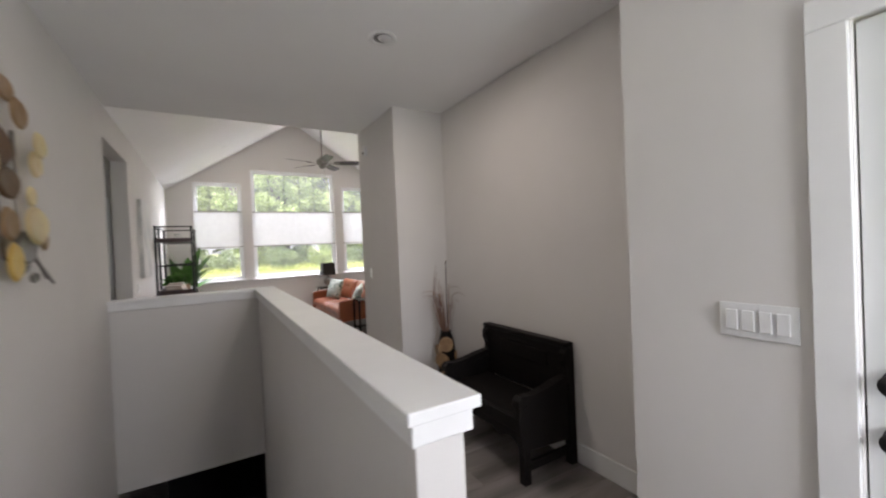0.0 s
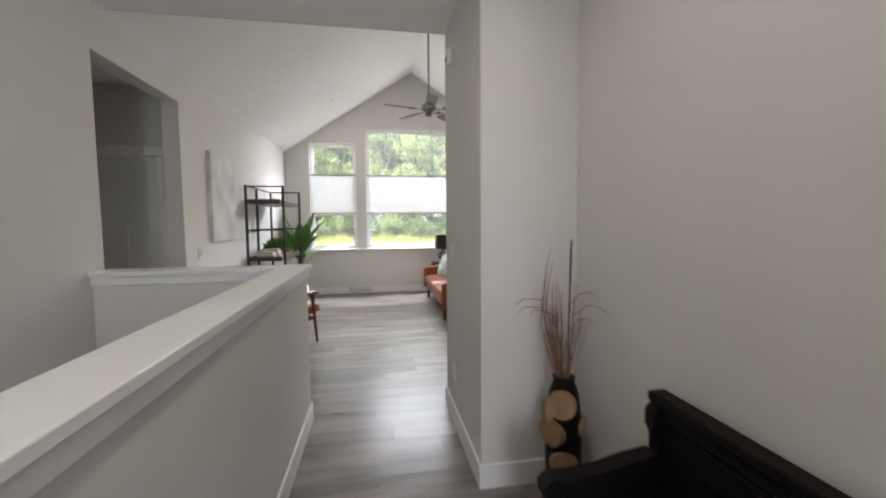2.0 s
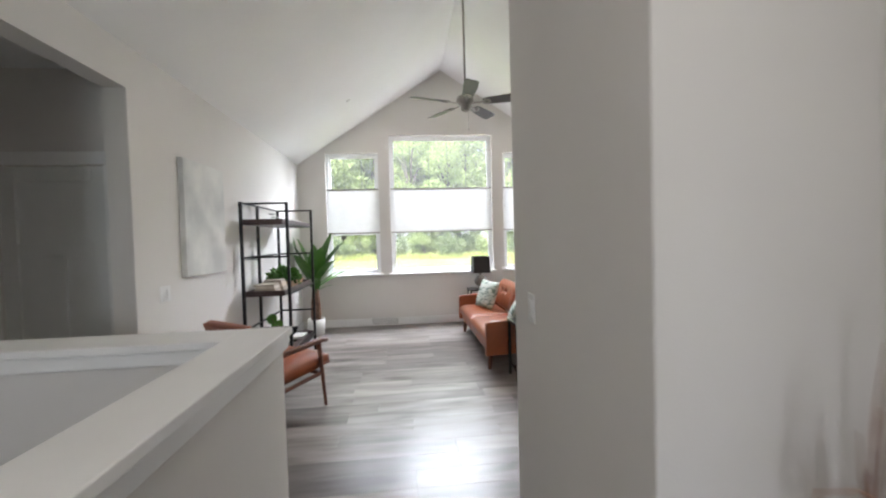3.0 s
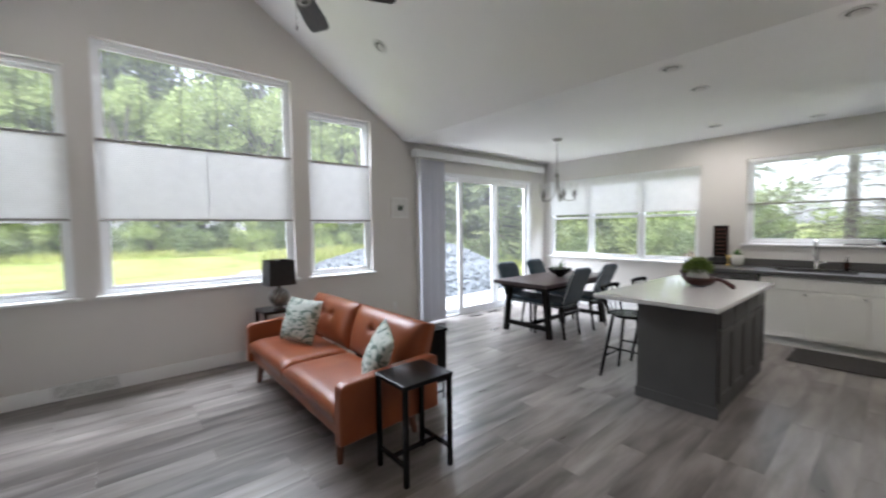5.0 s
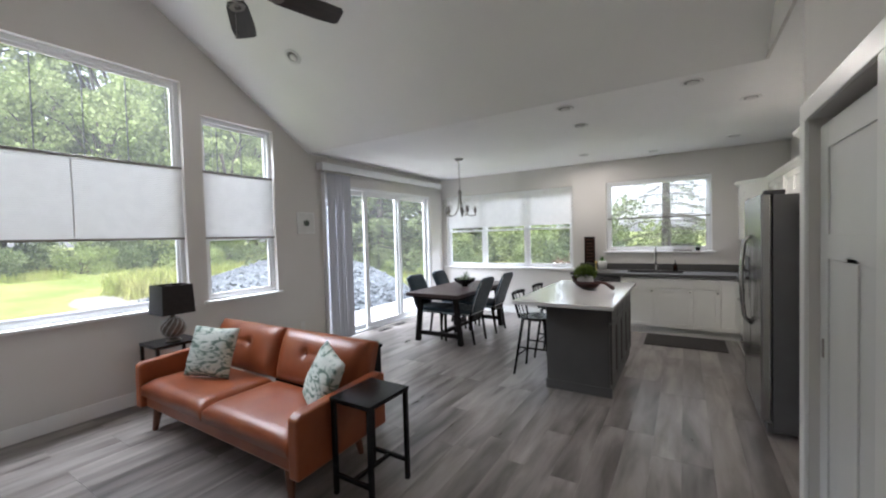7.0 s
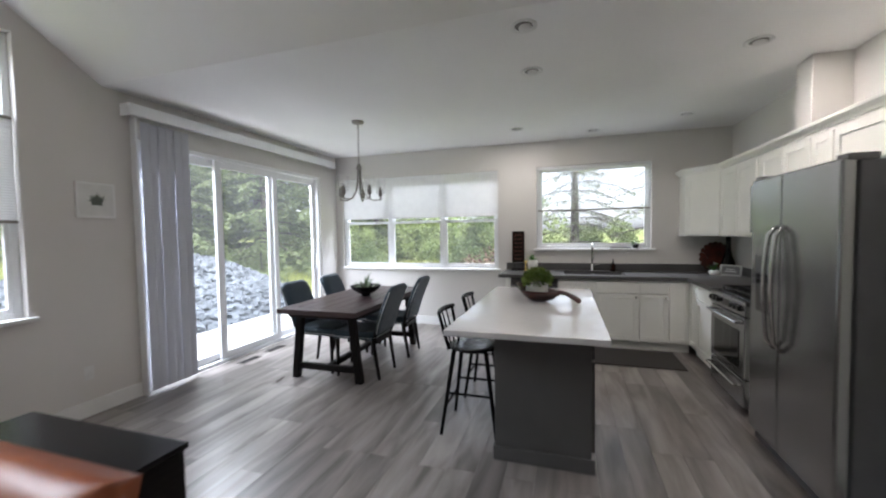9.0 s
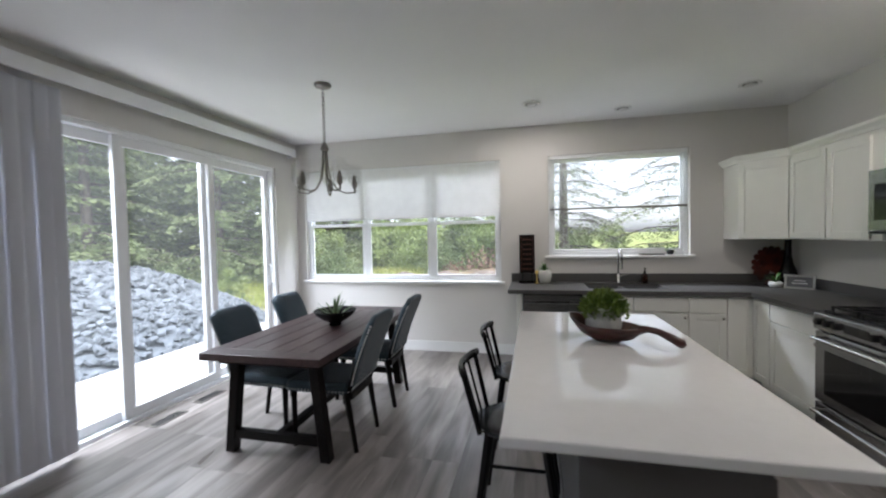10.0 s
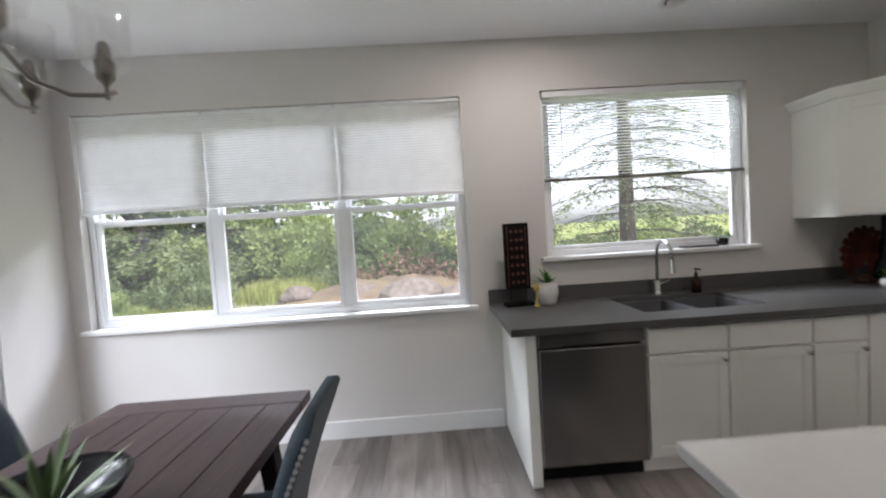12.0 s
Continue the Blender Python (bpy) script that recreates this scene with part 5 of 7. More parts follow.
dw = thing("dishwasher", "stainless steel dishwasher under the counter", "dishwasher", (XF, 5.418, 0), -90)
bx("tub", (0.004, 0.03, 0.10, 0.604, 0.6, 0.862), DARKSTEEL, dw)
bx("door", (0.006, -0.022, 0.115, 0.602, 0.03, 0.775), STEEL, dw, bevel=0.006)
bx("control_strip", (0.006, -0.018, 0.785, 0.602, 0.03, 0.862), STEEL, dw, bevel=0.006)
boxes("handle_pocket", [(0.14, -0.021, 0.773, 0.47, 0.0, 0.786)], BLACKPAINT, dw, "dark handle recess", bevel=0.001)
bx("kick_plate", (0.004, 0.05, 0.0, 0.604, 0.09, 0.10), BLACKPAINT, dw, "black kick plate")

# counter: sink run, corner and the pieces on both sides of the range, with the sink cut out
SK = (7.02, 3.98, 7.46, 4.74)
ct = thing("countertop", "dark grey stone countertop along two walls", "countertop")
for b in ((6.835, SK[3], 0.872, XR - 0.001, 5.565, 0.912), (6.835, YFC + 0.061, 0.872, XR - 0.001, SK[1], 0.912), (6.835, SK[1], 0.872, SK[0], SK[3], 0.912), (SK[2], SK[1], 0.872, XR - 0.001, SK[3], 0.912), (5.998, YS + 0.001, 0.872, XR - 0.001, YFC + 0.061, 0.912)):
    bx("slab", b, GREYSTONE, ct, bevel=0)
tagged(boxes("backsplash", [(XR - 0.02, YS + 0.02, 0.912, XR - 0.001, 5.565, 1.012), (5.998, YS + 0.001, 0.912, XR - 0.001, YS + 0.02, 1.012)], GREYSTONE, bevel=0.002), "low dark grey stone backsplash", "backsplash")
tagged(bx("countertop_piece", (4.965, YS + 0.001, 0.872, 5.23, YFC + 0.06, 0.912), GREYSTONE, bevel=0.003), "short dark grey countertop beside the refrigerator", "countertop")

sink = thing("kitchen_sink", "double-bowl stainless undermount sink", "sink", (SK[0], SK[1], 0))
for y0, y1 in ((0.0, 0.37), (0.39, 0.76)):
    boxes("bowl", [(0, y0, 0.70, 0.44, y1, 0.712), (0, y0, 0.712, 0.01, y1, 0.885), (0.43, y0, 0.712, 0.44, y1, 0.885), (0.01, y0, 0.712, 0.43, y0 + 0.01, 0.885), (0.01, y1 - 0.01, 0.712, 0.43, y1, 0.885)], DARKSTEEL, sink, bevel=0)
faucet = thing("faucet", "brushed nickel gooseneck kitchen faucet", "faucet", (7.52, 4.36, 0.912))
bm = bmesh.new()
lathe(bm, [(0.0, 0.0), (0.028, 0.0), (0.028, 0.006), (0.018, 0.012), (0.018, 0.10), (0.0, 0.10)], seg=16)
part("base", bm, CHROME, faucet, smooth=True)
bm = bmesh.new()
tube(bm, [(0, 0, 0.05), (0, 0, 0.30)] + [(-0.085 + 0.085 * math.cos(a), 0, 0.30 + 0.085 * math.sin(a)) for a in (math.pi * i / 10 for i in range(1, 11))] + [(-0.172, 0, 0.25)], 0.012, 12)
part("spout", bm, CHROME, faucet, smooth=True)
rod("spray_head", (-0.172, 0, 0.26), (-0.178, 0, 0.17), 0.015, CHROME, faucet, r1=0.018)
rod("lever", (0, -0.015, 0.07), (0.0, -0.09, 0.095), 0.007, CHROME, faucet, seg=8)
soap = thing("soap_bottle", "amber soap pump bottle by the sink", "bottle", (7.50, 4.09, 0.912))
bm = bmesh.new()
lathe(bm, [(0.0, 0.0), (0.032, 0.0), (0.033, 0.09), (0.026, 0.105), (0.012, 0.11), (0.012, 0.125), (0.0, 0.125)], seg=18)
part("bottle", bm, AMBER, soap, smooth=True)
boxes("pump", [(-0.01, -0.01, 0.125, 0.01, 0.01, 0.14), (-0.004, -0.004, 0.14, 0.004, 0.004, 0.165), (-0.045, -0.008, 0.16, 0.012, 0.008, 0.172)], BLACKPAINT, soap, "black pump", bevel=0.002)

lan = thing("carved_panel", "carved dark wooden panel ornament on a stand", "ornament", (7.46, 5.375, 0.912), -84)
bx("foot", (-0.10, -0.045, 0, 0.10, 0.045, 0.022), BLACKPAINT, lan)
for x in (-0.055, 0.055):
    rod("leg", (x, 0, 0.02), (x, 0, 0.12), 0.006, BLACKMETAL, lan, seg=8)
bx("panel", (-0.088, -0.012, 0.115, 0.088, 0.012, 0.57), BLACKWOOD, lan)
bm = bmesh.new()
for k in range(7):
    for i in range(-1, 2):
        c = (i * 0.036, -0.013, 0.165 + k * 0.058)
        box(bm, c[0] - 0.010, c[1] - 0.003, c[2] - 0.010, c[0] + 0.010, c[1], c[2] + 0.010, 0, Matrix.Translation(c) @ Matrix.Rotation(radians(45), 4, "Y") @ Matrix.Translation((-c[0], -c[1], -c[2])))
for x in (-0.068, 0.064):
    box(bm, x, -0.016, 0.135, x + 0.004, -0.012, 0.55)
part("carving", bm, LEGBROWN, lan, "reddish carved diamonds")

def small_plant(at, r, h, leaf, pot_mat, label, seed, n=120, blade=False, pot_r=None, leaf_size=0.28):
    e = thing("potted_plant", label, "plant", at)
    pr = pot_r or r * 0.6
    bm = bmesh.new()
    lathe(bm, [(0.0, 0.0), (pr * 0.75, 0.0), (pr, h * 0.5), (pr * 0.95, h * 0.85), (pr * 0.7, h), (pr * 0.62, h), (pr * 0.8, h * 0.8), (0.0, h * 0.75)], seg=22)
    part("pot", bm, pot_mat, e, smooth=True)
    bm = bmesh.new()
    if blade:
        rnd = random.Random(seed)
        for i in range(n):
            blade_leaf(bm, (0, 0, h * 0.85), rnd.uniform(0, 6.28), r * rnd.uniform(0.9, 1.9), r * 0.10, rnd.uniform(0.4, 1.4), rnd.uniform(0.1, 0.7), 6)
    else:
        leaf_ball(bm, n, r, r * 0.95, r * leaf_size, seed, (0, 0, h))
    part("foliage", bm, leaf, e)
    return e


small_plant((7.47, 5.17, 0.912), 0.085, 0.15, LEAF, POT, "small green plant in a white vase on the counter", 11, 26, True, 0.075)
cnd = thing("candle_holder", "small gold candle holder beside the carved panel", "candle holder", (7.40, 5.265, 0.912))
bm = bmesh.new()
lathe(bm, [(0.0, 0.0), (0.02, 0.0), (0.02, 0.006), (0.006, 0.012), (0.006, 0.10), (0.018, 0.11), (0.02, 0.15), (0.016, 0.15), (0.0, 0.115)], seg=14)
part("cup", bm, GOLDLEAF, cnd, smooth=True)
small_plant((7.63, 3.79, 1.224), 0.062, 0.055, LEAF, BLACKPAINT, "tiny plant on the kitchen window sill", 12, 70, False, 0.04)
tagged(bx("sill_tray", (7.57, 3.86, 1.224, 7.64, 4.12, 1.236), BLACKPAINT, bevel=0.004), "thin dark tray on the kitchen window sill", "tray")

orn = thing("leaf_ornament", "red-brown autumn leaf ornament on the counter", "ornament", (7.45, 2.90, 0.912))
bm = bmesh.new()
lathe(bm, [(0.0, 0.0), (0.06, 0.0), (0.05, 0.03), (0.02, 0.05), (0.0, 0.05)], seg=16)
part("base", bm, REDBOWL, orn, smooth=True)
bm = bmesh.new()
rnd = random.Random(21)
for ring, (n, rr) in enumerate(((15, 0.165), (13, 0.13), (10, 0.09), (6, 0.045))):
    for i in range(n):
        a = radians(-50 + 280 * (i + 0.5 * (ring % 2)) / (n - 1))
        c = Vector((-0.010 * ring, rr * math.cos(a) * 0.9, 0.205 + rr * math.sin(a)))
        d = Vector((rnd.uniform(-0.1, 0.1), math.cos(a), math.sin(a)))
        q = Vector((rnd.uniform(0.0, 0.25), -math.sin(a), math.cos(a)))
        bm.faces.new([bm.verts.new(p) for p in (c - d * 0.05, c + q * 0.03 - d * 0.01, c + q * 0.026 + d * 0.022, c + d * 0.036, c - q * 0.026 + d * 0.022, c - q * 0.03 - d * 0.01)])
bmesh.ops.solidify(bm, geom=bm.faces, thickness=0.004)
part("leaves", bm, TURQ, orn, "overlapping red leaves")
bot = thing("decor_bottle", "tall black bottle vase in the counter corner", "vase", (7.42, 2.77, 0.912))
bm = bmesh.new()
lathe(bm, [(0.0, 0.0), (0.075, 0.0), (0.085, 0.08), (0.078, 0.13), (0.045, 0.22), (0.03, 0.30), (0.027, 0.45), (0.032, 0.465), (0.022, 0.465), (0.0, 0.3)], seg=22)
part("body", bm, BLACKPAINT, bot, smooth=True)
small_plant((7.22, 2.98, 0.912), 0.085, 0.06, LEAF, POT, "small potted succulent beside the framed sign", 13, 14, True, 0.06)
fs = thing("counter_frame", "small grey framed sign standing on the counter", "picture frame", (7.08, 2.86, 0.912), -128)
R = Matrix.Rotation(radians(-10), 4, "X") @ Matrix.Scale(0.82, 4)
bm = bmesh.new()
for b in ((-0.135, -0.012, 0.004, 0.135, 0.012, 0.026), (-0.135, -0.012, 0.144, 0.135, 0.012, 0.166), (-0.135, -0.012, 0.026, -0.113, 0.012, 0.144), (0.113, -0.012, 0.026, 0.135, 0.012, 0.144)):
    box(bm, *b, 0.002, R)
part("frame", bm, STONEPOT, fs, "pale grey frame")
bx("picture", (-0.113, -0.002, 0.026, 0.113, 0.004, 0.144), DARKSTEEL, fs, "dark grey print", bevel=0, rot=R)
boxes("print_bars", [(-0.07, -0.0045, 0.065, 0.07, -0.003, 0.074), (-0.05, -0.0045, 0.095, 0.05, -0.003, 0.104)], PAPER, fs, "pale unreadable lettering", bevel=0).matrix_basis = R

# range
rg = thing("range", "stainless steel gas range with black cooktop", "range", (5.985, 3.37, 0), 180)
bx("body", (0.0, 0.03, 0.05, 0.75, 0.66, 0.90), DARKSTEEL, rg)
bx("oven_door", (0.015, -0.02, 0.30, 0.735, 0.03, 0.78), STEEL, rg, bevel=0.006)
bx("oven_window", (0.11, -0.024, 0.36, 0.64, -0.019, 0.66), BLACKGLASS, rg, "black glass oven window", bevel=0.002)
bx("drawer", (0.015, -0.018, 0.07, 0.735, 0.03, 0.285), STEEL, rg, bevel=0.006)
for z in (0.735, 0.235):
    bm = bmesh.new()
    tube(bm, [(0.06, -0.02, z), (0.06, -0.065, z), (0.69, -0.065, z), (0.69, -0.02, z)], 0.012, 10)
    part("handle", bm, CHROME, rg, "round steel bar handle", smooth=False)
bx("control_panel", (0.0, -0.025, 0.79, 0.75, 0.04, 0.905), STEEL, rg, bevel=0.008)
bx("display", (0.28, -0.028, 0.82, 0.47, -0.024, 0.875), BLACKGLASS, rg, "black display strip", bevel=0.001)
for x in (0.07, 0.15, 0.23, 0.52, 0.60, 0.68):
    bm = bmesh.new()
    lathe(bm, [(0.0, 0.0), (0.023, 0.0), (0.021, 0.028), (0.0, 0.030)], seg=16)
    part("knob", bm, BLACKPAINT, rg, "black control knob", smooth=False).matrix_basis = pose(x, -0.025, 0.848, 90, 0, 0)
bx("cooktop", (0.0, 0.04, 0.90, 0.75, 0.66, 0.917), BLACKPAINT, rg, "black cooktop", bevel=0.003)
for x0 in (0.02, 0.265, 0.51):
    bs = [(x0, 0.07 + k * 0.135, 0.935, x0 + 0.22, 0.082 + k * 0.135, 0.95) for k in range(5)] + [(x0 + u, 0.07, 0.935, x0 + u + 0.012, 0.622, 0.95) for u in (0.0, 0.104, 0.208)]
    bs += [(x0 + u, v, 0.917, x0 + u + 0.012, v + 0.012, 0.935) for u in (0.0, 0.208) for v in (0.07, 0.61)]
    boxes("grate", bs, BLACKMETAL, rg, "cast iron grate", bevel=0)
for x in (0.13, 0.375, 0.62):
    for y in (0.19, 0.50):
        rod("burner", (x, y, 0.917), (x, y, 0.932), 0.04, BLACKMETAL, rg)

# microwave
mw = thing("microwave", "stainless steel microwave mounted over the gas range", "microwave", (5.985, 3.08, 1.44), 180)
bx("body", (0, 0.02, 0, 0.75, 0.39, 0.425), DARKSTEEL, mw)
bx("door", (0.0, -0.01, 0.02, 0.58, 0.02, 0.425), STEEL, mw, bevel=0.004)
bx("window", (0.05, -0.013, 0.09, 0.50, -0.009, 0.33), BLACKGLASS, mw, "black glass window", bevel=0.002)
bx("control_panel", (0.585, -0.01, 0.02, 0.75, 0.02, 0.425), BLACKGLASS, mw, "black control panel", bevel=0.004)
rod("handle", (0.55, -0.04, 0.08), (0.55, -0.04, 0.37), 0.010, CHROME, mw, seg=10)
bx("vent_strip", (0.0, -0.008, 0.0, 0.75, 0.02, 0.018), BLACKPAINT, mw)


# uppers
def upper_cabinet(x1, w, z0, z1, doors, label, depth=0.315):
    e = thing("upper_cabinet", label, "cabinet", (x1, YS + depth, 0), 180, "upper cabinets")
    bx("body", (0, 0, z0, w, depth - 0.001, z1), CAB, e, bevel=0.001)
    for a, b in doors:
        cab_front(e, "door", a + 0.006, z0 + 0.012, b - a - 0.012, z1 - z0 - 0.04, CAB)
    return e


upper_cabinet(6.958, 0.455, 1.39, 2.155, [(0.0, 0.455)], "white shaker upper cabinet beside the corner unit")
upper_cabinet(6.500, 0.50, 1.39, 2.155, [(0.0, 0.42)], "white shaker upper cabinet beside the microwave")
upper_cabinet(5.997, 0.77, 1.87, 2.155, [(0.0, 0.385), (0.385, 0.77)], "short white upper cabinet over the microwave")
upper_cabinet(5.224, 0.25, 1.39, 2.155, [(0.0, 0.25)], "narrow white upper cabinet beside the refrigerator")
upper_cabinet(4.972, 0.985, 1.86, 2.155, [(0.0, 0.49), (0.49, 0.985)], "short white upper cabinet over the refrigerator")
# diagonal corner unit
cu = thing("corner_cabinet", "white diagonal corner upper cabinet", "cabinet", (XR, 3.275, 0))
bm = bmesh.new()
pts = [(-0.001, 0), (-0.32, 0), (-0.64, -0.28), (-0.64, -0.594), (-0.001, -0.594)]
lo = [bm.verts.new((x, y, 1.39)) for x, y in pts]
hi = [bm.verts.new((x, y, 2.155)) for x, y in pts]
bm.faces.new(lo)
bm.faces.new(hi[::-1])
for i in range(5):
    bm.faces.new((lo[i], lo[(i + 1) % 5], hi[(i + 1) % 5], hi[i]))
part("body", bm, CAB, cu)
dd = cab_front(cu, "door", 0, 0, 0.405, 0.725, CAB)
dd.matrix_basis = pose(-0.326, -0.003, 1.402, 0, 0, 180 + 41.2)
# crown along the uppers
def crown(name, path, z, label):
    """A stepped crown moulding along a ground path."""
    prof = [(0.0, 0.0), (0.012, 0.0), (0.02, 0.02), (0.045, 0.045), (0.05, 0.065), (0.0, 0.065)]
    bm = bmesh.new()
    rings = []
    for i, p in enumerate(path):
        a = Vector(path[max(i - 1, 0)])
        b = Vector(path[min(i + 1, len(path) - 1)])
        p = Vector(p)
        d0 = (p - a).normalized() if i else (b - p).normalized()
        d1 = (b - p).normalized() if i < len(path) - 1 else d0
        n0, n1 = Vector((d0.y, -d0.x)), Vector((d1.y, -d1.x))
        n = (n0 + n1).normalized()
        n = n / max(0.4, n.dot(n0))
        rings.append([bm.verts.new((p.x + n.x * u, p.y + n.y * u, z + v)) for u, v in prof])
    for a, b in zip(rings, rings[1:]):
        for k in range(len(prof)):
            j = (k + 1) % len(prof)
            bm.faces.new((a[k], a[j], b[j], b[k]))
    bm.faces.new(rings[0])
    bm.faces.new(rings[-1][::-1])
    return tagged(part(name, bm, CAB), label, "trim", kind="structure")


crown("trim_crown_uppers", [(3.985, 2.995), (6.958, 2.995), (7.28, 3.277), (7.598, 3.277)][::-1], 2.157, "white crown moulding on the upper cabinets")
tagged(bx("duct_chase", (5.40, YS + 0.001, 2.225, 5.62, 2.93, ZC - 0.002), WALL, bevel=0.002), "pale painted duct chase above the cabinets", "duct chase", kind="structure")

# tall pantry
tp = thing("pantry_cabinet", "tall white shaker pantry cabinet beside the refrigerator", "cabinet", (3.982, 3.25, 0), 180)
bx("body", (0, 0, 0.10, 1.0, 0.565, 2.155), CAB, tp, bevel=0.001)
bx("toe_kick", (0, 0.06, 0, 1.0, 0.5, 0.099), CAB, tp, bevel=0)
for x0 in (0.0, 0.5):
    for z0, z1 in ((0.125, 0.83), (0.845, 1.585), (1.60, 2.13)):
        cab_front(tp, "door", x0 + 0.006, z0, 0.488, z1 - z0, CAB)
crown("trim_crown_pantry", [(2.952, 3.25), (3.982, 3.25), (3.982, 2.96)][::-1], 2.157, "white crown moulding on the pantry cabinet")

# refrigerator
fr = thing("refrigerator", "stainless side-by-side refrigerator with dispenser", "refrigerator", (4.925, 3.48, 0), 180)
bx("body", (0.0, 0.07, 0.03, 0.92, 0.76, 1.79), DARKSTEEL, fr, "dark grey cabinet sides", bevel=0.004)
d1 = bx("freezer_door", (0.003, 0.0, 0.10, 0.385, 0.062, 1.805), STEEL, fr, bevel=0.012)
d2 = bx("fridge_door", (0.392, 0.0, 0.10, 0.917, 0.062, 1.805), STEEL, fr, bevel=0.012)
bx("bottom_grille", (0.01, 0.04, 0.02, 0.91, 0.1, 0.095), DARKSTEEL, fr)
bx("dispenser_recess", (0.09, -0.003, 0.93, 0.30, 0.004, 1.18), BLACKGLASS, d1, "black dispenser recess", bevel=0.001)
bx("dispenser_panel", (0.085, -0.006, 1.18, 0.305, 0.004, 1.30), DARKSTEEL, d1, "dark control panel", bevel=0.002)
for x, dpar in ((0.345, d1), (0.435, d2)):
    bm = bmesh.new()
    tube(bm, [(x, 0.0, 0.74), (x, -0.045, 0.79), (x, -0.062, 1.0), (x, -0.066, 1.12), (x, -0.062, 1.26), (x, -0.045, 1.44), (x, 0.0, 1.49)], 0.013, 10)
    part("handle", bm, CHROME, dpar, "curved steel handle", smooth=True)
for x in (0.04, 0.88):
    bx("hinge_cover", (x - 0.04, 0.02, 1.792, x + 0.04, 0.14, 1.825), DARKSTEEL, fr)

# island
isl = thing("kitchen_island", "charcoal kitchen island with panelled doors", "kitchen island", (4.17, 4.56, 0))
bx("body", (0, 0, 0.0, 1.50, 0.59, 0.875), ISLAND, isl, bevel=0.003)
bx("end_baseboard", (-0.014, -0.02, 0.0, -0.001, 0.60, 0.09), ISLAND, isl)
bx("back_baseboard", (0.0, 0.591, 0.0, 1.50, 0.604, 0.09), ISLAND, isl)
for i in range(4):
    cab_front(isl, "drawer_front", 0.02 + i * 0.37, 0.70, 0.355, 0.145, ISLAND, drawer=True)
    cab_front(isl, "door", 0.02 + i * 0.37, 0.12, 0.355, 0.565, ISLAND)
tagged(bx("island_countertop", (3.86, 4.48, 0.877, 5.714, 5.396, 0.912), QUARTZ, bevel=0.005), "white quartz island countertop", "countertop")
tagged(bx("floor_mat", (6.26, 3.50, 0.001, 6.885, 4.45, 0.012), MATDARK, bevel=0.004), "dark woven mat in front of the sink", "mat")

# bowl on the island
bw = thing("leaf_bowl", "carved red-brown wooden bowl with a long handle", "bowl", (4.97, 4.93, 0.912), -118)
bm = bmesh.new()
n = 28
rings = []
for t, z in ((0.0, 0.0), (0.35, 0.0), (0.7, 0.022), (0.95, 0.065), (1.0, 0.085), (0.95, 0.082), (0.65, 0.03), (0.3, 0.014), (0.0, 0.012)):
    ring = []
    for k in range(n):
        a = 2 * math.pi * k / n
        rx = 0.175 + 0.045 * max(0.0, -math.cos(a)) ** 4 + 0.05 * max(0.0, math.cos(a)) ** 4
        ring.append(bm.verts.new((t * rx * math.cos(a), t * 0.135 * math.sin(a), 1.12 * z + 0.045 * t * t * max(0, -math.cos(a)) ** 3)))
    rings.append(ring)
for a, b in zip(rings, rings[1:]):
    for k in range(n):
        bm.faces.new((a[k], a[(k + 1) % n], b[(k + 1) % n], b[k]))
bmesh.ops.remove_doubles(bm, verts=bm.verts, dist=0.0005)
part("bowl", bm, REDBOWL, bw, smooth=True)
bm = bmesh.new()
tube(bm, [(0.19, 0, 0.082), (0.235, 0, 0.092), (0.29, 0, 0.085), (0.35, 0, 0.062), (0.40, 0, 0.038), (0.415, 0, 0.03)], [0.026, 0.017, 0.017, 0.022, 0.024, 0.012], 10)
part("handle", bm, REDBOWL, bw, smooth=True)
bw.scale = (0.9, 0.92, 0.95)
small_plant((4.975, 4.935, 0.927), 0.12, 0.135, LEAFLIGHT, STONEPOT, "bright green leafy plant in a grey pot inside the bowl", 31, 1700, False, 0.092, 0.19)


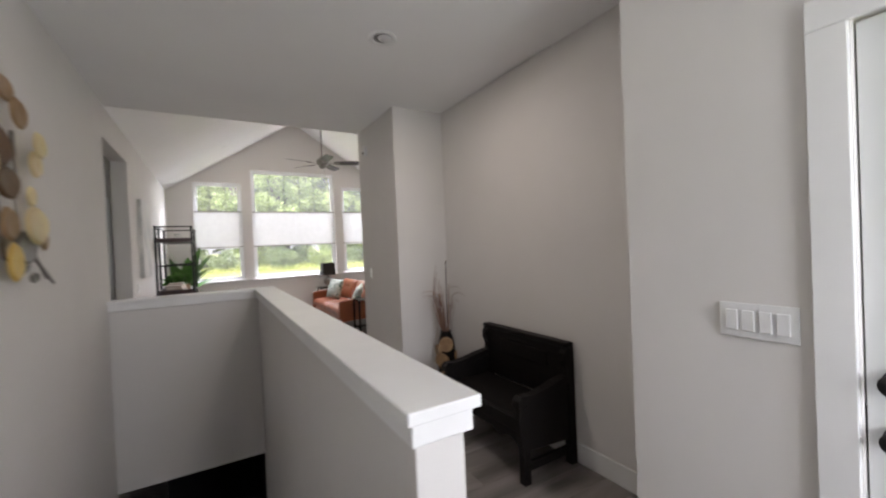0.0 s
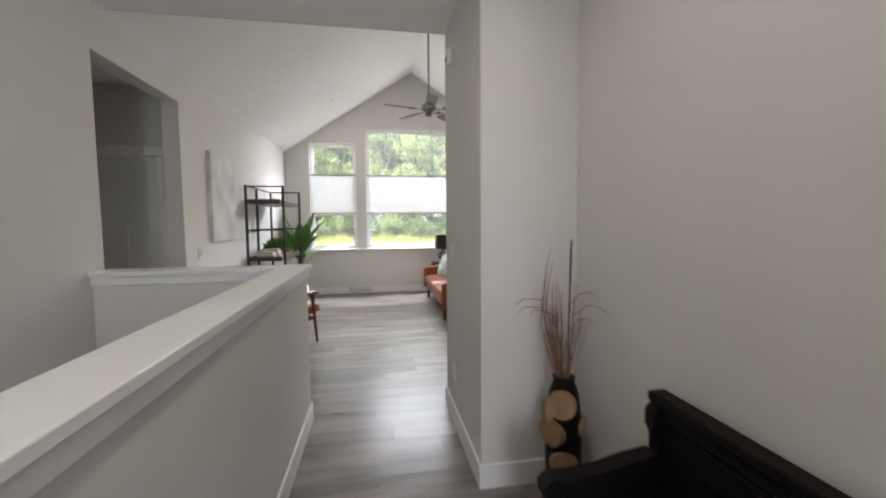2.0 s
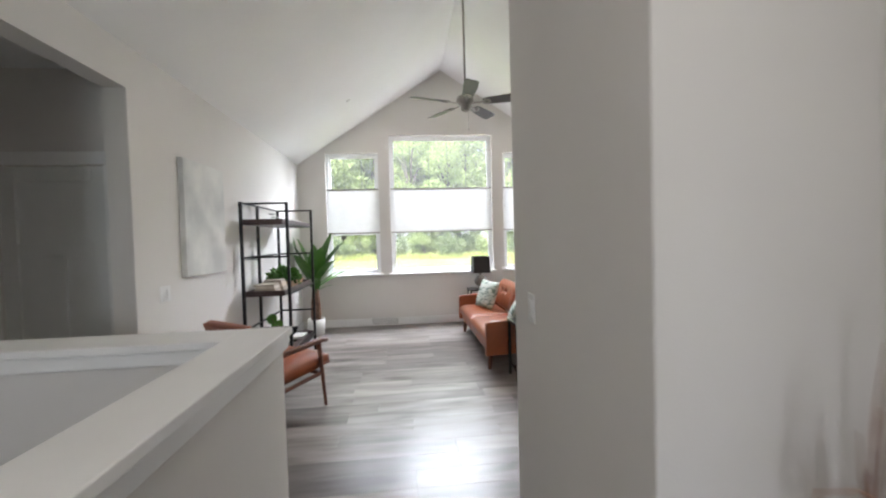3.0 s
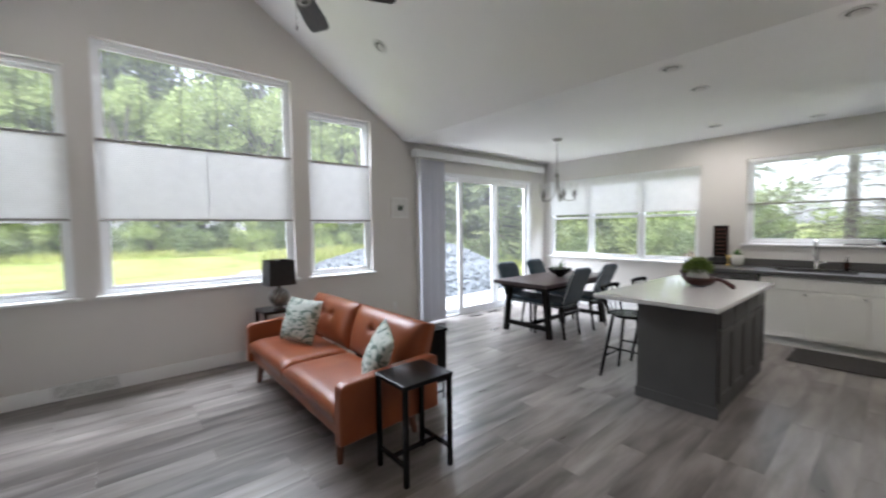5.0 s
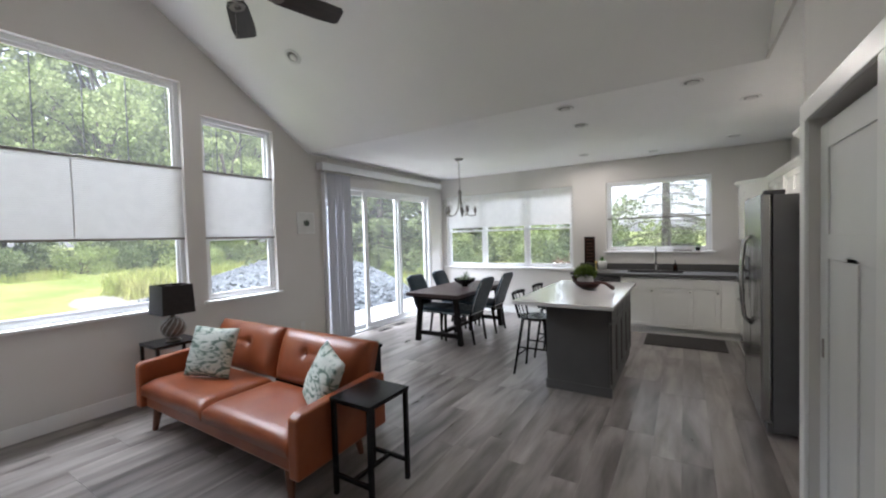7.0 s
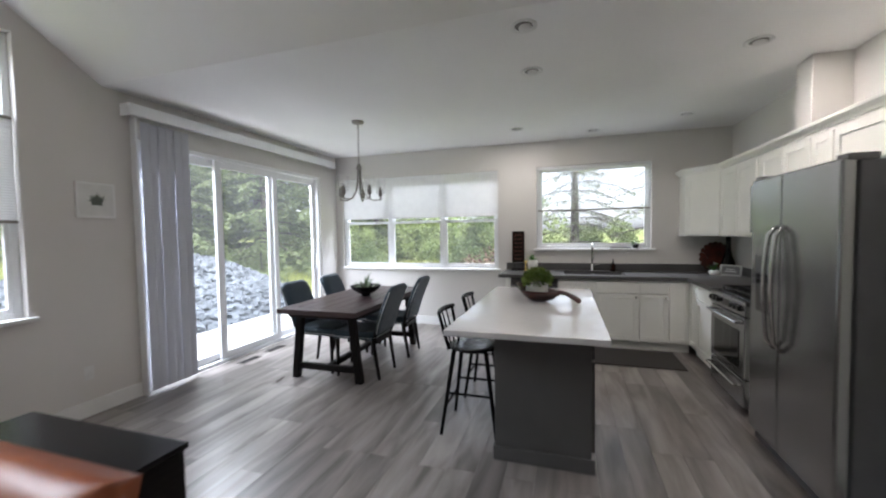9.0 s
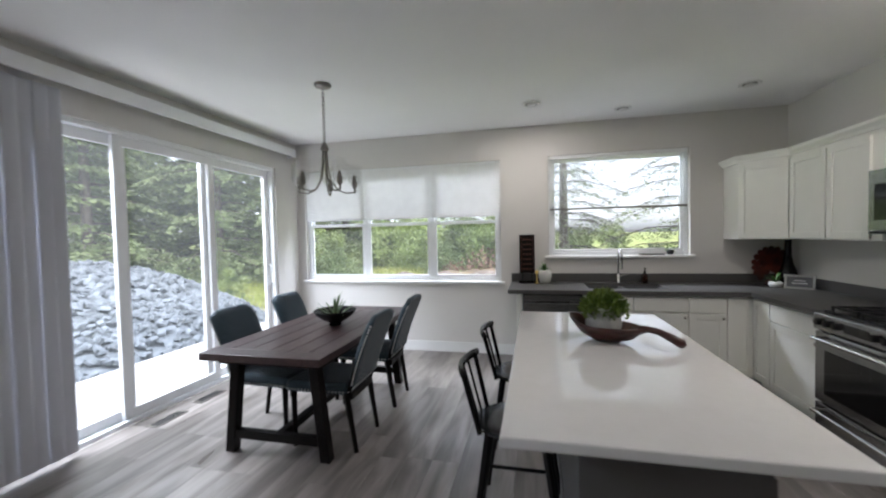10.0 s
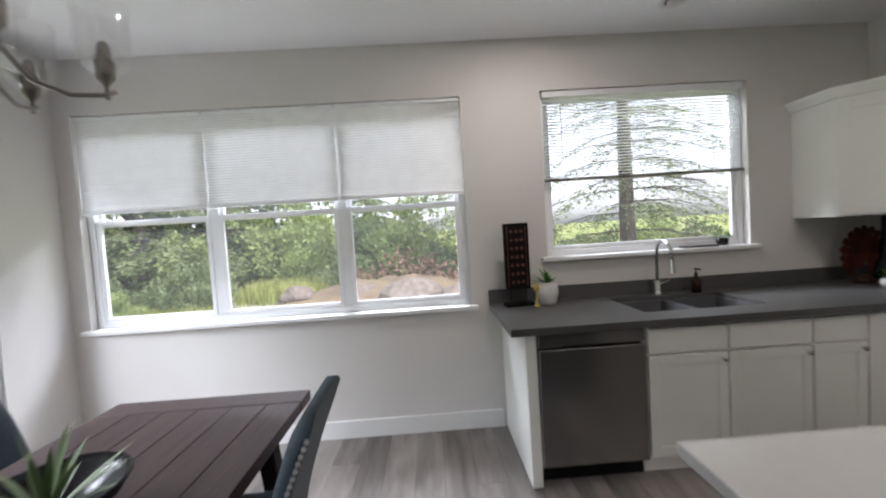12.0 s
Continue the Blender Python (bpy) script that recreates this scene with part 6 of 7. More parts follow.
# ---- dining ----
def stool(x, y):
    e = thing("bar_stool", "black wooden spindle-back counter stool", "stool", (x, y, 0), 180, "counter stools")
    # local: back at -y
    bm = bmesh.new()
    lathe(bm, [(0.0, 0.0), (0.15, 0.0), (0.19, 0.018), (0.195, 0.03), (0.18, 0.036), (0.08, 0.026), (0.0, 0.024)], (0, 0, 0.60), 28)
    part("seat", bm, BLACKPAINT, e, "glossy black saddle seat", smooth=True)
    for sx in (-1, 1):
        for sy in (-1, 1):
            rod("leg", (sx * 0.195, sy * 0.205, 0), (sx * 0.12, sy * 0.12, 0.605), 0.013, BLACKPAINT, e, r1=0.017)
    for z, k in ((0.20, 0.172), (0.30, 0.16)):
        for s in (-1, 1):
            if z < 0.25:
                rod("stretcher", (-k, s * (k + 0.008), z), (k, s * (k + 0.008), z), 0.009, BLACKPAINT, e, seg=10)
            else:
                rod("stretcher", (s * k, -k - 0.005, z), (s * k, k + 0.005, z), 0.009, BLACKPAINT, e, seg=10)
    def back_y(x, z):
        return -0.165 - 0.035 * (1 - (x / 0.17) ** 2) - 0.20 * (z - 0.63)
    bm = bmesh.new()
    tube(bm, [(x, back_y(x, 0.885), 0.885) for x in (-0.19 + 0.0475 * i for i in range(9))], [0.011] + [0.0135] * 7 + [0.011], 8)
    for v in bm.verts:
        v.co.z = 0.885 + (v.co.z - 0.885) * 1.6
    part("top_rail", bm, BLACKPAINT, e, "gently curved black back rail", smooth=True)
    for i in range(5):
        x = -0.165 + 0.0825 * i
        rod("spindle", (0.85 * x, back_y(0.85 * x, 0.62) + 0.02, 0.62), (x, back_y(x, 0.88), 0.882), 0.0115 if i in (0, 4) else 0.0065, BLACKPAINT, e, seg=8)
    return e


stool(4.56, 5.38)
stool(5.22, 5.37)


def dining_table():
    e = thing("dining_table", "dark wood dining table with trestle legs", "dining table", (4.875, 6.58, 0))
    L, W, H = 1.78, 0.89, 0.745
    bx("end_board", (0, 0, H - 0.05, 0.13, W, H), TABLEWOOD, e, bevel=0.003, rot=None)
    bx("end_board", (L - 0.13, 0, H - 0.05, L, W, H), TABLEWOOD, e, bevel=0.003)
    w = W / 6
    for i in range(6):
        bx("plank", (0.134, i * w + 0.002, H - 0.05, L - 0.134, (i + 1) * w - 0.002, H - 0.001), TABLEWOOD, e, bevel=0.003)
    bx("under_frame", (0.10, 0.06, H - 0.10, L - 0.10, W - 0.06, H - 0.051), BLACKWOOD, e)
    for x in (0.15, L - 0.22):
        for s in (-1, 1):
            bm = bmesh.new()
            q0, q1 = W / 2 + s * 0.37, W / 2 + s * 0.30
            v = []
            for z, q in ((0.0, q0), (H - 0.10, q1)):
                for dx, dy in ((0, -0.035), (0.07, -0.035), (0.07, 0.035), (0, 0.035)):
                    v.append(bm.verts.new((x + dx, q + dy, z)))
            for f in ((0, 1, 2, 3), (4, 5, 6, 7), (0, 1, 5, 4), (1, 2, 6, 5), (2, 3, 7, 6), (3, 0, 4, 7)):
                bm.faces.new([v[i] for i in f])
            bmesh.ops.bevel(bm, geom=list(bm.edges), offset=0.004, segments=1, affect="EDGES")
            part("leg", bm, BLACKWOOD, e)
        bx("cross_bar", (x + 0.008, W / 2 - 0.35, 0.10, x + 0.062, W / 2 + 0.35, 0.16), BLACKWOOD, e)
    bx("long_stretcher", (0.21, W / 2 - 0.03, 0.105, L - 0.2, W / 2 + 0.03, 0.155), BLACKWOOD, e)
    return e


dining_table()


def dining_chair():
    # local: front towards +y; back legs at y = 0
    e = thing("dining_chair", "slate-blue upholstered dining chair with nailhead trim", "chair", (5.38, 6.53, 0), 0, "dining chairs")
    W = 0.44
    bm = bmesh.new()
    box(bm, -W / 2, 0.02, 0.40, W / 2, 0.50, 0.49, 0.028)
    part("seat", bm, FABRIC, e, smooth=False)
    bm = bmesh.new()
    nx, nz = 14, 12
    f, b = [], []
    for k in range(nz + 1):
        rf, rb = [], []
        for i in range(nx + 1):
            u, t = 2 * i / nx - 1, k / nz
            camel = 0.045 * min(1.0, max(0.0, (0.95 - abs(u)) / 0.30))
            z = 0.47 + (0.435 + camel) * t
            y = -0.01 - 0.16 * t ** 1.25
            th = 0.062 * (0.5 + 0.5 * min(1, (1 - abs(u)) * 6)) * (0.55 + 0.45 * min(1, (1 - t) * 6))
            rf.append(bm.verts.new((u * W / 2 * (0.94 + 0.06 * t), y + th * 0.7, z)))
            rb.append(bm.verts.new((u * W / 2 * (0.94 + 0.06 * t), y - th * 0.3, z)))
        f.append(rf)
        b.append(rb)
    for k in range(nz):
        for i in range(nx):
            bm.faces.new((f[k][i], f[k][i + 1], f[k + 1][i + 1], f[k + 1][i]))
            bm.faces.new((b[k][i], b[k + 1][i], b[k + 1][i + 1], b[k][i + 1]))
        for i in (0, nx):
            bm.faces.new((f[k][i], f[k + 1][i], b[k + 1][i], b[k][i]))
    for i in range(nx):
        for k in (0, nz):
            bm.faces.new((f[k][i], b[k][i], b[k][i + 1], f[k][i + 1]))
    back = part("backrest", bm, FABRIC, e, smooth=True)
    bm = bmesh.new()
    for s in (-1, 1):
        for k in range(20):
            t = (k + 0.5) / 20
            p = (s * (W / 2 * (0.94 + 0.06 * t) + 0.002), -0.012 - 0.16 * t ** 1.25, 0.475 + 0.425 * t)
            bmesh.ops.create_icosphere(bm, subdivisions=1, radius=0.0085, matrix=Matrix.Translation(p))
        for k in range(17):
            bmesh.ops.create_icosphere(bm, subdivisions=1, radius=0.0075, matrix=Matrix.Translation((s * (W / 2 + 0.001), 0.05 + k * 0.0265, 0.428)))
    for k in range(17):
        bmesh.ops.create_icosphere(bm, subdivisions=1, radius=0.0075, matrix=Matrix.Translation((-W / 2 + 0.02 + k * 0.025, 0.501, 0.428)))
        bmesh.ops.create_icosphere(bm, subdivisions=1, radius=0.0075, matrix=Matrix.Translation((-W / 2 + 0.02 + k * 0.025, 0.019, 0.428)))
    part("nailhead_trim", bm, NAIL, e, "row of silver nailheads")["kind"] = "stuff"
    for s in (-1, 1):
        rod("rear_leg", (s * (W / 2 - 0.035), -0.02, 0), (s * (W / 2 - 0.03), 0.045, 0.42), 0.018, BLACKWOOD, e, r1=0.026, seg=4)
        rod("front_leg", (s * (W / 2 - 0.035), 0.455, 0), (s * (W / 2 - 0.035), 0.455, 0.41), 0.018, BLACKWOOD, e, r1=0.027, seg=4)
        rod("back_post", (s * (W / 2 - 0.03), 0.035, 0.40), (s * (W / 2 - 0.025), -0.03, 0.58), 0.020, BLACKWOOD, e, seg=4)
    bx("seat_rail", (-W / 2 + 0.05, 0.005, 0.36, W / 2 - 0.05, 0.03, 0.405), BLACKWOOD, e, bevel=0.002)
    return e


ch = dining_chair()
copy_thing(ch, pose(6.11, 6.52, 0, 0, 0, 1.5))
copy_thing(ch, pose(5.43, 7.53, 0, 0, 0, 178))
copy_thing(ch, pose(6.16, 7.54, 0, 0, 0, 181))

tb = thing("centre_bowl", "dark flared bowl on the dining table", "bowl", (5.79, 6.97, 0.745))
bm = bmesh.new()
lathe(bm, [(0.0, 0.0), (0.055, 0.0), (0.045, 0.02), (0.10, 0.045), (0.155, 0.085), (0.18, 0.125), (0.174, 0.128), (0.145, 0.09), (0.08, 0.06), (0.0, 0.05)], seg=28)
part("bowl", bm, BLACKPAINT, tb, smooth=True)
sp = thing("table_succulent", "spiky grey-green succulent in the table bowl", "plant", (5.79, 6.97, 0.797))
bm = bmesh.new()
rnd = random.Random(6)
for i in range(30):
    blade_leaf(bm, (0, 0, 0.0), i * 2.399, rnd.uniform(0.15, 0.27), 0.0095, rnd.uniform(0.4, 1.45), rnd.uniform(0.0, 0.35), 6)
part("leaves", bm, mat("succulent_leaf", (0.10, 0.16, 0.06), 0.5, second=(0.17, 0.22, 0.11), scale=10, per_island=0.25), sp)


def chandelier():
    e = thing("chandelier", "brushed nickel four-arm chandelier with clear glass shades", "chandelier", (5.77, 7.01, ZC))
    bm = bmesh.new()
    lathe(bm, [(0.0, 0.0), (0.07, 0.0), (0.07, -0.012), (0.055, -0.028), (0.012, -0.035), (0.0, -0.035)], seg=24)
    part("canopy", bm, BRONZE, e, smooth=True)
    for i in range(13):
        bm = bmesh.new()
        R = Matrix.Translation((0, 0, -0.055 - i * 0.034)) @ Matrix.Rotation(radians(90 * (i % 2)), 4, "Z")
        tube(bm, [R @ Vector((0.011 * math.cos(a), 0, 0.023 * math.sin(a))) for a in (2 * math.pi * k / 12 for k in range(13))], 0.0028, 6)
        part("chain_link", bm, BRONZE, e)
    bm = bmesh.new()
    lathe(bm, [(0.0, -0.485), (0.012, -0.485), (0.03, -0.52), (0.036, -0.545), (0.024, -0.56), (0.0, -0.56)], seg=18)
    part("hub", bm, BRONZE, e, smooth=True)
    for i in range(5):
        a = radians(20 + 72 * i)
        c, s = math.cos(a), math.sin(a)
        bm = bmesh.new()
        tube(bm, [(r * c, r * s, z) for r, z in ((0.016, -0.54), (0.022, -0.68), (0.045, -0.80), (0.10, -0.885), (0.17, -0.91), (0.235, -0.90), (0.265, -0.885))], 0.0065, 8)
        part("arm", bm, BRONZE, e, smooth=True)
        bm = bmesh.new()
        lathe(bm, [(0.0, -0.91), (0.006, -0.91), (0.006, -0.875), (0.022, -0.855), (0.024, -0.81), (0.018, -0.80), (0.012, -0.76), (0.0, -0.75)], (0.245 * c, 0.245 * s, 0), 14)
        part("socket", bm, BRONZE, e, smooth=True)
        bm = bmesh.new()
        lathe(bm, [(0.026, -0.845), (0.052, -0.822), (0.064, -0.76), (0.061, -0.70), (0.066, -0.655)], (0.245 * c, 0.245 * s, 0), 20)
        g = part("glass_shade", bm, SHADEGLASS, e, "clear glass shade", smooth=True)
    return e


chandelier()


def ceiling_fan():
    e = thing("ceiling_fan", "dark bronze ceiling fan with five walnut blades", "ceiling fan", (1.57, 6.07, 2.955))
    rod("downrod", (0, 0, 0.12), (0, 0, 1.40), 0.012, BRONZE, e, seg=10)
    bm = bmesh.new()
    lathe(bm, [(0.0, 1.46), (0.07, 1.42), (0.075, 1.37), (0.03, 1.34), (0.0, 1.34)], seg=20)
    part("canopy", bm, BRONZE, e, smooth=True)
    bm = bmesh.new()
    lathe(bm, [(0.0, 0.16), (0.03, 0.16), (0.05, 0.12), (0.095, 0.10), (0.105, 0.05), (0.085, 0.02), (0.055, 0.0), (0.05, -0.045), (0.025, -0.06), (0.0, -0.062)], seg=28)
    part("motor", bm, BRONZE, e, smooth=True)
    for i in range(5):
        b = bmesh.new()
        pts = [(0.20, -0.045), (0.26, -0.062), (0.5, -0.075), (0.62, -0.068), (0.64, -0.05), (0.64, 0.05), (0.62, 0.068), (0.5, 0.075), (0.26, 0.062), (0.20, 0.045)]
        lo = [b.verts.new((x, y, -0.003)) for x, y in pts]
        hi = [b.verts.new((x, y, 0.003)) for x, y in pts]
        b.faces.new(lo[::-1])
        b.faces.new(hi)
        for k in range(len(pts)):
            j = (k + 1) % len(pts)
            b.faces.new((lo[k], lo[j], hi[j], hi[k]))
        bl = part("blade", b, BLADE, e)
        turn_ = -21 + 72 * i
        bl.matrix_basis = pose(0, 0, 0.035, 0, 0, turn_) @ pose(0, 0, 0, -14, 0, 0)
        b = bmesh.new()
        box(b, 0.07, -0.012, -0.012, 0.2, 0.012, -0.005)
        lathe(b, [(0.022, -0.014), (0.045, -0.014), (0.047, -0.008), (0.045, -0.003), (0.022, -0.003), (0.020, -0.008), (0.022, -0.014)], (0.245, 0, 0), 16)
        cyl(b, (0.225, 0, -0.018), (0.225, 0, -0.004), 0.008, 0.008, 8)
        cyl(b, (0.265, 0, -0.018), (0.265, 0, -0.004), 0.008, 0.008, 8)
        part("blade_iron", b, BRONZE, bl)
    rod("pull_chain", (0.03, 0, -0.05), (0.03, 0, -0.24), 0.0015, BRONZE, e, seg=6)
    bm = bmesh.new()
    lathe(bm, [(0.0, -0.27), (0.006, -0.265), (0.007, -0.245), (0.0, -0.235)], (0.03, 0, 0), 10)
    part("pull", bm, BRONZE, e, smooth=True)
    return e


ceiling_fan()

# dark grey that paints the shade inside the recessed can
RECESS_SHADE = mat("downlight_recess_shade", (0.16, 0.155, 0.15), 0.5)
LENS = mat("downlight_lens", (0.70, 0.69, 0.68), 0.4)


def downlight(x, y, z, tilt=0.0, watts=0.0):
    e = thing("downlight", "white round recessed ceiling light", "ceiling light", (x, y, z), 0, "recessed lights")
    e.matrix_basis = pose(x, y, z, 0, tilt, 0)
    bm = bmesh.new()
    lathe(bm, [(0.085, 0.0), (0.088, -0.006), (0.075, -0.010), (0.062, -0.004), (0.055, -0.002), (0.055, 0.0), (0.085, 0.0)], seg=26)
    part("trim_ring", bm, PLASTIC, e, smooth=True)
    # flat disc: the can's shaded inside shows as a painted crescent beside the lens
    bm = bmesh.new()
    bmesh.ops.create_circle(bm, cap_ends=True, segments=22, radius=0.057, matrix=Matrix.Translation((0, 0, -0.0025)))
    part("recess_shade", bm, RECESS_SHADE, e, "dark grey disc for the shade in the recess")
    bm = bmesh.new()
    lathe(bm, [(0.042, 0.0), (0.040, -0.007), (0.030, -0.012), (0.012, -0.014), (0.0, -0.0145)], (0.012, -0.008, -0.0025), 20)
    part("lens", bm, LENS, e, "frosted lens", smooth=True)
    if not watts:
        return e
    l = bpy.data.lights.new("downlight_lamp", "AREA")
    l.shape, l.size, l.energy, l.color = "DISK", 0.09, watts, (1.0, 0.88, 0.75)
    new("downlight_lamp", l).matrix_world = pose(x, y, z, 0, tilt, 0) @ Matrix.Translation((0.012, -0.008, -0.019))
    return e


# the lights over the island and the sink are switched off
for x, y, on in ((4.27, 4.96, 0), (5.0, 4.97, 0), (6.79, 5.31, 1), (7.21, 4.37, 0), (6.81, 3.40, 0), (5.02, 3.42, 1), (4.23, 3.90, 1)):
    downlight(x, y, ZC, 0, KITCHEN_W * on)
SL = math.degrees(math.atan2(RIDGE_Z - ZC, EAVE_X - RIDGE_X))
for x, y in ((3.0, 7.40), (0.10, 7.36), (0.10, 4.77), (3.0, 4.77)):
    z = RIDGE_Z - abs(x - RIDGE_X) * (RIDGE_Z - ZC) / (EAVE_X - RIDGE_X)
    downlight(x, y, z - 0.001, SL if x > RIDGE_X else -SL, VAULT_W)
downlight(0.81, 1.38, ZC, 0, ENTRY_W)


# ---- outdoors ----
GRASS = mat("lawn_grass", (0.17, 0.215, 0.048), 0.95, second=(0.26, 0.275, 0.085), scale=0.6, detail=8, bump=0.8, bump_scale=25)
gx = sorted([-400, -200, -120, -70, -45, XL - 0.14, XR + 0.14, 400, 200, 120, 70] + [-30 + 2.0 * i for i in range(37)])
gy = sorted([-400, -200, -120, -70, -45, -2.55, YG + 0.14, 400, 200, 120, 70] + [-30 + 2.0 * i for i in range(45)])
bm = bmesh.new()
gv = {}
for i, x in enumerate(gx):
    for k, y in enumerate(gy):
        d = max(0.0, math.hypot(x - 3, y - 6) - 9.5)
        gv[i, k] = bm.verts.new((x, y, -0.32 + min(1.6, 0.05 * d) + (0.05 * noise.noise(Vector((x, y, 0)) * 0.21) if d else 0)))
for i in range(len(gx) - 1):
    for k in range(len(gy) - 1):
        cx, cy = (gx[i] + gx[i + 1]) / 2, (gy[k] + gy[k + 1]) / 2
        if XL - 0.2 < cx < XR + 0.2 and -2.6 < cy < YG + 0.2:
            continue
        bm.faces.new((gv[i, k], gv[i + 1, k], gv[i + 1, k + 1], gv[i, k + 1]))
tagged(part("ground", bm, GRASS), "green lawn and rough grass round the house", "lawn", kind="structure")
CONCRETE = mat("patio_concrete", (0.40, 0.385, 0.37), 0.85, second=(0.34, 0.325, 0.31), scale=2, detail=8, bump=0.2, bump_scale=80)
# west of the door the slab is added, unseen, to bounce neutral light
tagged(bx("patio", (-2.5, YG + 0.15, -0.40, 9.2, YG + 1.9, -0.10), CONCRETE, bevel=0.01), "pale concrete patio outside the sliding door, with an added unseen west end", "patio", kind="structure")
SAND = mat("pale_gravel", (0.30, 0.285, 0.26), 0.95, second=(0.22, 0.21, 0.195), scale=6, detail=8, bump=0.6, bump_scale=40)
bm = bmesh.new()
bmesh.ops.create_grid(bm, x_segments=40, y_segments=30, size=1)
for v in bm.verts:
    x, y = 9.2 + v.co.x * 6.4, 14.6 + v.co.y * 5.4
    x += 0.13 * (y - 12.0) * (1 - v.co.x) * 0.5 * 1.6 + 0.5 * noise.noise(Vector((0, y * 0.5, 3)))
    d = max(0.0, math.hypot(x - 3, y - 6) - 9.5)
    v.co = Vector((x, y, -0.26 + min(1.6, 0.05 * d) + 0.03 * noise.noise(Vector((x, y, 0)) * 1.4) - 0.3 * max(0, max(abs(v.co.x), abs(v.co.y)) - 0.9)))
tagged(part("gravel_yard", bm, SAND), "pale gravel ground under the stone heap", "gravel", kind="structure")

STONE = mat("grey_slate_rubble", (0.070, 0.079, 0.088), 0.8, second=(0.12, 0.133, 0.147), scale=7, detail=6, bump=0.3, bump_scale=30, per_object=0.3)
STONE2 = mat("grey_slate_rubble_far", (0.070, 0.079, 0.088), 0.8, second=(0.12, 0.133, 0.147), scale=7, detail=6, bump=0.3, bump_scale=30, per_island=0.3)


def heap_z(x, y):
    """Height of the stone heap."""
    d = math.hypot((x - 8.2) / (5.6 if x < 8.2 else 3.3), (y - 13.6) / 3.3)
    return -0.3 + 1.42 * max(0.0, 1 - d ** 1.6) + 0.08 * noise.noise(Vector((x, y, 0)) * 1.3)


heap = thing("stone_heap", "heap of broken grey slate beyond the patio", "stone heap", (8.6, 13.6, -0.3))
bm = bmesh.new()
bmesh.ops.create_grid(bm, x_segments=40, y_segments=30, size=1)
for v in bm.verts:
    x, y = 7.2 + v.co.x * 5.0, 13.6 + v.co.y * 3.6
    v.co = Vector((x - 8.6, y - 13.6, heap_z(x, y) + 0.3 - 0.05))
part("heap_core", bm, STONE2, heap)


def stone_bm(seed):
    rnd = random.Random(seed)
    bm = bmesh.new()
    bmesh.ops.create_cube(bm, size=1.0)
    for v in bm.verts:
        v.co = Vector((v.co.x * rnd.uniform(0.7, 1.3), v.co.y * rnd.uniform(0.6, 1.1), v.co.z * rnd.uniform(0.3, 0.6)))
    bmesh.ops.bevel(bm, geom=list(bm.edges), offset=0.06, segments=1, affect="EDGES")
    return bm


stone_meshes = []
for s in range(6):
    b = stone_bm(s)
    me = bpy.data.meshes.new("stone")
    bmesh.ops.recalc_face_normals(b, faces=b.faces)
    b.to_mesh(me)
    b.free()
    me.materials.append(STONE)
    stone_meshes.append(me)
rnd = random.Random(77)


def stone_place(front):
    while True:
        x, y = rnd.uniform(2.4, 12.0), rnd.uniform(10.2, 17.0)
        if heap_z(x, y) > -0.24 and (y < 13.0) == front:
            return x, y


for i in range(300):
    x, y = stone_place(True)
    o = new("stone", stone_meshes[i % 6])
    o.parent = heap
    s = rnd.uniform(0.08, 0.18)
    o.matrix_basis = Matrix.Translation((x - 8.6, y - 13.6, heap_z(x, y) + 0.3)) @ Euler((rnd.gauss(0, 0.45), rnd.gauss(0, 0.45), rnd.uniform(0, 6.28))).to_matrix().to_4x4() @ Matrix.Scale(s, 4)
verts, faces = [], []
tpl = []
for me in stone_meshes:
    tpl.append(([v.co.copy() for v in me.vertices], [tuple(p.vertices) for p in me.polygons]))
for i in range(6000):
    x, y = stone_place(i % 3 == 0)
    s = rnd.uniform(0.06, 0.16)
    M = Matrix.Translation((x - 8.6, y - 13.6, heap_z(x, y) + 0.29)) @ Euler((rnd.gauss(0, 0.5), rnd.gauss(0, 0.5), rnd.uniform(0, 6.28))).to_matrix().to_4x4() @ Matrix.Scale(s, 4)
    vs, fs_ = tpl[i % 6]
    k = len(verts)
    verts.extend(M @ v for v in vs)
    faces.extend(tuple(q + k for q in f) for f in fs_)
me = bpy.data.meshes.new("rubble")
me.from_pydata(verts, [], faces)
me.materials.append(STONE2)
rub = new("rubble", me)
rub.parent = heap
rub["kind"] = "stuff"

BARK = mat("grey_bark", (0.11, 0.09, 0.075), 0.95, second=(0.06, 0.05, 0.042), scale=8, stretch=(4, 4, 1), bump=0.8, bump_scale=20)
SOILTAN = mat("bare_tan_soil", (0.085, 0.060, 0.038), 0.95, second=(0.14, 0.105, 0.06), scale=2, bump=0.6, bump_scale=25)
NEEDLE = mat("spruce_needles", (0.14, 0.185, 0.075), 0.7, second=(0.22, 0.26, 0.12), scale=1.2, per_island=0.22)
BROAD = mat("broad_leaves", (0.225, 0.29, 0.10), 0.6, second=(0.33, 0.385, 0.16), scale=0.9, per_island=0.22)
BUSH = mat("shrub_leaves", (0.125, 0.17, 0.07), 0.65, second=(0.20, 0.24, 0.115), scale=1.0, per_island=0.22)
DRYLEAF = mat("dry_brown_leaves", (0.10, 0.06, 0.04), 0.8, second=(0.17, 0.11, 0.07), scale=1.0, per_island=0.3)
WEED = mat("tall_grass", (0.28, 0.33, 0.08), 0.8, second=(0.40, 0.40, 0.15), scale=1.0, per_island=0.4)


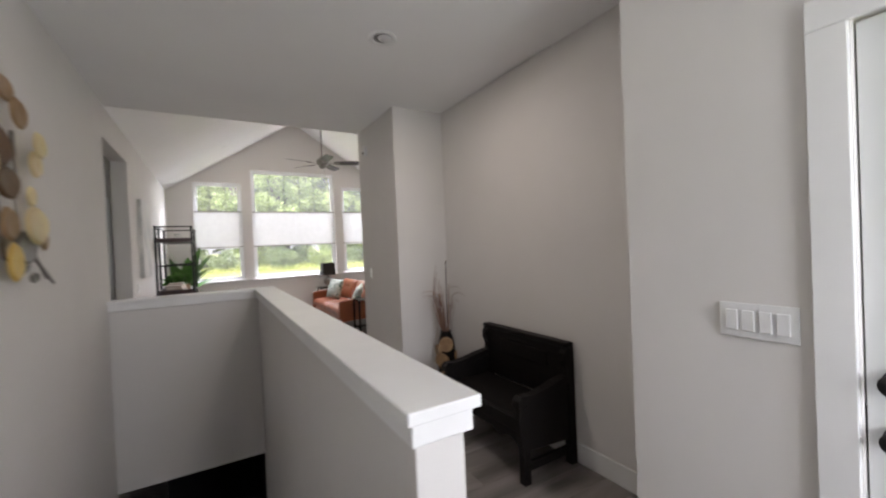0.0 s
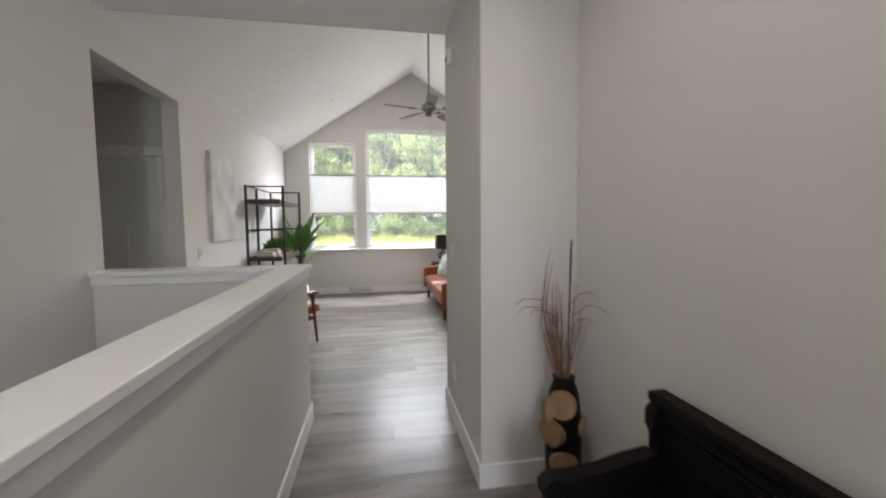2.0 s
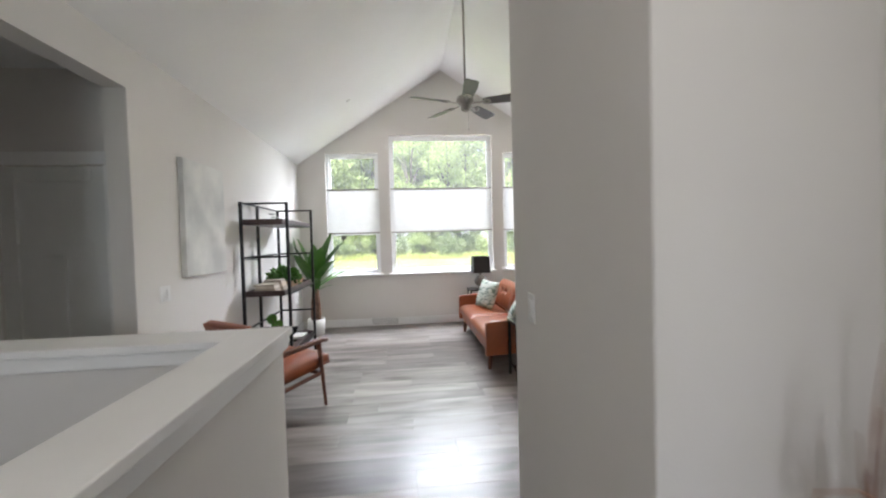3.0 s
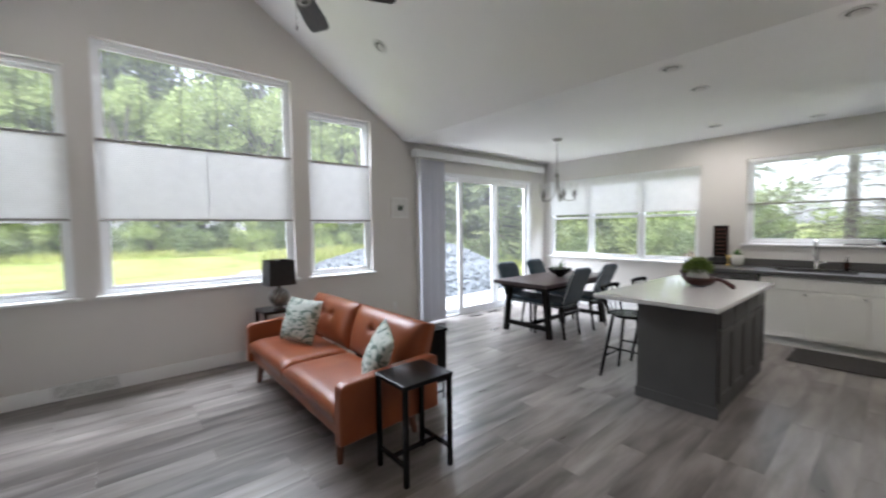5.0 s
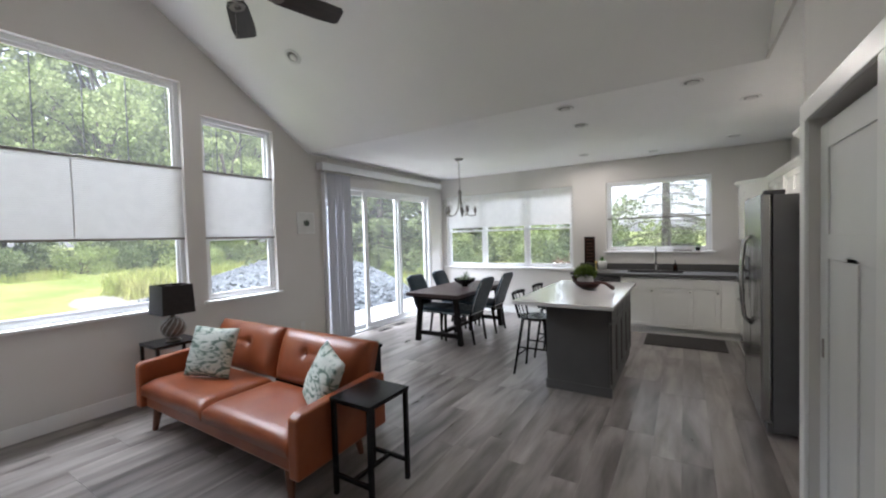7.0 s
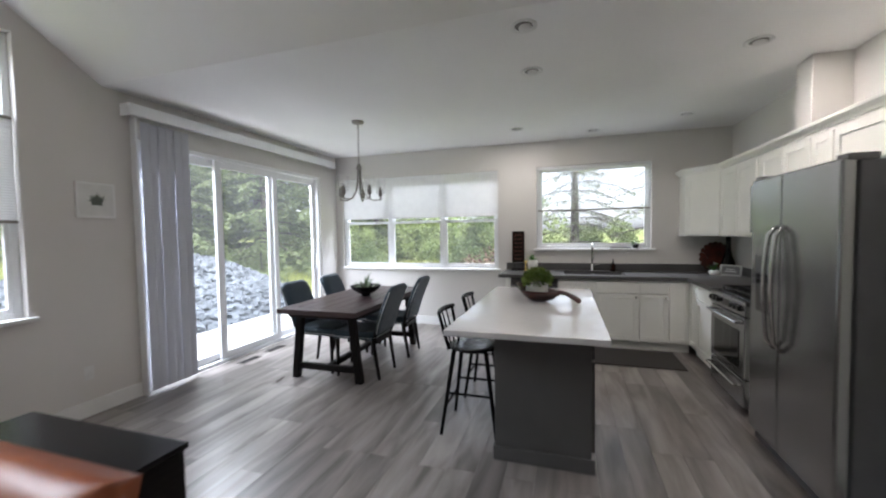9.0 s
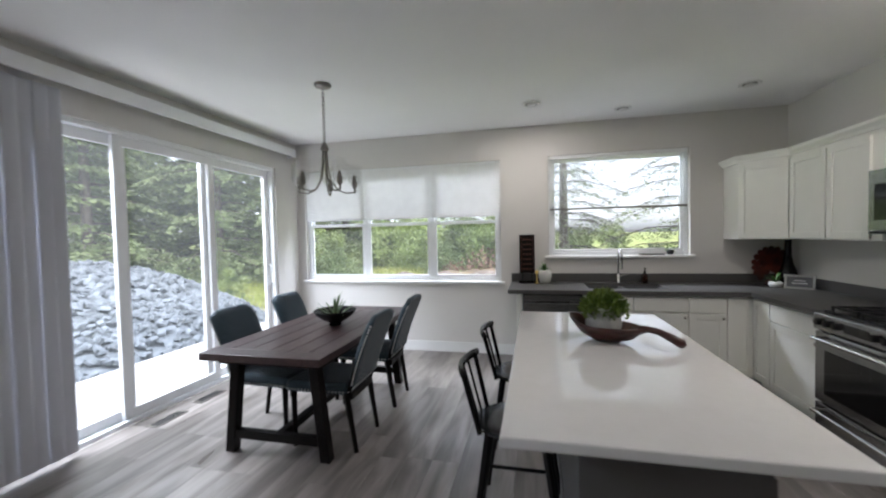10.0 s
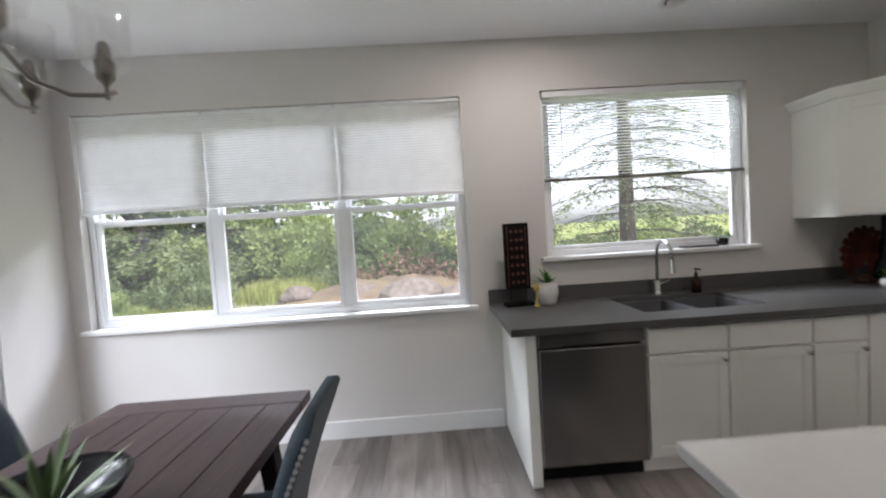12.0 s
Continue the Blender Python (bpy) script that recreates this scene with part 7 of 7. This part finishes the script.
def let_light_through(m, amount=0.4):
    """Leaves glow when the light is behind them."""
    nt = m.node_tree
    b, o = nt.nodes["Principled BSDF"], nt.nodes["Material Output"]
    t = nt.nodes.new("ShaderNodeBsdfTranslucent")
    nt.links.new(b.inputs["Base Color"].links[0].from_socket, t.inputs[0])
    mx = nt.nodes.new("ShaderNodeMixShader")
    mx.inputs[0].default_value = amount
    nt.links.new(b.outputs[0], mx.inputs[1])
    nt.links.new(t.outputs[0], mx.inputs[2])
    nt.links.new(mx.outputs[0], o.inputs[0])


for m in (NEEDLE, BROAD, BUSH, WEED):
    let_light_through(m)


def leaf_mesh(name, centres, dirs, sizes, material, rng, aspect=0.45):
    """Many small kinked leaves as one mesh, from arrays."""
    n = len(centres)
    d = dirs / np.linalg.norm(dirs, axis=1)[:, None]
    r = rng.normal(size=(n, 3))
    s = np.cross(d, r)
    s /= np.linalg.norm(s, axis=1)[:, None]
    L = sizes[:, None]
    p0, p2 = centres - d * L * 0.5, centres + d * L * 0.5
    p1, p3 = centres + s * L * aspect, centres - s * L * aspect
    v = np.stack([p0, p1, p2, p3], 1).reshape(-1, 3)
    idx = np.arange(n)[:, None] * 4
    f = (idx + np.array([0, 1, 2, 3])).tolist()
    me = bpy.data.meshes.new(name)
    me.from_pydata(v.tolist(), [], f)
    me.materials.append(material)
    return me


def conifer(name, h, r, seed, label, base=0.8, bare=0.0, density=3.4, needle=(0.10, 0.24), trunk=0.015, limbs=(4, 7), twigs=0, step=(0.20, 0.40)):
    """Trunk, drooping limbs and sprays of needles along them."""
    rng = np.random.default_rng(seed)
    e = thing(name, label, "tree", (0, 0, -60))
    rod("trunk", (0, 0, 0), (0, 0, h), trunk * h + 0.02, BARK, e, r1=0.02, seg=10)
    bm = bmesh.new()
    C, D, S = [], [], []
    z = base
    while z < h * 0.97:
        t = z / h
        for k in range(rng.integers(*limbs)):
            a = rng.uniform(0, 2 * np.pi)
            ln = r * (1 - t) ** 0.75 * rng.uniform(0.65, 1.1) + 0.15
            u = np.array([np.cos(a), np.sin(a), 0])
            pts = [np.array([0, 0, z]) + u * ln * q + np.array([0, 0, 0.10 * ln * q - 0.38 * ln * q * q]) for q in (0, 0.35, 0.7, 1.0)]
            tube(bm, [tuple(p) for p in pts], [g * (1.5 if not twigs else 0.8) for g in (0.020 * (1 - t) + 0.007, 0.013 * (1 - t) + 0.005, 0.005, 0.002)], 4)
            for q in rng.uniform(0.2, 0.95, twigs):
                c = np.array([np.interp(q, (0, 0.35, 0.7, 1.0), [p[i] for p in pts]) for i in range(3)])
                sd = np.array([-u[1], u[0], 0]) * rng.choice((-1, 1)) * 0.8 + u * 0.6 + np.array([0, 0, rng.uniform(-0.5, 0.1)])
                tl = 0.30 * ln * (1.15 - q) + 0.08
                tube(bm, [tuple(c), tuple(c + sd * tl * 0.6), tuple(c + sd * tl + np.array([0, 0, -0.06 * tl]))], [0.006, 0.004, 0.002], 3)
            m = int((46 if rng.random() > bare else 5) * density * (0.5 + ln / r))
            q = rng.uniform(0.15, 1.0, m)
            seg = np.array(pts)
            pos = np.stack([np.interp(q, (0, 0.35, 0.7, 1.0), seg[:, i]) for i in range(3)], 1)
            side = np.array([-u[1], u[0], 0])
            off = rng.normal(size=m) * 0.27 * ln * (1.1 - q)
            pos += side * off[:, None] + np.stack([np.zeros(m), np.zeros(m), -np.abs(rng.normal(size=m)) * 0.045 * ln ** 0.5 - 0.25 * np.abs(off) + 0.02], 1)
            C.append(pos)
            D.append(u * 0.6 + side * np.sign(off)[:, None] * 0.8 + rng.normal(size=(m, 3)) * np.array([0.35, 0.35, 0.14]) + np.array([0, 0, -0.25]))
            S.append(rng.uniform(*needle, m))
        z += rng.uniform(*step) * (0.6 + h / 14)
    part("limbs", bm, BARK, e)
    c = new("crown", leaf_mesh("crown", np.concatenate(C), np.concatenate(D), np.concatenate(S), NEEDLE, rng, 0.22))
    c.parent = e
    return e


def leafy_tree(name, h, r, seed, label, material, leaves=13000, size=(0.10, 0.21)):
    """Forked trunk and an uneven crown of clumps with gaps."""
    rng = np.random.default_rng(seed)
    e = thing(name, label, "tree", (0, 0, -60))
    rod("trunk", (0, 0, 0), (0, 0, h * 0.55), 0.02 * h, BARK, e, r1=0.01 * h, seg=9)
    bm = bmesh.new()
    C, D, S = [], [], []
    clumps = 30
    for k in range(clumps):
        a, zz = rng.uniform(0, 2 * np.pi), rng.uniform(0.22, 1.0)
        rad = r * np.sqrt(rng.uniform(0.1, 1)) * (1.05 - 0.75 * abs(zz - 0.5))
        c = np.array([rad * np.cos(a), rad * np.sin(a), h * zz])
        root = (0, 0, h * min(0.52, zz * 0.7))
        mid = tuple((np.array(root) + c) / 2 + np.array([0, 0, 0.08 * h]))
        tube(bm, [root, mid, tuple(c)], [0.008 * h, 0.005 * h, 0.012], 5)
        m = leaves // clumps
        g = rng.normal(size=(m, 3))
        g /= np.linalg.norm(g, axis=1)[:, None]
        rr = r * rng.uniform(0.20, 0.36)
        q = g * rr * rng.uniform(0.45, 1.0, m)[:, None] * np.array([1, 1, 0.75])
        C.append(c + q)
        D.append(g + rng.normal(size=(m, 3)) * 0.7 + np.array([0, 0, -0.2]))
        S.append(rng.uniform(*size, m))
    part("limbs", bm, BARK, e)
    c = new("crown", leaf_mesh("crown", np.concatenate(C), np.concatenate(D), np.concatenate(S), material, rng))
    c.parent = e
    return e


def shrub(name, h, r, seed, label, material, leaves=5000):
    rng = np.random.default_rng(seed)
    e = thing(name, label, "shrub", (0, 0, -60))
    bm = bmesh.new()
    C, D, S = [], [], []
    for k in range(18):
        a = rng.uniform(0, 2 * np.pi)
        rad = r * rng.uniform(0.1, 0.95)
        c = np.array([rad * np.cos(a), rad * np.sin(a), h * rng.uniform(0.15, 0.95) * (1.1 - 0.5 * rad / r)])
        tube(bm, [(0.1 * c[0], 0.1 * c[1], 0), (0.6 * c[0], 0.6 * c[1], 0.6 * c[2]), tuple(c)], [0.02, 0.012, 0.004], 4)
        m = leaves // 18
        g = rng.normal(size=(m, 3))
        g /= np.linalg.norm(g, axis=1)[:, None]
        C.append(c + g * r * 0.32 * rng.uniform(0.3, 1.0, m)[:, None])
        D.append(g + np.array([0, 0, 0.4]) + rng.normal(size=(m, 3)) * 0.5)
        S.append(rng.uniform(0.05, 0.12, m))
    part("branches", bm, BARK, e)
    c = new("foliage", leaf_mesh("foliage", np.concatenate(C), np.concatenate(D), np.concatenate(S), material, rng))
    c.parent = e
    return e


def scatter(models, spots, group):
    """Copies of the models at (x, y, scale); the models themselves take the first places."""
    g = random.Random(len(spots))
    used = set()
    for i, (x, y, s) in enumerate(spots):
        k = i % len(models)
        d = max(0.0, math.hypot(x - 3, y - 6) - 9.5)
        z = -0.40 + min(1.6, 0.05 * d)
        m = pose(x, y, z, 0, 0, g.uniform(0, 360)) @ Matrix.Scale(s, 4)
        if k not in used:
            models[k].matrix_basis = m
            models[k]["group"] = group
            used.add(k)
        else:
            # copies take their own scale from the pose
            src = models[k]
            keep = src.scale.copy()
            src.scale = (1, 1, 1)
            copy_thing(src, m)
            src.scale = keep


leafy = [leafy_tree("leafy_tree", 9.0, 2.9, 1, "tall green leafy tree at the edge of the lawn", BROAD), leafy_tree("leafy_tree", 8.0, 3.1, 2, "broad green leafy tree at the edge of the lawn", BROAD)]
spruce = [conifer("spruce_tree", 10.0, 2.9, 3, "dense dark green spruce beyond the stone heap"), conifer("spruce_tree", 11.0, 3.2, 5, "tall spruce with drooping limbs")]
bushes = [shrub("shrub", 1.8, 1.3, 7, "leafy green shrub beside the lawn", BUSH), shrub("shrub", 1.3, 1.2, 8, "low bright green shrub beside the lawn", BUSH), shrub("shrub", 2.2, 1.4, 9, "tall loose green shrub beside the lawn", BROAD)]
bare_tree = conifer("bare_conifer", 10.0, 2.6, 12, "thinly needled conifer with bare grey limbs outside the kitchen", 1.0, 0.25, 3.6, (0.03, 0.08), 0.016, (5, 8), 14, (0.15, 0.30))

rnd = random.Random(5)
trees = []
for i in range(17):
    trees.append((-18 + i * 2.4 + rnd.uniform(-0.8, 0.8), 32 + rnd.uniform(-2, 2), rnd.uniform(1.0, 1.4)))
trees += [(-20 + i * 3.0 + rnd.uniform(-1, 1), 39 + rnd.uniform(-2, 2), rnd.uniform(1.6, 2.1)) for i in range(15)]
trees += [(18.5, 24, 1.0), (21, 18, 0.9)]
scatter(leafy, trees, "trees along the lawn")
scatter(spruce, [(11.6, 18.2, 1.0), (14.4, 16.2, 1.0), (13.4, 20.6, 1.15), (16.6, 18.6, 1.1), (15.9, 14.0, 0.95), (17.8, 13.0, 0.95), (18.6, 20.5, 1.1), (20, 12, 1.0), (24, 9.0, 0.9), (12.4, 14.6, 0.24), (16.5, 23.5, 1.2), (3.5, 38, 1.3), (-6, 38, 1.3)], "spruce trees")
spots = [(-15 + i * 1.55 + rnd.uniform(-0.5, 0.5), 28.0 + rnd.uniform(-1.0, 1.5), rnd.uniform(0.8, 1.5)) for i in range(20)]
spots += [(15.0 + rnd.uniform(-1.2, 2.5), 4.0 + i * 0.95 + rnd.uniform(-0.3, 0.3), rnd.uniform(0.55, 0.95)) for i in range(13)]
spots += [(6.4 + i * 1.15, 20.6 + rnd.uniform(-0.5, 0.5) - 0.28 * i, rnd.uniform(0.55, 0.85)) for i in range(7)]
spots += [(11.6, 13.2, 0.35), (12.3, 13.9, 0.4), (11.9, 15.2, 0.5), (13.2, 14.9, 0.6), (12.9, 12.6, 0.4), (13.9, 13.4, 0.55), (12.6, 16.2, 0.7)]
spots += [(14.5 + rnd.uniform(0, 2), -4 + i * 1.2, rnd.uniform(0.8, 1.15)) for i in range(9)]
spots += [(17 + rnd.uniform(0, 3), 6 + i * 1.3, rnd.uniform(0.9, 1.6)) for i in range(7)]
scatter(bushes, spots, "shrubs round the lawn")
scatter([bare_tree], [(12.6, 1.93, 1.0), (14.5, 4.45, 0.9)], "conifers outside the kitchen")

# rough grass: along the lawn's edge and outside the kitchen
rng = np.random.default_rng(3)
cs = []
for x0, x1, y0, y1, n in ((-16, 6, 25.5, 28, 9000), (5.2, 12.0, 18.2, 20.4, 9000), (10.8, 14.2, 11.4, 15.6, 7000), (10.4, 12.6, 8.0, 10.9, 6000), (11.0, 15, -8, 3.2, 22000), (14.6, 16, 3, 11, 9000)):
    cs.append(np.stack([rng.uniform(x0, x1, n), rng.uniform(y0, y1, n), np.zeros(n)], 1))
cs = np.concatenate(cs)
hgt = rng.uniform(0.12, 0.42, len(cs)) * np.where(cs[:, 1] > 21.5, 1.3, np.where(cs[:, 0] > 10, np.where(cs[:, 1] < 3.2, 3.4, np.where(cs[:, 1] > 11.2, 1.1, 1.8)), np.where(cs[:, 1] > 18, 2.6, 0.35)))
dd_ = np.maximum(0, np.hypot(cs[:, 0] - 3, cs[:, 1] - 6) - 9.5)
cs[:, 2] = -0.32 + np.minimum(1.6, 0.05 * dd_) + hgt * 0.4
gdir = rng.normal(size=(len(cs), 3)) * 0.3 + np.array([0, 0, 1])
gr = new("rough_grass", leaf_mesh("rough_grass", cs, gdir, hgt, WEED, rng, 0.02))
tagged(gr, "tall rough grass along the edge of the lawn", "grass", kind="stuff")

brush = [shrub("dead_brush", 1.5, 1.1, 15, "tangle of dead brown branches on the soil bank", DRYLEAF, 900), shrub("dead_brush", 1.2, 1.0, 16, "low dead brown brush on the soil bank", DRYLEAF, 700)]
scatter(brush, [(13.0, 5.9, 1.0), (13.4, 7.3, 0.9), (12.8, 4.9, 0.9), (13.8, 6.4, 1.2)], "dead brush on the bank")
# bank of bare soil and boulders past the dining windows
bm = bmesh.new()
bmesh.ops.create_grid(bm, x_segments=24, y_segments=30, size=1)
for v in bm.verts:
    r = math.hypot(v.co.x, v.co.y)
    v.co = Vector((12.6 + v.co.x * 2.0, 6.6 + v.co.y * 4.2, -0.5 + 1.1 * max(0.0, 1 - r * r) + 0.12 * noise.noise(Vector((v.co.x * 4, v.co.y * 7, 2)))))
tagged(part("soil_bank", bm, SOILTAN, smooth=True), "low bank of tan soil outside the dining windows", "soil bank", kind="structure")
BOULDER = mat("brown_boulder", (0.075, 0.055, 0.045), 0.85, second=(0.13, 0.105, 0.085), scale=4, detail=6, bump=0.5, bump_scale=15)
for x, y, s in ((11.6, 6.3, 0.55), (12.2, 7.4, 0.40), (11.4, 5.5, 0.32), (12.4, 8.6, 0.34), (11.9, 4.6, 0.40)):
    bm = bmesh.new()
    bmesh.ops.create_icosphere(bm, subdivisions=3, radius=1.0)
    for v in bm.verts:
        v.co *= 1 + 0.3 * noise.noise(v.co * 1.3 + Vector((x, y, 0)))
        v.co.z *= 0.62
    o = part("boulder", bm, BOULDER, smooth=False)
    o.matrix_basis = Matrix.Translation((x, y, 0.36)) @ Matrix.Scale(s, 4)
    tagged(o, "brown boulder on the soil bank", "boulder", "boulders")


# ---- floor planks ----
def planks(areas, length=1.22, width=0.18):
    """Boards along x in staggered rows, each an object on a shared mesh, cut boards on their own."""
    made = {}
    def mesh_for(l, w):
        key = (round(l, 3), round(w, 3))
        if key not in made:
            bm = bmesh.new()
            box(bm, -l / 2 + 0.0003, -w / 2 + 0.0003, -0.008, l / 2 - 0.0003, w / 2 - 0.0003, 0.0)
            top = [e for e in bm.edges if all(v.co.z > -0.001 for v in e.verts)]
            bmesh.ops.bevel(bm, geom=top, offset=0.0007, segments=1, affect="EDGES")
            me = bpy.data.meshes.new("plank")
            bm.to_mesh(me)
            bm.free()
            me.materials.append(PLANK)
            made[key] = me
        return made[key]
    rnd = random.Random(9)
    for x0, x1, y0, y1 in areas:
        y = y0
        while y < y1 - 0.01:
            w = min(width, y1 - y)
            x = x0 - rnd.choice((0.0, 0.3, 0.55, 0.8, 1.0)) * length * 0.98
            while x < x1 - 0.005:
                a, b = max(x, x0), min(x + length, x1)
                if b - a > 0.01:
                    o = new("plank", mesh_for(b - a, w))
                    o.parent = floor
                    o.location = ((a + b) / 2, y + w / 2, 0)
                x += length
            y += width


planks([(XL, XR, YF, YG), (0.335, NX, -2.4, YF), (2.95, XR, YS, YF), (XL, 0.335, -2.4, -0.15), (XL - 2.8, XL, 3.27, 4.61)])
